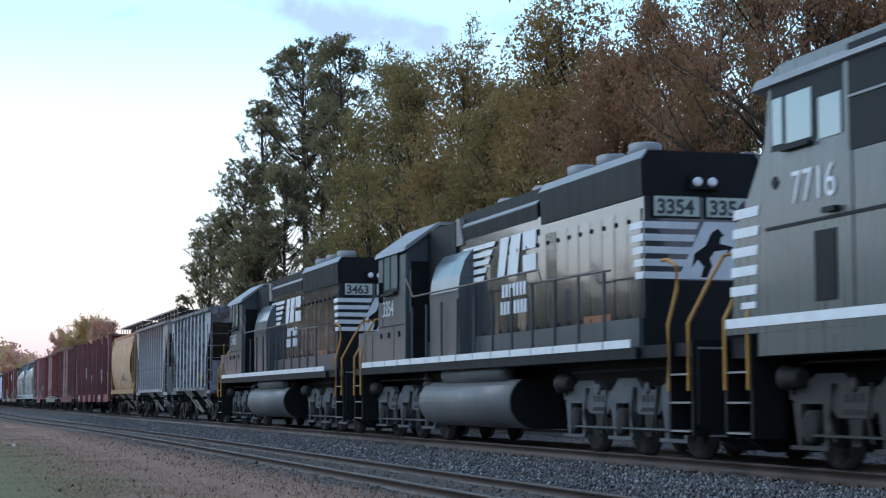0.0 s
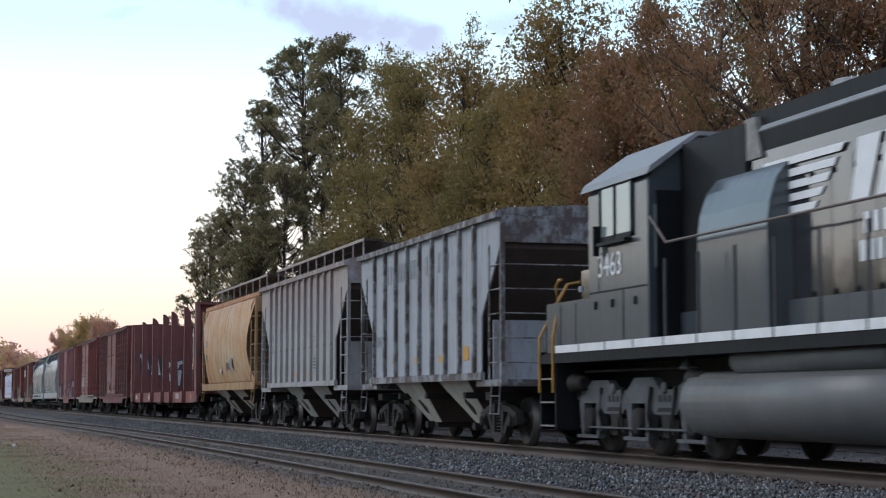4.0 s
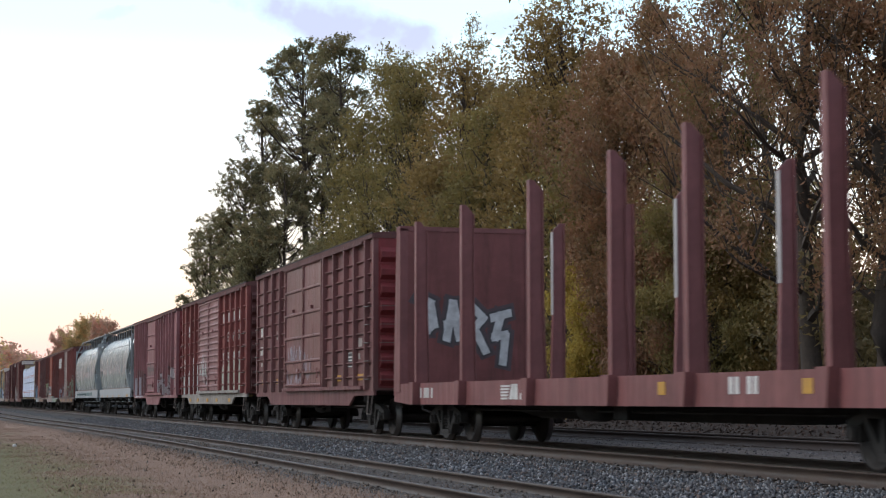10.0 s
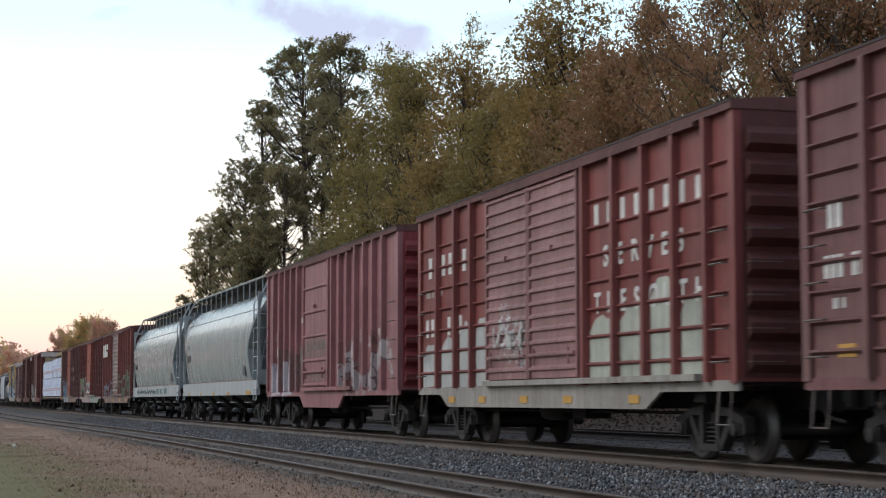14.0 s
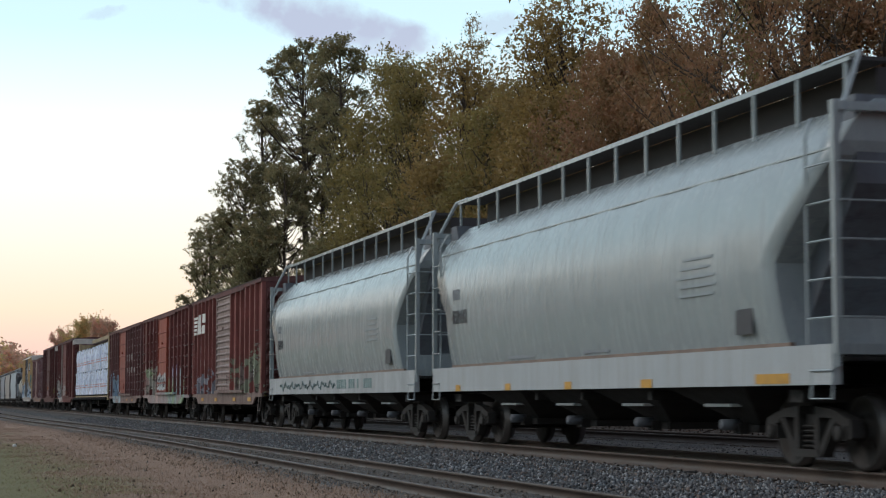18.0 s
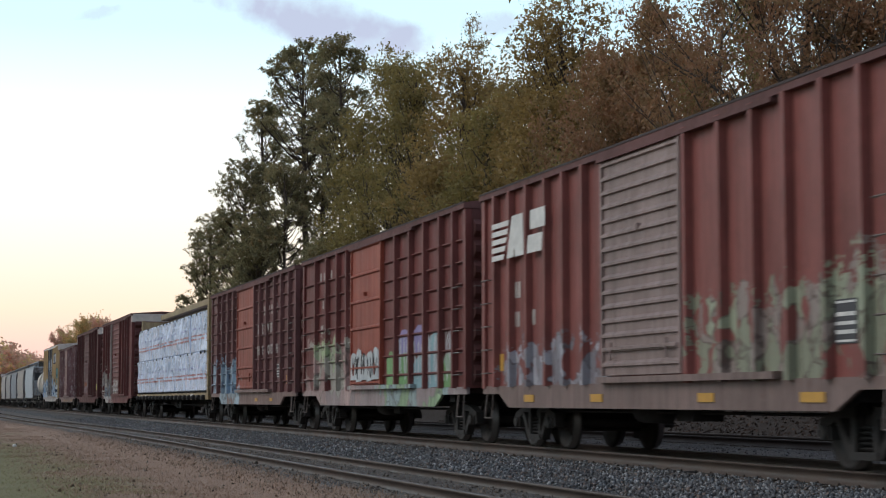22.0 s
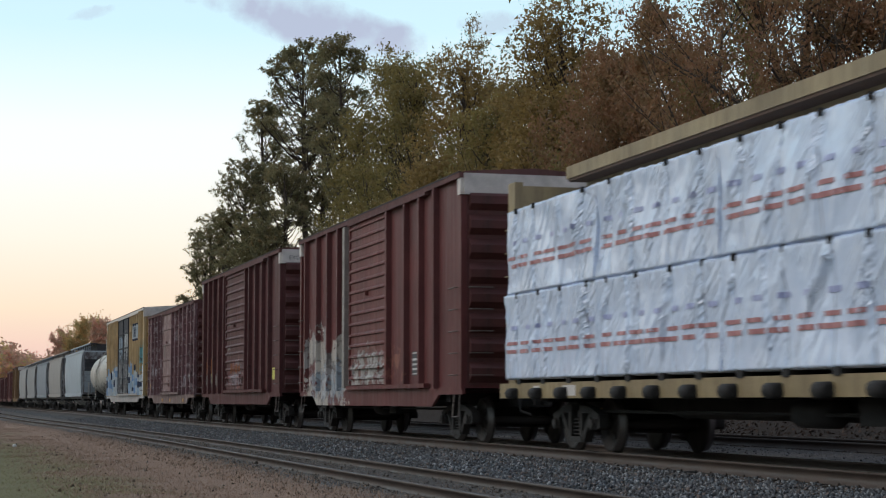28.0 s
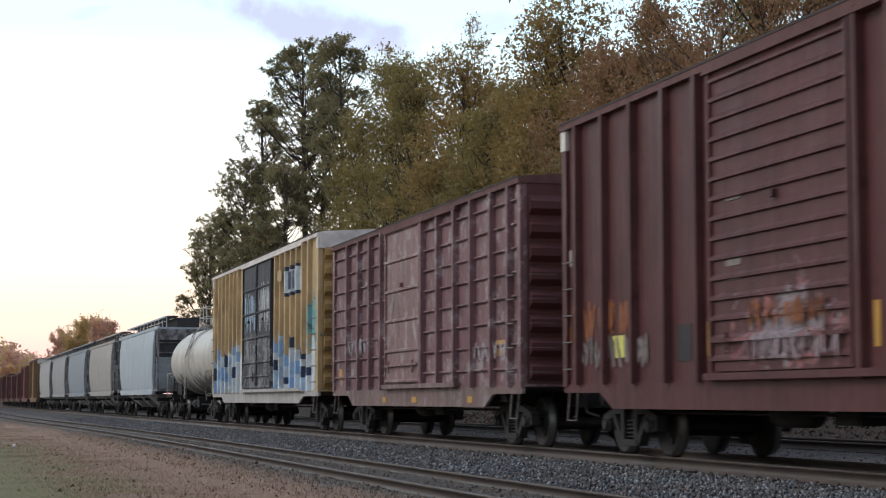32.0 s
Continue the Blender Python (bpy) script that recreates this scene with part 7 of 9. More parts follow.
# ---- bulkhead flat ----
def bulkhead_flat(mid=114.0, half=11.5):
    car = car_root("bulkhead_flatcar", mid, "empty red-brown bulkhead flatcar with tall side stakes", "flatcar")
    skin = paint("faded_red_flatcar_paint", (0.22, 0.085, 0.075), grime=0.3, rust=0.22)
    pale = paint("pale_stake_faces", (0.45, 0.43, 0.42), grime=0.3, rust=0.2)
    graf = paint("sprayed_bulkhead_paint", (0.20, 0.068, 0.058), grime=0.4, rust=0.2)
    part("deck", boxes((-1.42, 1.42, -half + 0.7, half - 0.7, 1.08, 1.16)), plain("worn_deck_timber", (0.09, 0.07, 0.055), 0.9, 0, 0.35, 2.0, 0.4), car)
    for s in (-1, 1):
        part("side_sill", prism(bmesh.new(), [(-half, 1.18), (half, 1.18), (half, 0.80), (half - 1.2, 0.74), (-half + 1.2, 0.74), (-half, 0.80)], s * 1.42, s * 1.50), skin, car)
    pocket = mesh_of("stake_pocket", prism(bmesh.new(), [(-0.16, 1.2), (0.16, 1.2), (0.1, 0.74), (-0.1, 0.74)], -0.16, 0.0), skin)
    near = (9.5, 6.16, 2.14, -1.62, -4.4, -8.33)
    far = (9.03, 5.15, 2.51, -1.47, -4.9, -8.3)
    bm = bmesh.new()
    prism(bm, [(-0.08, 1.0), (-0.08, 4.55), (0.0, 4.55), (0.14, 4.40), (0.14, 2.6), (0.19, 1.1), (0.19, 1.0)], -0.02, 0.02, "y")
    box(bm, -0.10, -0.08, -0.075, 0.075, 1.0, 4.55)
    prism(bm, [(0.14, 4.38), (0.16, 4.38), (0.16, 2.6), (0.21, 1.1), (0.19, 1.1), (0.14, 2.6)], -0.06, 0.06, "y")
    stake = mesh_of("stake", bm, skin)
    for y in near:
        shared("stake_pocket", pocket, car, pose(-1.49, y, 0))
        shared("stake", stake, car, pose(-1.46, y, 0))
    for y in far:
        o = shared("stake", stake, car, pose(1.46, y, 0, 0, 0, 180))
        # a paler strip on each far stake's inner face
        part("stake_face", boxes((0.161, 0.172, -0.07, 0.07, 2.62, 4.36)), pale, o, "pale strip on the stake's inner face")
    for e in (-1, 1):
        y = e * (half - 0.45)
        bm = boxes((-1.42, 1.42, min(y, y - e * 0.08), max(y, y - e * 0.08), 1.1, 4.5))
        b = part("bulkhead", bm, graf, car)
        bm = boxes((-1.52, 1.52, *sorted((y + e * 0.2, y - e * 0.1)), 4.5, 4.6))
        for s in (-1, 1):
            prism(bm, [(y - e * 0.1, 1.0), (y + e * 0.42, 1.0), (y + e * 0.40, 1.7), (y + e * 0.19, 4.55), (y - e * 0.1, 4.55)], s * 1.515, s * 1.34)
        for x in (-0.7, 0.0, 0.7):
            prism(bm, [(y, 1.1), (y + e * 0.3, 1.1), (y + e * 0.15, 4.5), (y, 4.5)], x - 0.06, x + 0.06)
        part("bulkhead_frame", bm, skin, b)
        bm = bmesh.new()
        for k in range(7):
            z = 1.4 + 0.42 * k
            tube(bm, [(-1.38, y + e * (0.40 - 0.065 * k * 0.42), z), (-0.7, y + e * (0.40 - 0.065 * k * 0.42), z)], 0.014, 5)
        part("ladder", bm, STEELROD, b)
        truck(car, e * (half - 2.6))
    # sprayed letters on the rear bulkhead's inner face: thick strokes over a black outline
    y = half - 0.45 - 0.085
    strokes = (((-0.2, 1.0, 0.3, 0.85), (0.05, 0.9, 0.1, 0.15), (0.3, 0.85, 0.45, 0.3), (0.1, 0.15, 0.45, 0.3)), ((0.0, 0.1, 0.3, 1.0), (0.3, 1.0, 0.55, 0.1), (0.0, 0.45, 0.5, 0.5)),
               ((0.05, 0.05, 0.1, 1.05), (0.1, 1.05, 0.6, 0.75), (0.6, 0.75, 0.2, 0.5), (0.2, 0.5, 0.7, -0.1)), ((0.05, 0.9, 0.75, 1.0), (0.4, 0.95, 0.1, 0.4), (0.1, 0.4, 0.6, 0.45), (0.6, 0.45, 0.45, -0.25)))
    for mat, wide, dy in ((plain("grey_spray_haze", (0.10, 0.075, 0.08), 0.8), 0.2, 0.0), (BLACK_PAINT, 0.14, -0.006), (plain("chalky_white_spray", (0.55, 0.58, 0.58), 0.7, 0, 0.3, 6.0), 0.092, -0.012)):
        bm = bmesh.new()
        q = 0
        for k, glyph in enumerate(strokes):
            for x0, z0, x1, z1 in glyph:
                ax, az, bx, bz = -0.98 + k * 0.52 + x0 * 0.5, 2.2 - k * 0.11 + z0 * 0.85, -0.98 + k * 0.52 + x1 * 0.5, 2.2 - k * 0.11 + z1 * 0.85
                d = Vector((bx - ax, bz - az)).normalized()
                nx, nz = -d.y * wide, d.x * wide
                ex, ez = d.x * wide * 0.7, d.y * wide * 0.7
                q += 1
                prism(bm, [(ax + nx - ex, az + nz - ez), (ax - nx - ex * 1.3, az - nz - ez * 1.3), (bx - nx * 0.8 + ex, bz - nz * 0.8 + ez), (bx + nx * 1.1 + ex * 1.2, bz + nz * 1.1 + ez * 1.2)], y + dy, y + dy - 0.004 - q * 0.0001, "y")
        part("sprayed_letters", bm, mat, car, "white sprayed letters outlined in black")
    slab_mark(car, WHITE_PAINT, 3.85, 0.84, 0.27, 1.55, -1.502)
    letters(car, WHITE_PAINT, words(9.3, 0.88, "# ### #", 0.2, 0.7) + words(-5.6, 0.9, "## ##", 0.22, 0.8), -1.503)
    for y in (-7.6, -9.9, -3.3):
        part("reflector", bars([(y - 0.25, y, 0.9, 1.08)], -1.504), YELLOW_TAPE, car, "yellow reflective patch")
    underframe(car, half, 0.95)
    part("center_sill", prism(bmesh.new(), [(-half + 1, 1.0), (half - 1, 1.0), (5, 0.5), (-5, 0.5)], -0.35, 0.35), UNDER, car)


bulkhead_flat()


# ---- centre-beam flat with wrapped lumber ----
WRAP_BASE = nodes_of("white_lumber_wrap")
wrap_m, n_, l_, b_ = WRAP_BASE
co_ = n_.new("ShaderNodeTexCoord").outputs["Object"]
f1, f2 = noise_node(n_, l_, co_, 1.6, 4), noise_node(n_, l_, co_, 14.0, 4)
l_.new(blend(n_, l_, span(n_, l_, f1, 0.3, 0.7), (0.60, 0.70, 0.88), (0.73, 0.80, 0.94)), b_.inputs["Base Color"])
b_.inputs["Roughness"].default_value = 0.13
b_.inputs["Specular IOR Level"].default_value = 0.75
# thin taut creases that run slantwise up the film, in patches
sep_ = n_.new("ShaderNodeSeparateXYZ")
l_.new(co_, sep_.inputs[0])
lines_ = []
for slant, fine_ in ((1.0, 5.5), (0.55, 9.0)):
    vec_ = n_.new("ShaderNodeCombineXYZ")
    l_.new(calc(n_, l_, "MULTIPLY", calc(n_, l_, "ADD", sep_.outputs["Y"], calc(n_, l_, "MULTIPLY", sep_.outputs["Z"], slant)), fine_), vec_.inputs[0])
    l_.new(calc(n_, l_, "MULTIPLY", calc(n_, l_, "SUBTRACT", sep_.outputs["Y"], sep_.outputs["Z"]), 0.35), vec_.inputs[1])
    wave_ = noise_node(n_, l_, vec_.outputs[0], 1.0, 2, 0.5)
    lines_.append(span(n_, l_, calc(n_, l_, "ABSOLUTE", calc(n_, l_, "SUBTRACT", wave_, 0.5)), 0.0, 0.075, 1.0, 0.0))
mask_ = span(n_, l_, noise_node(n_, l_, co_, 0.9, 3), 0.42, 0.62)
crease_ = calc(n_, l_, "MULTIPLY", calc(n_, l_, "ADD", lines_[0], calc(n_, l_, "MULTIPLY", lines_[1], 0.6)), mask_)
relief(n_, l_, b_, calc(n_, l_, "ADD", crease_, calc(n_, l_, "MULTIPLY", f2, 0.15)), 0.75, 0.03)
WRAP_SEAM = plain("grey_film_seam", (0.30, 0.34, 0.42), 0.3, 0, 0.2, 5.0, 0.05)
WRAP_RED = plain("red_wrap_print", (0.45, 0.20, 0.20), 0.4, 0, 0.2, 5.0, 0.1)
WRAP_BLUE = plain("blue_wrap_print", (0.36, 0.39, 0.60), 0.4, 0, 0.2, 5.0, 0.1)


def wrap_mesh(seed, length, height, depth, nu=150, nv=44):
    """A plastic-wrapped bundle: a box whose near face is pulled into slanting folds and pinched along the edges."""
    rng = random.Random(seed)
    off = rng.uniform(0, 50)
    straps = [0.5 + k * (length - 1.0) / 3 + rng.uniform(-0.15, 0.15) for k in range(4)]
    # long straight creases that fan out from the straps' upper ends and from the lower edge
    creases = []
    for w in straps:
        for k in range(5):
            creases.append((w + rng.uniform(-0.08, 0.08), height * rng.uniform(0.8, 1.0), rng.uniform(0.1, 0.9), -1.0, rng.uniform(0.5, 1.5), rng.uniform(0.015, 0.05), rng.uniform(0.03, 0.07)))
    for k in range(10):
        creases.append((rng.uniform(0, length), height * rng.uniform(0.0, 0.6), rng.uniform(-1.2, -0.2), 1.0, rng.uniform(0.3, 0.9), rng.uniform(0.012, 0.045), rng.uniform(0.03, 0.06)))
    seam = rng.uniform(0.25, 0.75) * length

    def ridge(x):
        return (1 - abs(x)) ** 3

    def fold(u, v):
        """Film pulled taut between the straps: soft bulges, long slanting creases, pinched edges."""
        a = 0.085 * noise.noise((u * 0.9 + off, v * 0.8, 1.0))
        mask = max(0.0, 0.3 + noise.noise((u * 0.8 + off, v * 1.1, 7.0)))
        a += 0.05 * mask * ridge(1.6 * noise.noise(((u + 0.55 * v) * 3.0 + off, (u - v) * 0.3, 4.0)))
        for cu, cv, du, dv, far, amp, wide in creases:
            t = ((u - cu) * du + (v - cv) * dv) / (du * du + dv * dv)
            run = t * math.hypot(du, dv)
            if 0 < run < far:
                d = abs((u - cu) * dv - (v - cv) * du) / math.hypot(du, dv)
                d /= wide * (0.4 + run / far)
                if d < 1:
                    a += amp * (1 - d) * min(1.0, 4 * (1 - run / far))
        near = min(abs(u - w) for w in straps)
        a += 0.03 * min(1.0, near / 0.06)
        a += 0.05 * max(0.0, 1 - abs(u - seam + 0.05 * math.sin(v * 3)) / 0.05)
        edge = min(v, height - v)
        a += 0.02 * abs(math.sin(u * 9 + off)) * max(0.0, 1 - edge / 0.25)
        return a
    bm = bmesh.new()
    g = [[bm.verts.new((-depth - fold(u * length / nu, v * height / nv), -length / 2 + u * length / nu, v * height / nv + (0.02 * math.sin(u * 2.3 + off) if v in (0, nv) else 0))) for u in range(nu + 1)] for v in range(nv + 1)]
    for a, b in zip(g, g[1:]):
        for k in range(nu):
            bm.faces.new((a[k], b[k], b[k + 1], a[k + 1])).smooth = True
    bt = [bm.verts.new((-0.12, v.co.y, v.co.z)) for v in g[-1]]
    bb = [bm.verts.new((-0.12, v.co.y, v.co.z)) for v in g[0]]
    for k in range(nu):
        bm.faces.new((g[-1][k], bt[k], bt[k + 1], g[-1][k + 1]))
        bm.faces.new((g[0][k], g[0][k + 1], bb[k + 1], bb[k]))
    for k in (0, nu):
        bm.faces.new([r[k] for r in g] + [bt[k], bb[k]])
    bm.faces.new(bt + bb[::-1])
    bmesh.ops.recalc_face_normals(bm, faces=bm.faces)
    marks = []
    for mat, z0, z1, dash in ((WRAP_RED, 0.40, 0.44, 0.42), (WRAP_RED, 0.30, 0.345, 0.46), (WRAP_BLUE, 0.58, 0.63, 0.24)):
        pm = bmesh.new()
        for k in range(int(length / 0.62)):
            u0 = 0.10 + k * 0.62 + rng.uniform(-0.04, 0.04)
            u1 = min(u0 + dash * rng.uniform(0.8, 1.25), length - 0.05)
            m = 8
            lo = [pm.verts.new((-depth - fold(u, z0 * height + i) - 0.012, -length / 2 + u, z0 * height + i)) for i in (0, (z1 - z0) * height) for u in [u0 + (u1 - u0) * j / m for j in range(m + 1)]]
            for j in range(m):
                pm.faces.new((lo[j], lo[j + m + 1], lo[j + m + 2], lo[j + 1]))
        ext = bmesh.ops.extrude_face_region(pm, geom=pm.faces[:])
        bmesh.ops.translate(pm, verts=[v for v in ext["geom"] if isinstance(v, bmesh.types.BMVert)], vec=(0.006, 0, 0))
        bmesh.ops.recalc_face_normals(pm, faces=pm.faces)
        marks.append(("print", "printed dashes", mat, pm))
    for w in straps:
        pm = bmesh.new()
        rows = [[pm.verts.new((-depth - fold(w, v) - out, -length / 2 + w + d, v)) for d, out in ((-0.011, 0.0), (-0.009, 0.008), (0.009, 0.008), (0.011, 0.0))] for v in (height * j / 24 for j in range(25))]
        for a, b in zip(rows, rows[1:]):
            for j in range(3):
                pm.faces.new((a[j], b[j], b[j + 1], a[j + 1]))
        marks.append(("film_seam", "grey strap pressed into the film", WRAP_SEAM, pm))
    return bm, marks, [w - length / 2 for w in straps]


def center_beam(mid=275.75, half=11.4):
    car = car_root("centerbeam_flatcar", mid, "yellow centre-beam flatcar loaded with wrapped lumber", "flatcar")
    skin = paint("dirty_tan_beam_paint", (0.31, 0.235, 0.125), grime=0.5, rust=0.2)
    part("top_beam", bevelled(boxes((-0.42, 0.42, -half + 0.3, half - 0.3, 4.75, 4.97)), 0.03), skin, car)
    # separate strip below the beam, coloured dark for the shade there
    part("beam_flange", boxes((-0.40, 0.40, -half + 0.35, half - 0.35, 4.70, 4.748)), plain("shade_brown_beam_underside", (0.085, 0.05, 0.032), 0.85, 0, 0.4, 3.0, 0.2), car, "underside of the beam, shade put into its brown colour")
    part("center_web", boxes((-0.04, 0.04, -half + 0.3, half - 0.3, 1.1, 4.70)), skin, car)
    for s in (-1, 1):
        part("side_sill", boxes((*sorted((s * 1.32, s * 1.44)), -half, half + 0.42, 0.86, 1.12)), skin, car)
    for y0, y1 in ((half - 1.75, half - 1.45), (half - 3.5, half - 2.9), (-half + 4.0, -half + 4.6)):
        part("placard", bars([(y0, y1, 0.90, 1.07)], -1.442), FADED_CREAM, car, "dirty white panel on the sill")
    part("deck", boxes((-1.32, 1.32, -half, half + 0.42, 0.98, 1.1)), UNDER, car)
    foot = mesh_of("deck_riser", boxes((-1.46, 1.46, -0.09, 0.09, 1.1, 1.2)), UNDER)
    winch = mesh_of("winch", lathe(bmesh.new(), [(-0.16, 0.06), (-0.14, 0.10), (0.14, 0.10), (0.16, 0.06)], 10, (0, 0, 0), "y"), UNDER)
    for k in range(18):
        y = -half + 0.7 + k * (2 * half - 1.4) / 17
        shared("deck_riser", foot, car, pose(0, y, 0))
        shared("winch", winch, car, pose(-1.49, y + 0.25, 0.94))
    for e in (-1, 1):
        # the film hangs over the edge of the rear bulkhead, which stands a little further out
        wide, end = (1.46, half) if e < 0 else (1.26, half + 0.40)
        b = part("bulkhead", bevelled(boxes((0.04 - wide, wide - 0.04, *sorted((e * end, e * (end - 0.28))), 1.0, 4.66), ), 0.02), skin, car)
        bm = boxes((-wide, 0.16 - wide, *sorted((e * (end + 0.06), e * (end - 0.32))), 1.0, 4.72), (wide - 0.16, wide, *sorted((e * (end + 0.06), e * (end - 0.32))), 1.0, 4.72))
        for z in (1.9, 2.8, 3.7):
            box(bm, 0.16 - wide, wide - 0.16, *sorted((e * (end + 0.05), e * end)), z - 0.06, z + 0.06)
        part("bulkhead_frame", bm, skin, b)
        bm = bmesh.new()
        rungs(bm, -wide, e * end - 0.25, e * end + 0.02, [1.35 + 0.42 * k for k in range(7)])
        part("ladder", bm, skin, b)
        truck(car, e * (half - 2.5))
    underframe(car, half, 0.95)
    part("center_sill", prism(bmesh.new(), [(-half + 1, 0.98), (half - 1, 0.98), (6, 0.55), (-6, 0.55)], -0.35, 0.35), UNDER, car)
    for tier, z, h in ((0, 1.2, 1.45), (1, 2.69, 1.45)):
        for s in (-1, 1):
            for k in range(5):
                length = (2 * half - 0.3) / 5 - 0.03
                y = -half + 0.35 + (k + 0.5) * (2 * half - 0.3) / 5
                t = tagged(new("lumber_bundle"), "lumber bundle in wrinkled white plastic with red and blue print", "lumber bundle", "wrapped lumber on the flatcar")
                bm, marks, straps = wrap_mesh(tier * 10 + k, length, h, 1.40, *(() if s < 0 else (40, 12)))
                part("wrap", bm, wrap_m, t)
                for what, words_on, mat, pm in marks:
                    piece = part(what, pm, mat, t, words_on)
                    if what == "print":
                        tagged(piece, kind="stuff")
                band = mesh_of("strap", boxes((-1.432, -0.2, -0.010, 0.010, h + 0.02, h + 0.034), (-1.47, -1.43, -0.035, 0.035, h - 0.06, h + 0.03)), UNDER)
                for yy in straps:
                    shared("strap", band, t, pose(0, yy, 0))
                LOADS.append((t, mid, y, z, s))


LOADS = []
center_beam()


# ---- tank car ----
def tank_car(mid=368.3, half=6.3):
    car = car_root("tank_car", mid, "dirty white tank car with dark spill stains", "tank car")
    skin = paint("grimy_white_tank_paint", (0.56, 0.53, 0.47), dirt=(0.13, 0.11, 0.10), grime=0.5, rust=0.08, fade=0.08, rough=0.4, tags=((-7.0, 7.0, 0.2, 1.72, (0.05, 0.045, 0.04), (0.07, 0.06, 0.055), 0.6), (-1.2, 0.6, 2.6, 4.0, (0.22, 0.19, 0.16), (0.3, 0.27, 0.23), 1.0)))
    prof = [(-half + 0.4 + a, r) for a, r in ((0.0, 0.3), (0.06, 0.75), (0.18, 1.1), (0.36, 1.3))] + [(y, 1.36) for y in (-4.6, -2.3, 0, 2.3, 4.6)] + [(half - 0.4 - a, r) for a, r in ((0.36, 1.3), (0.18, 1.1), (0.06, 0.75), (0.0, 0.3))]
    part("tank", lathe(bmesh.new(), prof, 32, (0, 0, 2.42), "y"), skin, car)
    part("jacket_band", lathe(bmesh.new(), [(-0.08, 1.37), (0.0, 1.385), (0.08, 1.37)], 32, (0, -0.2, 2.42), "y"), skin, car)
    bm = boxes((-0.75, 0.75, -0.9, 0.9, 3.78, 3.83))
    for x, y in ((-0.75, -0.9), (-0.75, 0.9), (0.75, -0.9), (0.75, 0.9), (-0.75, 0), (0.75, 0)):
        tube(bm, [(x, y, 3.6), (x, y, 4.55)], 0.022, 6)
    for z in (4.15, 4.55):
        tube(bm, [(-0.75, -0.9, z), (0.75, -0.9, z), (0.75, 0.9, z), (-0.75, 0.9, z), (-0.75, -0.9, z)], 0.02, 6)
    part("platform", bm, skin, car)
    part("manway", lathe(bmesh.new(), [(3.7, 0.42), (4.1, 0.42), (4.14, 0.36), (4.3, 0.3)], 18, (0, 0, 0), "z"), skin, car)
    bm = bmesh.new()
    for y in (-0.25, 0.25):
        tube(bm, [(-1.45, y, 0.9), (-1.42, y, 2.6), (-1.1, y, 3.5), (-0.75, y, 3.85)], 0.02, 6)
    for k in range(8):
        tube(bm, [(-1.44, -0.25, 1.1 + k * 0.25), (-1.44, 0.25, 1.1 + k * 0.25)], 0.013, 5)
    part("ladder", bm, skin, car)
    for e in (-1, 1):
        bm = boxes((-1.35, 1.35, *sorted((e * half, e * (half - 1.5))), 0.98, 1.08))
        prism(bm, [(e * (half - 0.7), 1.05), (e * (half - 2.1), 1.05), (e * (half - 1.9), 1.75), (e * (half - 0.9), 1.75)], -1.0, 1.0)
        part("saddle", bm, UNDER, car)
        bm = tube(bmesh.new(), [(-1.35, e * (half - 1.4), 1.05), (-1.35, e * (half - 1.4), 1.95), (-1.35, e * half, 1.95), (-1.35, e * half, 1.05)], 0.022, 6)
        tube(bm, [(-1.35, e * half, 1.95), (1.35, e * half, 1.95)], 0.022, 6)
        part("hand_rail", bm, skin, car)
        truck(car, e * (half - 1.35))
    underframe(car, half, 0.98)


tank_car()
# ---- locomotives ----


def gloss(name, col, rough, dirt, grime=0.3, coat=0.5, ior=1.5):
    """Locomotive enamel: dark, glossy where clean, dulled by brown dust."""
    m, n, l, b = nodes_of(name)
    co = n.new("ShaderNodeTexCoord").outputs["Object"]
    big, mid = noise_node(n, l, co, 0.7, 5, 0.65), noise_node(n, l, co, 5.0, 5, 0.7)
    streak = noise_node(n, l, stretch(n, l, co, 3.0, 6.0, 0.25), 1.5, 5, 0.7)
    c = blend(n, l, span(n, l, big, 0.3, 0.7), tuple(v * 0.8 for v in col), tuple(v * 1.2 for v in col))
    c = blend(n, l, span(n, l, streak, 0.4, 0.75, 0.05, grime), c, dirt)
    c = blend(n, l, span(n, l, mid, 0.55, 0.8, 0.0, grime * 0.6), c, dirt)
    l.new(c, b.inputs["Base Color"])
    l.new(span(n, l, streak, 0.3, 0.8, rough, rough + 0.22), b.inputs["Roughness"])
    b.inputs["Coat Weight"].default_value, b.inputs["Coat Roughness"].default_value, b.inputs["Coat IOR"].default_value = coat, rough * 0.4, ior
    relief(n, l, b, calc(n, l, "ADD", big, calc(n, l, "MULTIPLY", mid, 0.08)), 0.03, 0.2)
    return m


ENAMEL = gloss("dusty_black_enamel", (0.010, 0.014, 0.021), 0.12, (0.030, 0.033, 0.036), 0.22, 1.0, 1.78)
ENAMEL_DARK = gloss("matt_black_enamel", (0.010, 0.011, 0.013), 0.45, (0.028, 0.028, 0.028), 0.3, 0.05)
ENAMEL_DARK.node_tree.nodes["Principled BSDF"].inputs["Specular IOR Level"].default_value = 0.14
# black enamel made greyer for dust and for sky sheen put into the colour
CAB_GREY = gloss("sky_and_dust_greyed_black", (0.048, 0.062, 0.074), 0.26, (0.090, 0.105, 0.115), 0.35, 0.6, 1.6)
WIDE_GREY = gloss("dust_greyed_wide_cab", (0.075, 0.085, 0.083), 0.22, (0.12, 0.125, 0.118), 0.35)
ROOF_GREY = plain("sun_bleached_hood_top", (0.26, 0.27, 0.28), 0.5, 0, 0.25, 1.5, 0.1)
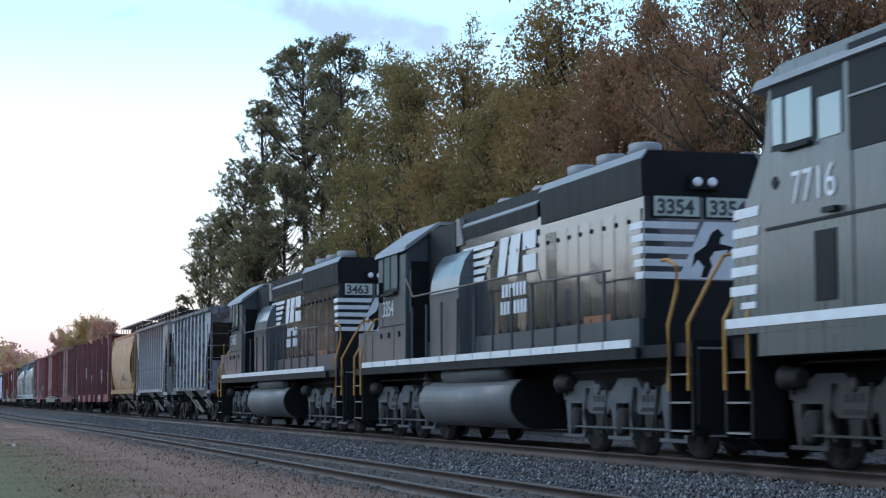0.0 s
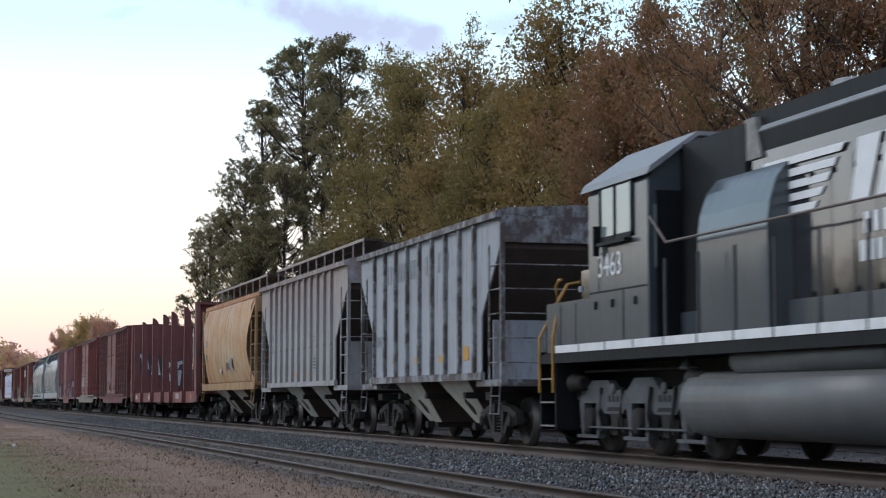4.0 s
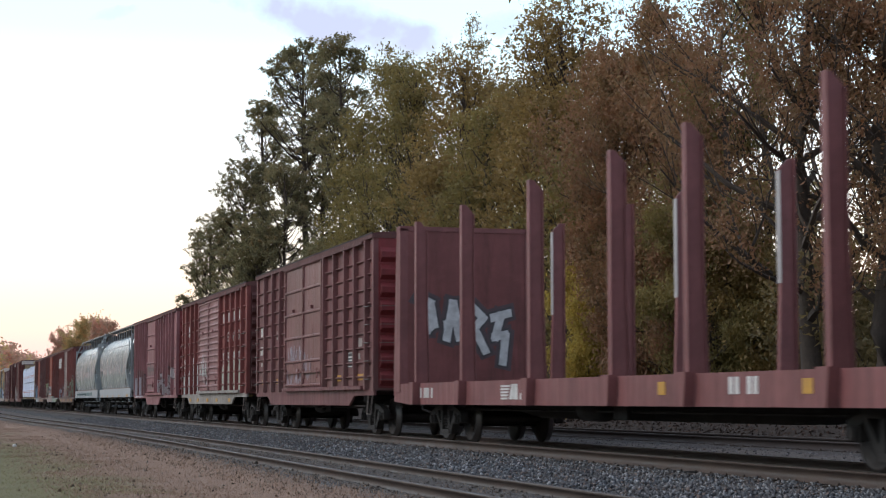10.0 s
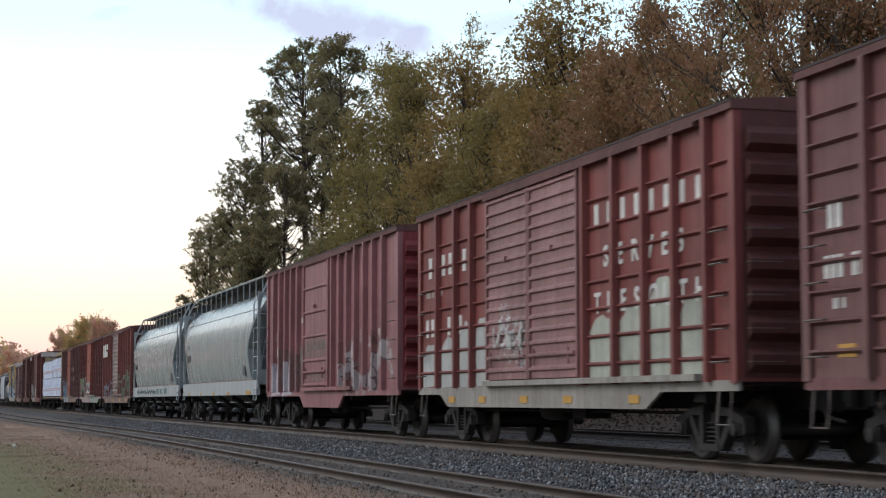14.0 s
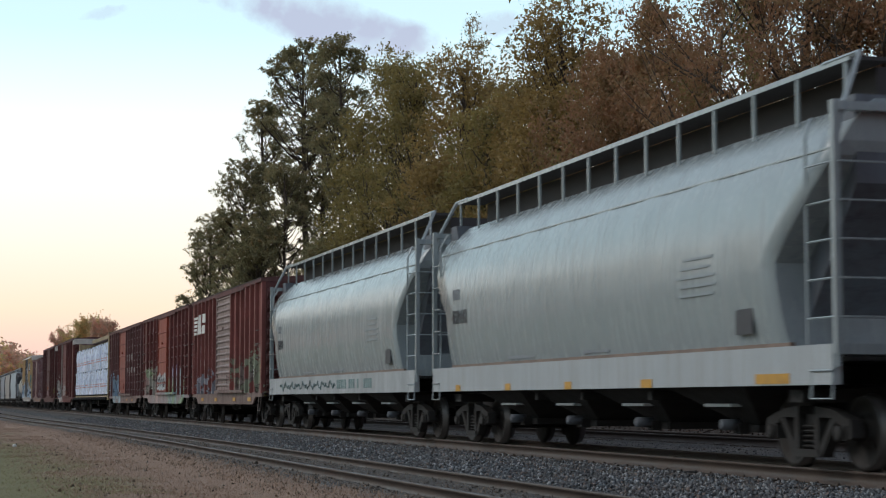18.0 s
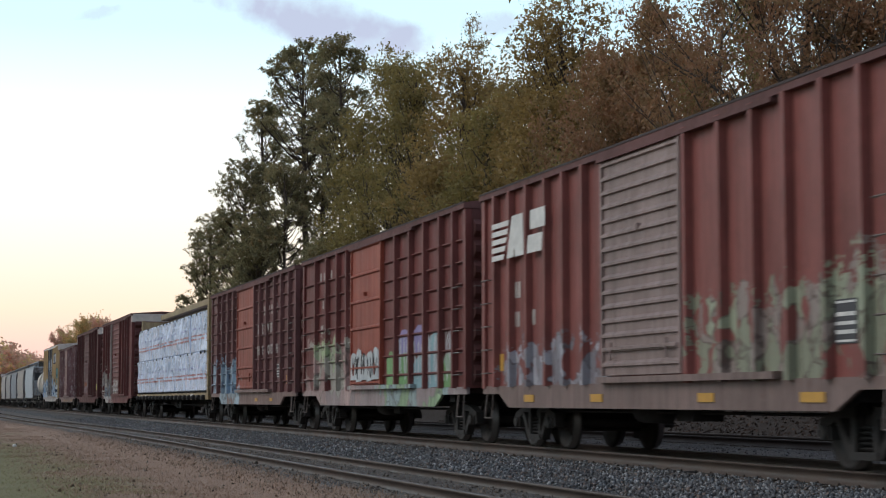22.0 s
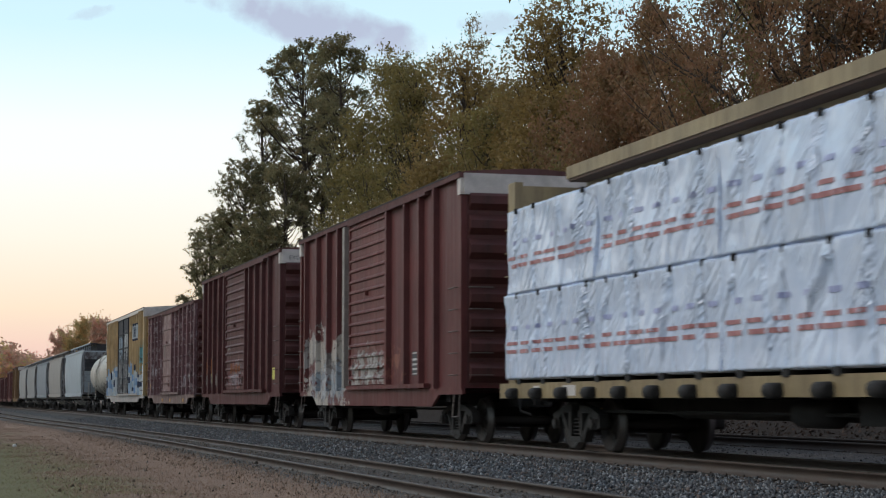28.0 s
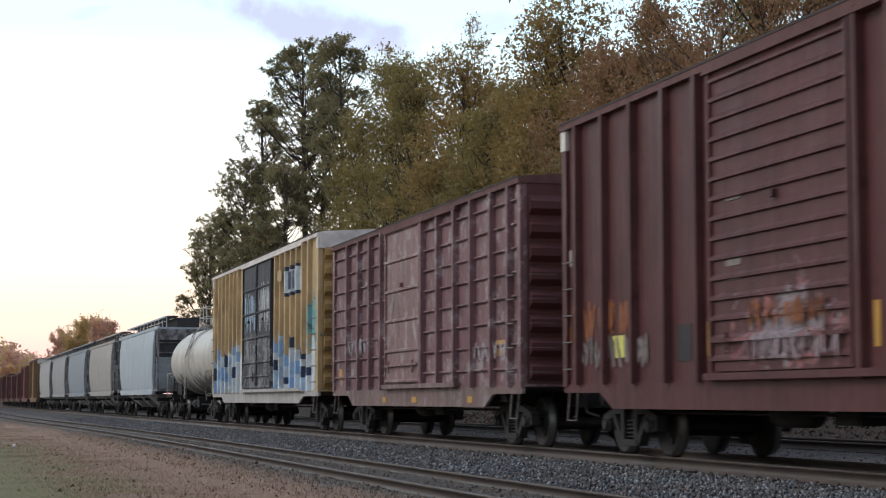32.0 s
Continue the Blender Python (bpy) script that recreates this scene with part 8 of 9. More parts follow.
TANK_GREY = gloss("dusty_fuel_tank", (0.105, 0.11, 0.115), 0.4, (0.17, 0.155, 0.14), 0.4, 0.1)
ENGINE_IRON = plain("dust_grey_engine_truck", (0.0897, 0.0952, 0.103), 0.75, 0.05, 0.5, 3.0, 0.3)
DULL_IRON = plain("brown_dusted_engine_truck", (0.040, 0.038, 0.034), 0.8, 0.05, 0.4, 3.0, 0.3)
LOCO_WHITE = plain("white_engine_paint", (0.72, 0.74, 0.76), 0.4, 0, 0.1, 3.0, 0.05)
HANDRAIL_YELLOW = plain("dull_yellow_handrail", (0.42, 0.22, 0.035), 0.5, 0, 0.25, 6.0, 0.05)
LENS = plain("headlight_glass", (0.75, 0.77, 0.8), 0.1, 0.3, 0.05, 10.0, 0.0)


def glass_material():
    m, n, l, b = nodes_of("cab_window_glass")
    b.inputs["Base Color"].default_value = (0.30, 0.36, 0.36, 1)
    b.inputs["Roughness"].default_value = 0.06
    b.inputs["Metallic"].default_value = 0.35
    b.inputs["Specular IOR Level"].default_value = 0.9
    return m


GLASS = glass_material()


def engine_truck(car, y, e, axles=(-2.02, 0.0, 2.02), iron=None):
    """A three-axle truck: a deep cast frame with drop legs and openings, brake cylinders, rods and journal boxes."""
    iron = iron or ENGINE_IRON
    t = part("truck", boxes((-0.8, 0.8, -2.2, 2.2, 0.55, 0.75), (-0.35, 0.35, -0.5, 0.5, 0.7, 1.05)), UNDER, car, at=pose(0, y, 0))
    for s in (-1, 1):
        x0, x1 = sorted((s * 1.0, s * 1.14))
        xo = s * 1.145
        bm = bmesh.new()
        prism(bm, [(-2.6, 0.98), (-2.25, 1.10), (-1.75, 1.10), (-1.35, 0.98), (-0.8, 0.98), (-0.55, 1.16), (0.15, 1.16), (0.45, 0.98), (1.0, 0.98), (1.25, 1.14), (1.9, 1.14), (2.25, 1.0), (2.6, 0.98), (2.6, 0.84), (2.35, 0.78), (1.65, 0.78), (1.4, 0.62), (0.62, 0.62), (0.38, 0.78), (-0.38, 0.78), (-0.62, 0.62), (-1.4, 0.62), (-1.65, 0.78), (-2.35, 0.78), (-2.6, 0.84)], x0, x1)
        for a in axles:
            for q in (-1, 1):
                prism(bm, [(a + q * 0.27, 0.80), (a + q * 0.50, 0.80), (a + q * 0.37, 0.26), (a + q * 0.28, 0.26)], x0, x1)
        f = part("truck_frame", bm, iron, t)
        for a in (-1.0, 1.0):
            for k in (-1, 0, 1):
                part("frame_opening", boxes((*sorted((xo, xo - s * 0.01)), a + k * 0.17 - 0.05, a + k * 0.17 + 0.05, 0.80, 0.90)), UNDER, f)
            part("frame_opening", prism(bmesh.new(), [(a - 0.3, 0.66), (a + 0.3, 0.66), (a + 0.22, 0.72), (a - 0.22, 0.72)], xo - s * 0.01, xo), UNDER, f)
        for a in axles:
            bm = lathe(bmesh.new(), [(s * 1.02, 0.2), (s * 1.18, 0.2), (s * 1.2, 0.15), (s * 1.215, 0.05)], 16, (0, a, ENGINE_R))
            part("journal_box", bm, UNDER, t)
            part("pedestal_tie", boxes((*sorted((s * 1.08, s * 1.19)), a - 0.48, a + 0.48, 0.235, 0.285)), iron, t)
        for a in (-2.35, 2.35):
            bm = lathe(bmesh.new(), [(a - 0.22, 0.07), (a - 0.2, 0.12), (a + 0.1, 0.13), (a + 0.14, 0.16), (a + 0.2, 0.16), (a + 0.22, 0.06)], 14, (s * 1.19, 0, 1.10), "y")
            part("brake_cylinder", bm, TRUCKIRON, t)
        for a in (-1.0, 1.0):
            part("brake_hanger", prism(bmesh.new(), [(a - 0.16, 0.62), (a + 0.16, 0.62), (a + 0.12, 0.30), (a - 0.12, 0.30)], s * 1.06, s * 1.13), UNDER, t)
            part("spring_cap", lathe(bmesh.new(), [(s * 1.13, 0.09), (s * 1.165, 0.085), (s * 1.17, 0.03)], 12, (0, a, 1.0)), iron, t)
        part("brake_pull_rod", boxes((*sorted((s * 1.17, s * 1.20)), -2.3, 2.3, 0.395, 0.425)), iron, t)
        for a in (-1.45, -0.55, 0.55, 1.45):
            part("brake_rod", tube(bmesh.new(), [(s * 1.17, a, 1.02), (s * 1.19, a + 0.06, 0.62), (s * 1.17, a * 0.96, 0.34)], 0.03, 6), TRUCKIRON, t)
        part("sand_pipe", tube(bmesh.new(), [(s * 1.15, -2.5, 0.9), (s * 1.15, -2.2, 1.28), (s * 1.15, 2.2, 1.28), (s * 1.15, 2.5, 0.9)], 0.02, 5), UNDER, t)
    for a in axles:
        turning(ENGINE_WHEELSET, t, a, ENGINE_R, ENGINE_WHEELS)
    return t


STEP_GREY = plain("worn_step_paint", (0.24, 0.23, 0.22), 0.6, 0, 0.4, 6.0, 0.1)


def steps(car, y, e):
    """Corner stairwell with its treads, pilot plate and yellow grab rails."""
    for s in (-1, 1):
        w = part("step_well", boxes((s * 1.05 - 0.02, s * 1.05 + 0.02, *sorted((y, y - e * 0.75)), 0.35, 1.62)), ENAMEL_DARK, car)
        for yy in (y, y - e * 0.75):
            part("stringer", boxes((*sorted((s * 1.5, s * 1.05)), yy - 0.03, yy + 0.03, 0.35, 1.62)), ENAMEL_DARK, w)
        for z in (0.4, 0.78, 1.16):
            part("step_tread", boxes((*sorted((s * 1.05, s * 1.5)), *sorted((y - e * 0.03, y - e * 0.72)), z, z + 0.03)), UNDER, w)
            part("step_edge", boxes((*sorted((s * 1.49, s * 1.515)), *sorted((y - e * 0.05, y - e * 0.7)), z, z + 0.025)), STEP_GREY, w, "worn grey step edge")
        rails = ((y - e * 0.05, [(1.53, 0.0, 0.95), (1.53, 0.0, 1.85), (1.22, 0.02, 2.42), (1.02, 0.04, 2.76), (0.80, 0.04, 2.80)]),
                 (y - e * 0.72, [(1.53, 0.0, 0.95), (1.53, 0.0, 1.85), (1.42, 0.06, 2.35), (1.44, 0.10, 2.66), (1.47, -0.12, 2.76), (1.49, -0.30, 2.76)]))
        for yy, run in rails:
            part("grab_rail", tube(bmesh.new(), [(s * x, yy + e * d, z) for x, d, z in run], 0.027, 6), HANDRAIL_YELLOW, car, "dull yellow grab rail")


def pilot(car, y, e):
    bm = bmesh.new()
    prism(bm, [(-1.45, 1.5), (1.45, 1.5), (1.45, 0.5), (0.9, 0.16), (-0.9, 0.16), (-1.45, 0.5)], min(y, y - e * 0.08), max(y, y - e * 0.08), "y")
    part("pilot", bm, ENAMEL_DARK, car)
    bm = bmesh.new()
    for x in (-0.95, -0.75, 0.75, 0.95):
        tube(bm, [(x, y, 1.0), (x, y + e * 0.18, 0.8), (x, y + e * 0.2, 0.45)], 0.03, 6)
    part("air_hoses", bm, UNDER, car)
    bm = tube(bmesh.new(), [(-0.8, y - e * 0.2, 2.80), (-0.35, y - e * 0.2, 2.80), (-0.35, y - e * 0.2, 1.6), (0.35, y - e * 0.2, 1.6), (0.35, y - e * 0.2, 2.80), (0.8, y - e * 0.2, 2.80)], 0.024, 6)
    part("end_rail", bm, ENAMEL_DARK, car)
    for z, x in ((0.34, 1.3), (1.5, 1.45)):
        part("pilot_edge", boxes((-x, x, *sorted((y, y + e * 0.02)), z, z + 0.03)), STEP_GREY, car, "worn grey edge")
    shared("coupler", COUPLER, car, pose(0, y + e * 0.25, 0, 0, 0, 0 if e > 0 else 180))


BOARD_WHITE = plain("greenish_white_board_glass", (0.50, 0.56, 0.50), 0.3, 0, 0.12, 5.0, 0.0)


def number_board(car, text, y, z, h, x0, x1, e):
    """A lit-style number board on the hood's end: white plate, dark rim, dark figures."""
    b = part("number_board", bevelled(boxes((x0, x1, *sorted((y, y + e * 0.03)), z, z + h)), 0.012), BOARD_WHITE, car)
    part("number_board_rim", boxes((x0 - 0.03, x1 + 0.03, *sorted((y, y + e * 0.02)), z - 0.03, z + h + 0.03)), ENAMEL_DARK, b)
    lettering(text, h * 0.74, BLACK_PAINT, b, pose(x0 + 0.04, y + e * 0.034, z + h * 0.13, 90, 0, 0) if e < 0 else pose(x1 - 0.06, y + e * 0.034, z + h * 0.2, 90, 0, 180), "number", bold=0.008)
    return b


def prancing_mark(car, y, e):
    """The end herald: white bands, a slanting field and a dark prancing shape, all plain."""
    for k in range(5):
        z = 2.65 + k * 0.19
        for s in (-1, 1):
            inner = 0.30 - 0.05 * k if s < 0 else 0.62
            part("end_band", prism(bmesh.new(), [(s * 0.96, z), (s * inner, z), (s * (inner - 0.04 if s < 0 else inner), z + 0.105), (s * 0.96, z + 0.105)], y, y + e * 0.006, "y"), LOCO_WHITE, car)
    part("end_field", prism(bmesh.new(), [(-0.42, 2.65), (0.62, 2.65), (0.62, 3.53), (0.02, 3.53)], y, y + e * 0.007, "y"), LOCO_WHITE, car, "white slanting field")
    rear = [(0.31, 3.43), (0.41, 3.33), (0.35, 3.29), (0.34, 3.20), (0.56, 3.15), (0.44, 3.02), (0.47, 3.11), (0.25, 3.08), (0.17, 2.97), (0.21, 2.86), (0.12, 2.68), (0.02, 2.68), (0.07, 2.84), (-0.03, 2.95), (-0.13, 2.82), (-0.08, 3.04), (0.10, 3.16), (0.20, 3.36)]
    bm = prism(bmesh.new(), [(x - 0.06, z) for x, z in rear], y, y + e * 0.011, "y")
    part("end_mark", bm, ENAMEL_DARK, car, "dark rearing shape")


def hood_stripes(car, y0, z, x):
    """Slanted white speed lines and two slab shapes, drawn plain, over two rows of lettering bars."""
    for k in range(5):
        zz = z + k * 0.155
        part("speed_line", prism(bmesh.new(), [(y0, zz), (y0, zz + 0.095), (y0 - 1.35 - 0.17 * k - 0.10, zz + 0.095), (y0 - 1.35 - 0.17 * k, zz)], x, x - 0.006), LOCO_WHITE, car)
    bm = bmesh.new()
    a, h = y0 - 2.35, 0.72
    prism(bm, [(a + 0.1, z), (a - 0.32, z), (a - 0.62, z + h), (a - 0.1, z + h)], x, x - 0.006)
    prism(bm, [(a - 0.5, z), (a - 1.1, z), (a - 1.3, z + h), (a - 0.75, z + h)], x, x - 0.006)
    prism(bm, [(a - 1.42, z), (a - 2.15, z), (a - 2.15, z + 0.3), (a - 1.42, z + 0.3)], x, x - 0.006)
    prism(bm, [(a - 1.42, z + 0.4), (a - 2.15, z + 0.4), (a - 2.15, z + h), (a - 1.42, z + h)], x, x - 0.006)
    part("side_mark", bm, LOCO_WHITE, car, "white slab shapes")
    letters(car, LOCO_WHITE, words(y0 - 2.55, z - 0.40, "#######", 0.24, 0.86) + words(y0 - 2.45, z - 0.72, "########", 0.24, 0.82), x - 0.003)


def six_axle_hood(mid, number):
    """A hood-unit road engine running long hood first: low nose and cab at the rear, radiators at the front."""
    car = car_root("diesel_locomotive", mid, "dusty black diesel locomotive with white stripes and tall radiator hood", "locomotive")
    H = 10.0
    part("frame", boxes((-1.45, 1.45, -H + 0.1, H - 0.1, 1.42, 1.60), (-0.6, 0.6, -H + 0.1, H - 0.1, 0.95, 1.42)), ENAMEL_DARK, car)
    for s in (-1, 1):
        part("walkway_edge", boxes((*sorted((s * 1.45, s * 1.53)), -7.95, H - 0.15, 1.42, 1.57)), ENAMEL_DARK, car)
        plate = mesh_of("sill_stripe", boxes((-0.008, 0.008, 0.0, 1.06, 1.58, 1.70)), LOCO_WHITE)
        for k in range(15):
            shared("sill_stripe", plate, car, pose(s * 1.534, -7.75 + k * 1.12, 0))
        part("toe_board", boxes((*sorted((s * 0.96, s * 1.04)), -6.88, 5.08, 1.6, 2.06)), CAB_GREY, car)
    # long hood
    part("hood", bevelled(boxes((-0.95, 0.95, -6.9, 5.1, 1.6, 4.05)), 0.03), ENAMEL, car)
    part("hood_top", bevelled(boxes((-0.90, 0.90, -6.89, 3.0, 4.0, 4.58)), 0.08, 2), ENAMEL_DARK, car)
    part("radiator_housing", prism(bmesh.new(), [(-0.98, 3.90), (-1.0, 4.46), (-0.90, 4.60), (0.90, 4.60), (1.0, 4.46), (0.98, 3.90)], -6.905, -2.25, "y"), ENAMEL_DARK, car)
    for s in (-1, 1):
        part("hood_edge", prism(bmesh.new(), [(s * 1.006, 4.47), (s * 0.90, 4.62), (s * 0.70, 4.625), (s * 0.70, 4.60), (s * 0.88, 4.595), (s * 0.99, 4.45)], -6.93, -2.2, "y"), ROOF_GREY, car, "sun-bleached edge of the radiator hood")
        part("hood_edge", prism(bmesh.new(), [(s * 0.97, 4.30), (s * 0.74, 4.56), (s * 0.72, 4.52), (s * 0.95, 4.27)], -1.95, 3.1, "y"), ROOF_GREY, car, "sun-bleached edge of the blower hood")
        part("blower_housing", prism(bmesh.new(), [(s * 0.94, 3.85), (s * 0.965, 4.28), (s * 0.74, 4.54), (s * 0.6, 4.54), (s * 0.6, 3.85)], -2.0, 3.1, "y"), ENAMEL_DARK, car)
    for y in (-6.0, -4.6, -3.2):
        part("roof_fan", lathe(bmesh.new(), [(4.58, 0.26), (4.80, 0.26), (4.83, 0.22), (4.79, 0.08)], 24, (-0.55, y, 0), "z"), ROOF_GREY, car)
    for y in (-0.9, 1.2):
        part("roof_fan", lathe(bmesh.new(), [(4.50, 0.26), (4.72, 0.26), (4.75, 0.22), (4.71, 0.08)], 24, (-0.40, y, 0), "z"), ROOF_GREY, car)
    part("brake_inlet", prism(bmesh.new(), [(2.55, 3.95), (3.05, 3.95), (3.05, 4.50), (2.75, 4.50)], -0.99, -0.6), STEP_GREY, car, "pale end of the blower housing")
    part("exhaust_stack", bevelled(boxes((-0.25, 0.25, -2.2, -1.7, 4.5, 4.8)), 0.02), ENAMEL_DARK, car)
    # hood doors with latches and hinges
    dm = mesh_of("hood_door", bevelled(boxes((-0.02, 0.0, -0.26, 0.26, 1.72, 3.72)), 0.008), ENAMEL)
    lm = mesh_of("door_latch", boxes((-0.03, 0.0, -0.014, 0.014, -0.035, 0.035)), UNDER)
    for k in range(15):
        y = -6.55 + k * 0.54
        for s in (-1, 1):
            d = shared("hood_door", dm, car, pose(s * 0.952, y, 0, 0, 0, (0 if s < 0 else 180) + 0.9 * math.sin(k * 2.3 + 0.7)))
            for z in (2.1, 3.55):
                shared("door_latch", lm, d, pose(-0.02, 0.2, z))
    # equipment rack and curved air duct behind the cab
    part("inertial_filter", boxes((-1.0, 1.0, 3.0, 5.1, 1.6, 4.45)), ENAMEL_DARK, car)
    bm = bmesh.new()
    prism(bm, [(-1.28, 1.62), (-1.3, 3.0), (-1.26, 3.3), (-1.16, 3.6), (-1.0, 3.8), (-0.8, 3.88), (-0.7, 3.88), (-0.7, 1.62)], 1.8, 3.9, "y")
    part("air_duct", bm, CAB_GREY, car, "grey rounded dust bin")
    # cab
    bm = bmesh.new()
    prism(bm, [(-1.5, 1.6), (-1.5, 3.95), (-1.42, 4.12), (-0.75, 4.62), (0.75, 4.62), (1.42, 4.12), (1.5, 3.95), (1.5, 1.6)], 5.15, 7.55, "y")
    cab = part("cab", bevelled(bm, 0.02), CAB_GREY, car)
    bm = bmesh.new()
    prism(bm, [(-1.55, 4.02), (-1.5, 4.14), (-0.77, 4.66), (0.77, 4.66), (1.5, 4.14), (1.55, 4.02), (1.45, 4.08), (0.75, 4.6), (-0.75, 4.6), (-1.45, 4.08)], 5.05, 7.75, "y")
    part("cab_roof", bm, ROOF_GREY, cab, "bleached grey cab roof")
    for s in (-1, 1):
        for y0, y1 in ((5.75, 6.35), (6.42, 6.95)):
            part("side_window", boxes((*sorted((s * 1.49, s * 1.515)), y0, y1, 3.27, 4.0)), GLASS, cab)
        part("window_frame", boxes((*sorted((s * 1.5, s * 1.53)), 5.68, 7.02, 3.2, 3.27), (*sorted((s * 1.5, s * 1.53)), 5.68, 7.02, 4.0, 4.06), (*sorted((s * 1.5, s * 1.53)), 5.68, 5.75, 3.2, 4.05), (*sorted((s * 1.5, s * 1.53)), 6.35, 6.42, 3.2, 4.05), (*sorted((s * 1.5, s * 1.53)), 6.95, 7.02, 3.2, 4.05)), ENAMEL_DARK, cab)
        part("arm_rest", boxes((*sorted((s * 1.5, s * 1.62)), 5.75, 6.9, 3.13, 3.18)), ENAMEL_DARK, cab)
        part("rear_window", boxes((*sorted((s * 0.98, s * 1.4)), 5.12, 5.155, 2.7, 3.6)), GLASS, cab)
    for s in (-1, 1):
        part("panel_seam", boxes((*sorted((s * 1.498, s * 1.506)), 5.2, 7.5, 2.44, 2.47)), ENAMEL_DARK, cab)
        part("panel_seam", boxes((*sorted((s * 1.498, s * 1.506)), 6.1, 6.12, 1.62, 2.44)), ENAMEL_DARK, cab)
        part("panel_seam", boxes((*sorted((s * 1.498, s * 1.506)), 7.1, 7.12, 2.47, 3.1)), ENAMEL_DARK, cab)
        for y in (5.6, 6.5, 7.2):
            part("latch", boxes((*sorted((s * 1.5, s * 1.53)), y, y + 0.05, 2.2, 2.32)), ENAMEL_DARK, cab)
        part("mirror", boxes((*sorted((s * 1.53, s * 1.62)), 7.0, 7.04, 3.0, 3.45)), ENAMEL_DARK, cab)
    lettering(number, 0.36, LOCO_WHITE, cab, pose(-1.51, 7.12, 2.68, 90, 0, -90), "road_number")
    part("cab_door", boxes((-1.38, -0.98, 5.1, 5.14, 1.65, 3.8)), ENAMEL_DARK, cab)
    # low nose
    part("short_hood", bevelled(boxes((-0.95, 0.95, 7.5, 9.35, 1.6, 2.95)), 0.08, 2), ENAMEL, car)
    for s in (-1, 1):
        locker = part("front_plate", bevelled(boxes((*sorted((s * 1.47, s * 0.96)), 7.6, 9.6, 1.6, 2.4)), 0.015), CAB_GREY, car)
        for y in (8.2, 8.9):
            part("locker_seam", boxes((*sorted((s * 1.468, s * 1.476)), y, y + 0.02, 1.65, 2.36)), ENAMEL_DARK, locker)
    part("nose_bands", boxes((-0.99, 0.99, 9.33, 9.37, 2.1, 2.2), (-0.99, 0.99, 9.33, 9.37, 2.35, 2.45), (-0.99, 0.99, 9.33, 9.37, 2.6, 2.7)), LOCO_WHITE, car)
    # hood end
    # added matt plate that keeps sky reflections off the lower hood end
    part("end_door", bevelled(boxes((-0.94, 0.94, -6.922, -6.90, 1.62, 2.63)), 0.006), ENAMEL_DARK, car)
    prancing_mark(car, -6.91, -1)
    for k in range(5):
        part("corner_band", bars([(-6.91, -6.6 + 0.05 * k, 2.65 + k * 0.19, 2.755 + k * 0.19)], -0.975, 0.004), LOCO_WHITE, car)
    number_board(car, number, -6.91, 3.60, 0.30, -0.80, -0.06, -1)
    number_board(car, number, -6.91, 3.60, 0.30, 0.06, 0.80, -1)
    hl = part("headlight", bevelled(boxes((-0.24, 0.24, -7.02, -6.89, 4.01, 4.23)), 0.04, 2), ENAMEL_DARK, car)
    for x in (-0.12, 0.12):
        part("lamp_lens", lathe(bmesh.new(), [(-7.04, 0.04), (-7.035, 0.075), (-7.0, 0.08)], 16, (x, 0, 4.12), "y"), LENS, hl)
    hood_stripes(car, 2.5, 3.13, -0.985)
    # handrails
    for s in (-1, 1):
        bm = tube(bmesh.new(), [(s * 1.5, -6.9, 2.76), (s * 1.5, -3.75, 2.79), (s * 1.5, -3.6, 3.0)] + [(s * 1.5, -2 + k * 1.6, 3.0) for k in range(4)] + [(s * 1.5, 4.5, 3.0), (s * 1.5, 5.1, 3.42)], 0.02, 6)
        part("hand_rail", bm, ENAMEL_DARK if s > 0 else STEELROD, car)
        pm = mesh_of("rail_post", tube(bmesh.new(), [(0, 0, 1.5), (0, 0, 2.78)], 0.026, 6), BLACK_PAINT)
        for k in range(11):
            shared("rail_post", pm, car, pose(s * 1.5, -6.65 + k * 1.12, 0))
    for e in (-1, 1):
        pilot(car, e * (H - 0.05), e)
        steps(car, e * (H - 0.15), e)
        engine_truck(car, e * 6.45, e)
    # fuel tank and air reservoirs
    side = [(0.95 + 0.5 * math.cos(a), 0.80 + 0.48 * math.sin(a)) for a in [-1.57 + k * 0.224 for k in range(12)]] + [(1.2, 1.2)]
    prof = [(-x, z) for x, z in side[::-1]] + side
    bm = prism(bmesh.new(), prof, -1.85, 4.2, "y")
    for f in bm.faces:
        f.smooth = len(f.verts) == 4 and f.calc_center_median().z < 1.1
    tk = part("fuel_tank", bm, TANK_GREY, car)
    part("tank_end", prism(bmesh.new(), [(x * 0.99, z * 0.995 + 0.004) for x, z in prof], -1.90, -1.84, "y"), ENAMEL_DARK, tk)
    for s in (-1, 1):
        part("air_reservoir", lathe(bmesh.new(), [(-1.95, 0.05), (-1.9, 0.17), (1.9, 0.17), (1.95, 0.05)], 18, (s * 1.22, 0.85, 1.33), "y"), TANK_GREY, car)
    part("bell", lathe(bmesh.new(), [(1.25, 0.14), (1.3, 0.11), (1.42, 0.06)], 14, (-1.1, 4.7, 0), "z"), TANK_GREY, car)
    part("warning_plate", bars([(-5.6, -4.4, 2.06, 2.18)], -0.985), plain("faded_orange_plate", (0.24, 0.10, 0.035), 0.6), car)
    return car


six_axle_hood(31.75, "3354")
six_axle_hood(52.73, "3463")


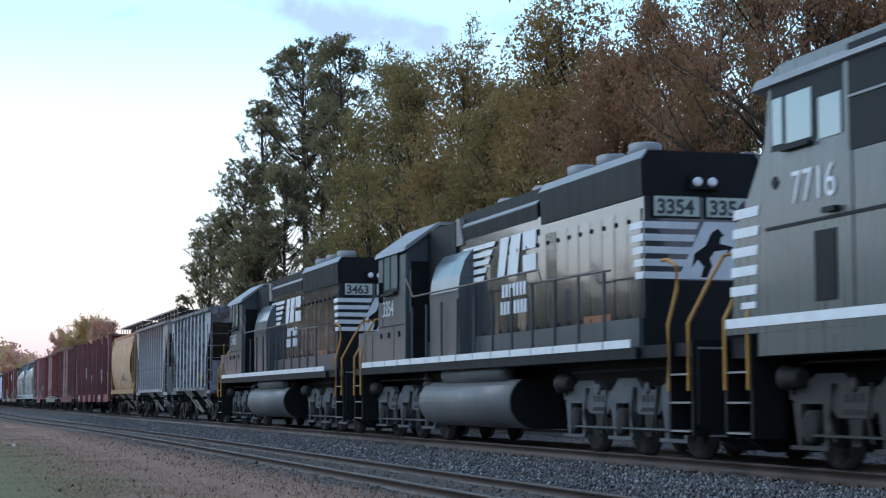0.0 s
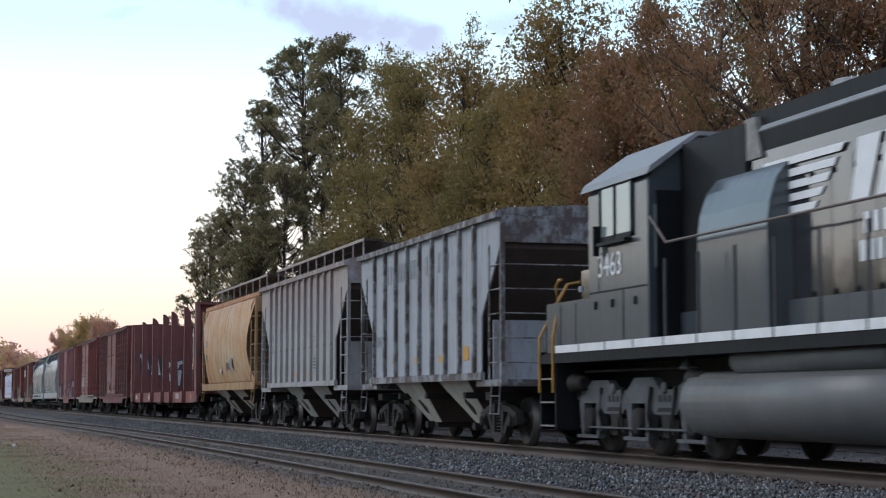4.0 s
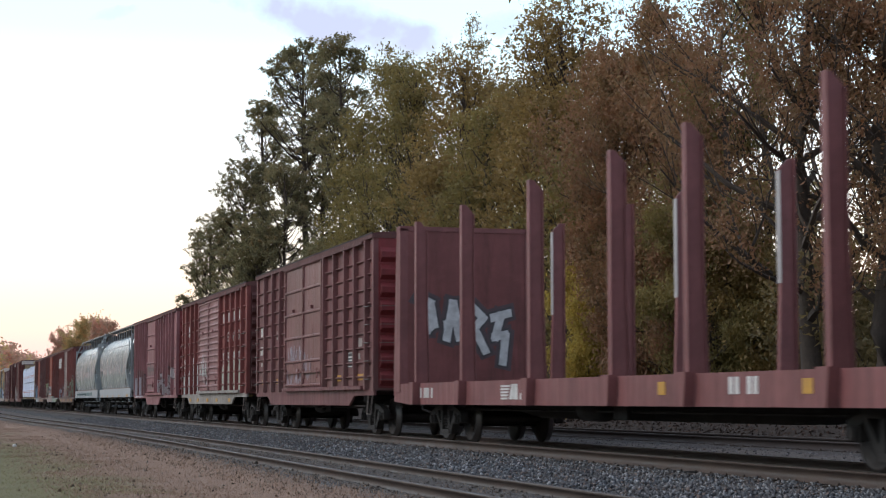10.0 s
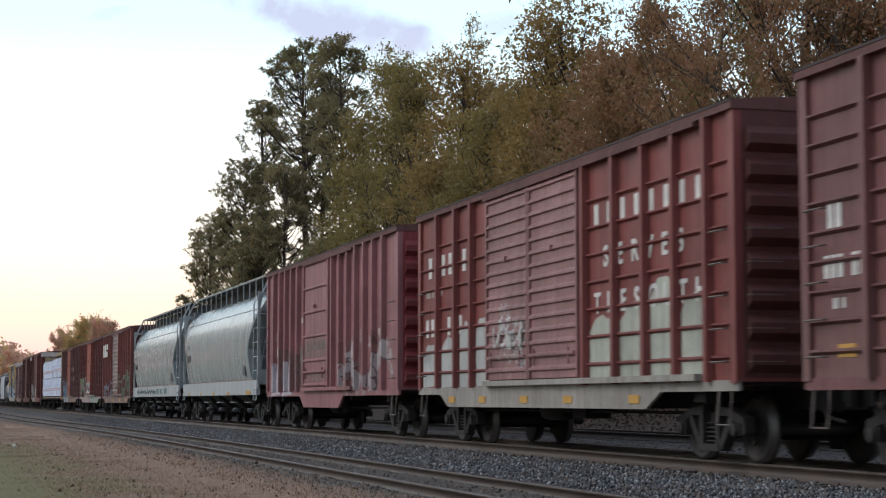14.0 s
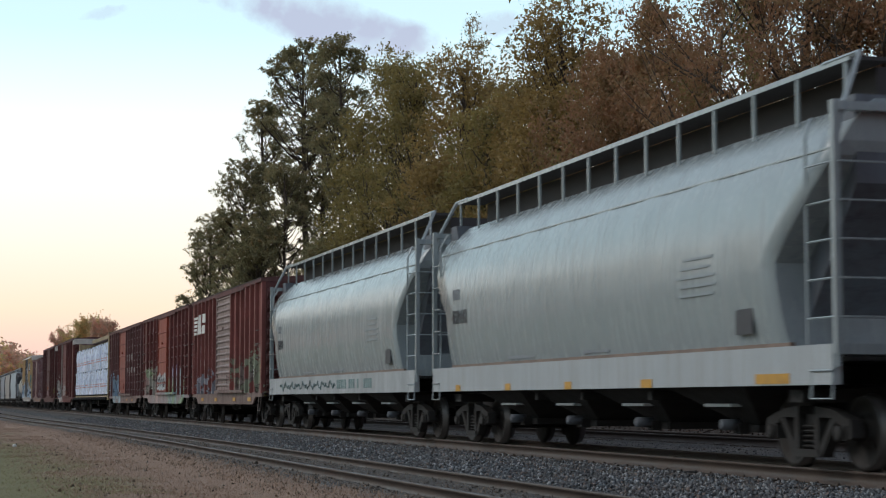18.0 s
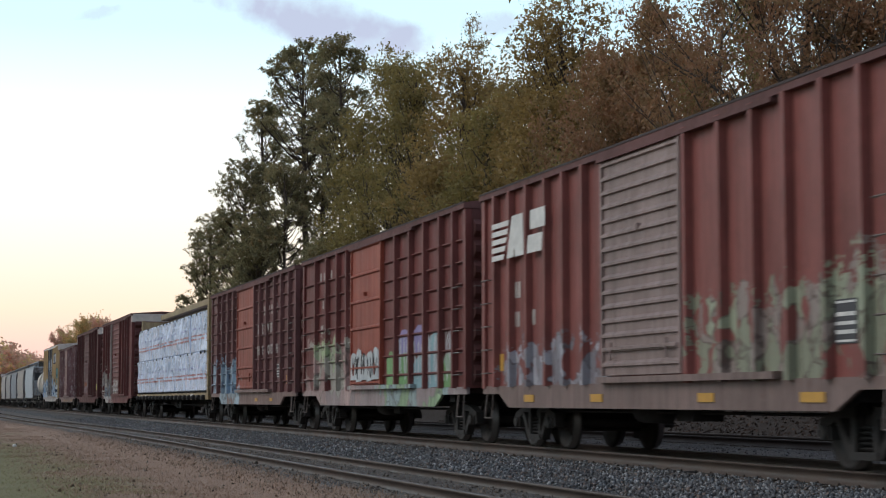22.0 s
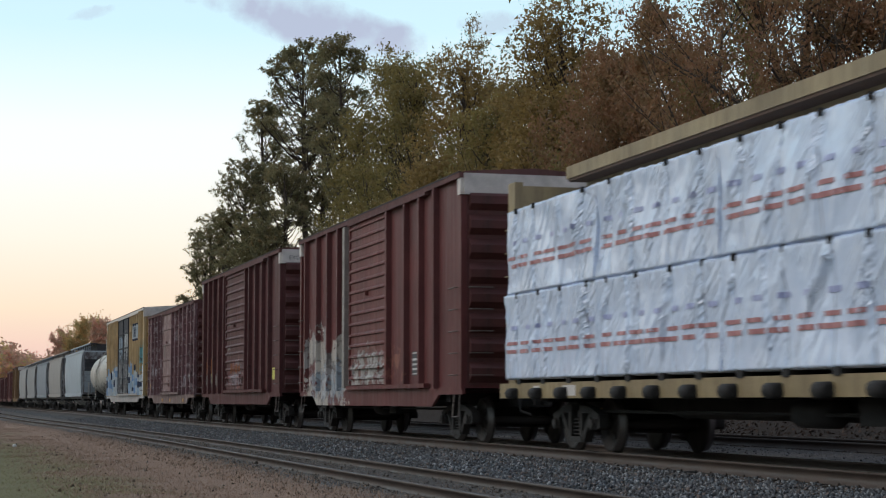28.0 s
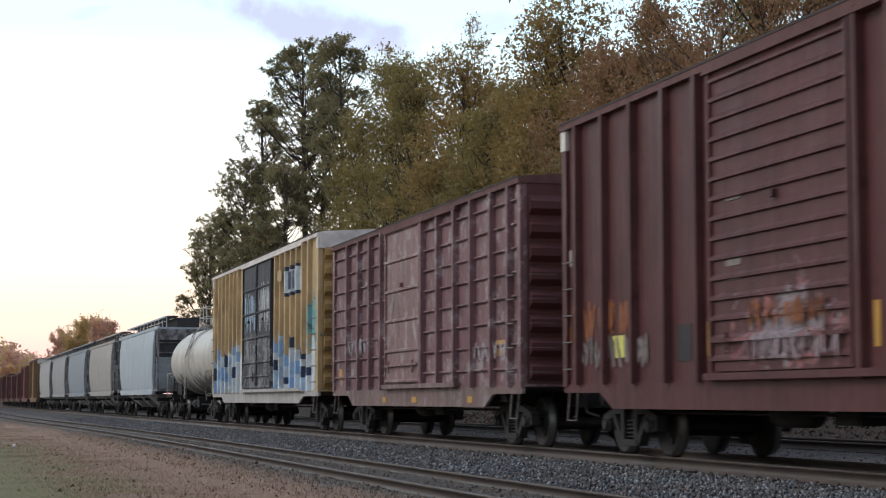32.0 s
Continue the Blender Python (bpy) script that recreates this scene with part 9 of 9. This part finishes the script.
def wide_cab(mid, number):
    """A modern wide-cab engine, its nose turned to the rear of the train."""
    car = car_root("wide_cab_locomotive", mid, "dusty black wide-cab diesel locomotive with white nose stripes", "locomotive")
    H = 10.75
    part("frame", boxes((-1.45, 1.45, -H, H - 0.2, 1.35, 1.62), (-0.6, 0.6, -H, H - 0.3, 0.95, 1.4)), ENAMEL_DARK, car)
    for s in (-1, 1):
        part("walkway_edge", boxes((*sorted((s * 1.45, s * 1.55)), -H, H - 0.35, 1.64, 1.78)), WIDE_GREY, car)
        for y0, y1 in ((-H + 0.9, 4.2), (5.4, H - 1.25)):
            part("side_skirt", bevelled(boxes((*sorted((s * 1.46, s * 1.545)), y0, y1, 1.36, 1.642)), 0.012), WIDE_GREY, car)
        part("marker_lamp", boxes((*sorted((s * 1.44, s * 1.47)), 4.6, 4.95, 1.48, 1.6)), plain("dull_red_marker", (0.16, 0.04, 0.04), 0.5), car, "dull red marker in the sill gap")
        for y0, y1 in ((-H, 4.2), (5.4, H - 0.35)):
            part("sill_stripe", boxes((*sorted((s * 1.55, s * 1.562)), y0, y1, 1.72, 1.84)), LOCO_WHITE, car, "white stripe along the walkway edge")
    # cab with sloping nose
    cab = part("cab", bevelled(prism(bmesh.new(), [(10.35, 1.7), (10.2, 3.05), (9.95, 3.2), (9.35, 3.95), (9.2, 4.72), (9.0, 4.85), (6.1, 4.85), (6.1, 1.7)], -1.52, 1.52), 0.05, 2), WIDE_GREY, car)
    part("cab_roof", prism(bmesh.new(), [(-1.58, 4.60), (-1.5, 4.74), (-0.9, 5.0), (0.9, 5.0), (1.5, 4.74), (1.58, 4.60), (1.4, 4.55), (-1.4, 4.55)], 6.0, 9.55, "y"), ROOF_GREY, cab, "bleached grey cab roof with visor")
    for s in (-1, 1):
        part("window_recess", boxes((*sorted((s * 1.515, s * 1.526)), 7.34, 9.12, 3.80, 4.58)), ENAMEL_DARK, cab, "black surround under the sunshade")
        for y0, y1, z0, z1 in ((8.81, 9.07, 3.87, 4.43), (8.08, 8.71, 3.85, 4.43), (7.38, 7.90, 3.79, 4.27)):
            part("side_window", boxes((*sorted((s * 1.52, s * 1.534)), y0, y1, z0, z1)), GLASS, cab)
        part("window_sill", boxes((*sorted((s * 1.52, s * 1.60)), 8.05, 8.78, 3.76, 3.80)), ENAMEL_DARK, cab)
        part("air_intake", boxes((*sorted((s * 1.515, s * 1.535)), 5.95, 7.20, 3.57, 4.76)), ENAMEL_DARK, cab, "black intake grille behind the cab")
        part("intake_bar", boxes((*sorted((s * 1.53, s * 1.55)), 5.95, 7.20, 4.15, 4.18)), ROOF_GREY, cab)
        part("panel_seam", boxes((*sorted((s * 1.515, s * 1.527)), 7.15, 7.175, 1.86, 3.57)), ENAMEL_DARK, cab)
        part("cab_panel", boxes((*sorted((s * 1.52, s * 1.535)), 7.55, 8.05, 1.95, 2.75)), ENAMEL_DARK, cab, "dark louvred panel")
        part("panel_seam", boxes((*sorted((s * 1.52, s * 1.535)), 6.1, 9.3, 2.86, 2.90)), ENAMEL_DARK, cab)
        for k in range(5):
            z = 2.12 + k * 0.24
            part("nose_band", prism(bmesh.new(), [(10.31 - 0.03 * k, z), (10.31 - 0.03 * k, z + 0.12), (9.55 - 0.02 * k, z + 0.12), (9.58 - 0.02 * k, z)], s * 1.524, s * 1.530), LOCO_WHITE, cab)
    part("windshield", prism(bmesh.new(), [(9.40, 3.98), (9.25, 4.66), (9.27, 4.67), (9.42, 3.99)], -1.2, 1.2), GLASS, cab)
    lettering(number, 0.40, LOCO_WHITE, cab, pose(-1.53, 8.62, 3.12, 90, 0, -90), "road_number")
    part("hand_hold", boxes((-1.6, -1.53, 7.45, 7.75, 2.93, 2.99)), ENAMEL_DARK, cab)
    part("lock_plate", prism(bmesh.new(), [(9.03, 3.34), (9.12, 3.42), (9.03, 3.50), (8.94, 3.42)], -1.52, -1.54), ENAMEL_DARK, cab, "dark diamond-shaped plate")
    part("lettering", bars([(9.6, 10.0, 1.95, 2.03)], -1.527), LOCO_WHITE, cab)
    part("hood", bevelled(boxes((-1.1, 1.1, -10.2, 6.1, 1.6, 4.3)), 0.04), ENAMEL, car)
    part("radiator_housing", boxes((-1.5, 1.5, -10.1, -5.5, 3.6, 4.7)), ENAMEL_DARK, car)
    part("blower_box", boxes((-1.5, 1.5, 2.0, 6.05, 1.65, 4.75)), ENAMEL, car)
    part("dynamic_brake_grille", boxes((-1.51, 1.51, 3.2, 5.9, 3.1, 4.6)), ENAMEL_DARK, car)
    for s in (-1, 1):
        part("hand_rail", tube(bmesh.new(), [(s * 1.5, -10, 2.7), (s * 1.5, 1.9, 2.7)], 0.02, 6), STEELROD, car)
    for e in (-1, 1):
        pilot(car, e * (H - 0.1), e)
        steps(car, e * (H - 0.2), e)
        engine_truck(car, e * 6.9, e, iron=DULL_IRON)
    part("fuel_tank", bevelled(prism(bmesh.new(), [(-1.45, 1.2), (-1.45, 0.75), (-1.1, 0.3), (1.1, 0.3), (1.45, 0.75), (1.45, 1.2)], -3.2, 3.2, "y"), 0.03), TANK_GREY, car)


wide_cab(10.3, "7716")
# ---- thin evening clouds drifting over the sunset ----
DRIFT = []


def cloud_material(w, h, veil):
    m, n, l, b = nodes_of("lilac_evening_cloud")
    co = n.new("ShaderNodeTexCoord").outputs["Object"]
    sepc = n.new("ShaderNodeSeparateXYZ")
    l.new(stretch(n, l, co, 1 / (170 * w), 1, 1 / (40 * h)), sepc.inputs[0])
    r2 = calc(n, l, "ADD", calc(n, l, "MULTIPLY", sepc.outputs["X"], sepc.outputs["X"]), calc(n, l, "MULTIPLY", sepc.outputs["Z"], sepc.outputs["Z"]))
    puff = noise_node(n, l, co, 0.014 / w ** 0.5, 5, 0.55)
    body = calc(n, l, "SUBTRACT", calc(n, l, "ADD", 1.0, span(n, l, puff, 0.2, 0.8, -0.75, 0.75)), r2)
    alpha = span(n, l, body, 0.12, 0.9, 0.0, veil)
    em = n.new("ShaderNodeEmission")
    em.inputs["Color"].default_value, em.inputs["Strength"].default_value = (0.66, 0.70, 0.91, 1), 1.0
    tr = n.new("ShaderNodeBsdfTransparent")
    mix = n.new("ShaderNodeMixShader")
    l.new(alpha, mix.inputs[0])
    l.new(tr.outputs[0], mix.inputs[1])
    l.new(em.outputs[0], mix.inputs[2])
    l.new(mix.outputs[0], n["Material Output"].inputs["Surface"])
    return m


def cloud(px, py, w, h, drift, turn=0, veil=0.85):
    """A sheet of cloud 2.5 km off, w by h of its unit size, that drifts with the wind."""
    d = 2500.0
    def at(q):
        u, v = (q - 784) / 3153.0, (441 - py) / 3153.0
        f = Vector(AIM)
        r = Vector((math.cos(TURN), -math.sin(TURN), 0))
        up = r.cross(f)
        return Vector(EYE) + d * (f + u * r + v * up)
    bm = bmesh.new()
    nx, nz = 20, 10
    g = [[bm.verts.new((-260 + 520 * i / nx, 12 * noise.noise((i * 0.4, j * 0.4, 1)), -70 + 140 * j / nz)) for i in range(nx + 1)] for j in range(nz + 1)]
    for a, b in zip(g, g[1:]):
        for i in range(nx):
            bm.faces.new((a[i], a[i + 1], b[i + 1], b[i])).smooth = True
    c = part("cloud", bm, cloud_material(w, h, veil))
    tagged(c, "thin lilac evening cloud in the pale sky", "cloud", "evening clouds")
    c.visible_shadow = False
    for v in c.data.vertices:
        v.co.x *= w
        v.co.z *= h
    turn_m = Matrix.Rotation(-TURN, 4, "Z") @ Matrix.Rotation(radians(turn), 4, "Y")
    DRIFT.append((c, [(t, Matrix.Translation(at(px - drift * t)) @ turn_m) for t in (0.0, 16.0, 32.0)]))


cloud(622, 38, 1.12, 1.0, 2.4, 15)
cloud(905, 40, 0.35, 0.5, 1.0, 0, 0.45)
cloud(225, 22, 0.22, 0.25, 2.2, -10, 0.3)
# ---- movement ----
def car_pose(mid, t):
    s = mid - travelled(t)
    x = lateral(s) if s > 15 else 11.153
    bend = math.atan2(lateral(s + 5) - lateral(s - 5), 10) if s > 20 else 0.0
    return pose(x, s, 0, 0, 0, -math.degrees(bend))


def motions():
    seconds = range(0, 33)
    for thing, mid in CARS:
        walk(thing, [(t, car_pose(mid, t)) for t in seconds])
    for thing, mid, y, z, side in LOADS:
        inner = pose(0, y, z, 0, 0, 0 if side < 0 else 180)
        walk(thing, [(t, car_pose(mid, t) @ inner) for t in seconds])
    # wheels turn with the distance gone; all wheelsets of one size share one set of keys
    for lot, r in ((FREIGHT_WHEELS, FREIGHT_R), (ENGINE_WHEELS, ENGINE_R)):
        first = lot[0]
        n = 480
        walk(first, [(32.0 * k / n, pose(0, 0, 0, math.degrees(travelled(32.0 * k / n) / r), 0, 0)) for k in range(n + 1)])
        for w in lot[1:]:
            w.rotation_mode = "QUATERNION"
            w.animation_data_create()
            w.animation_data.action = first.animation_data.action
            w.animation_data.action_slot = first.animation_data.action_slot
    for thing, rows in DRIFT:
        walk(thing, rows)


motions()
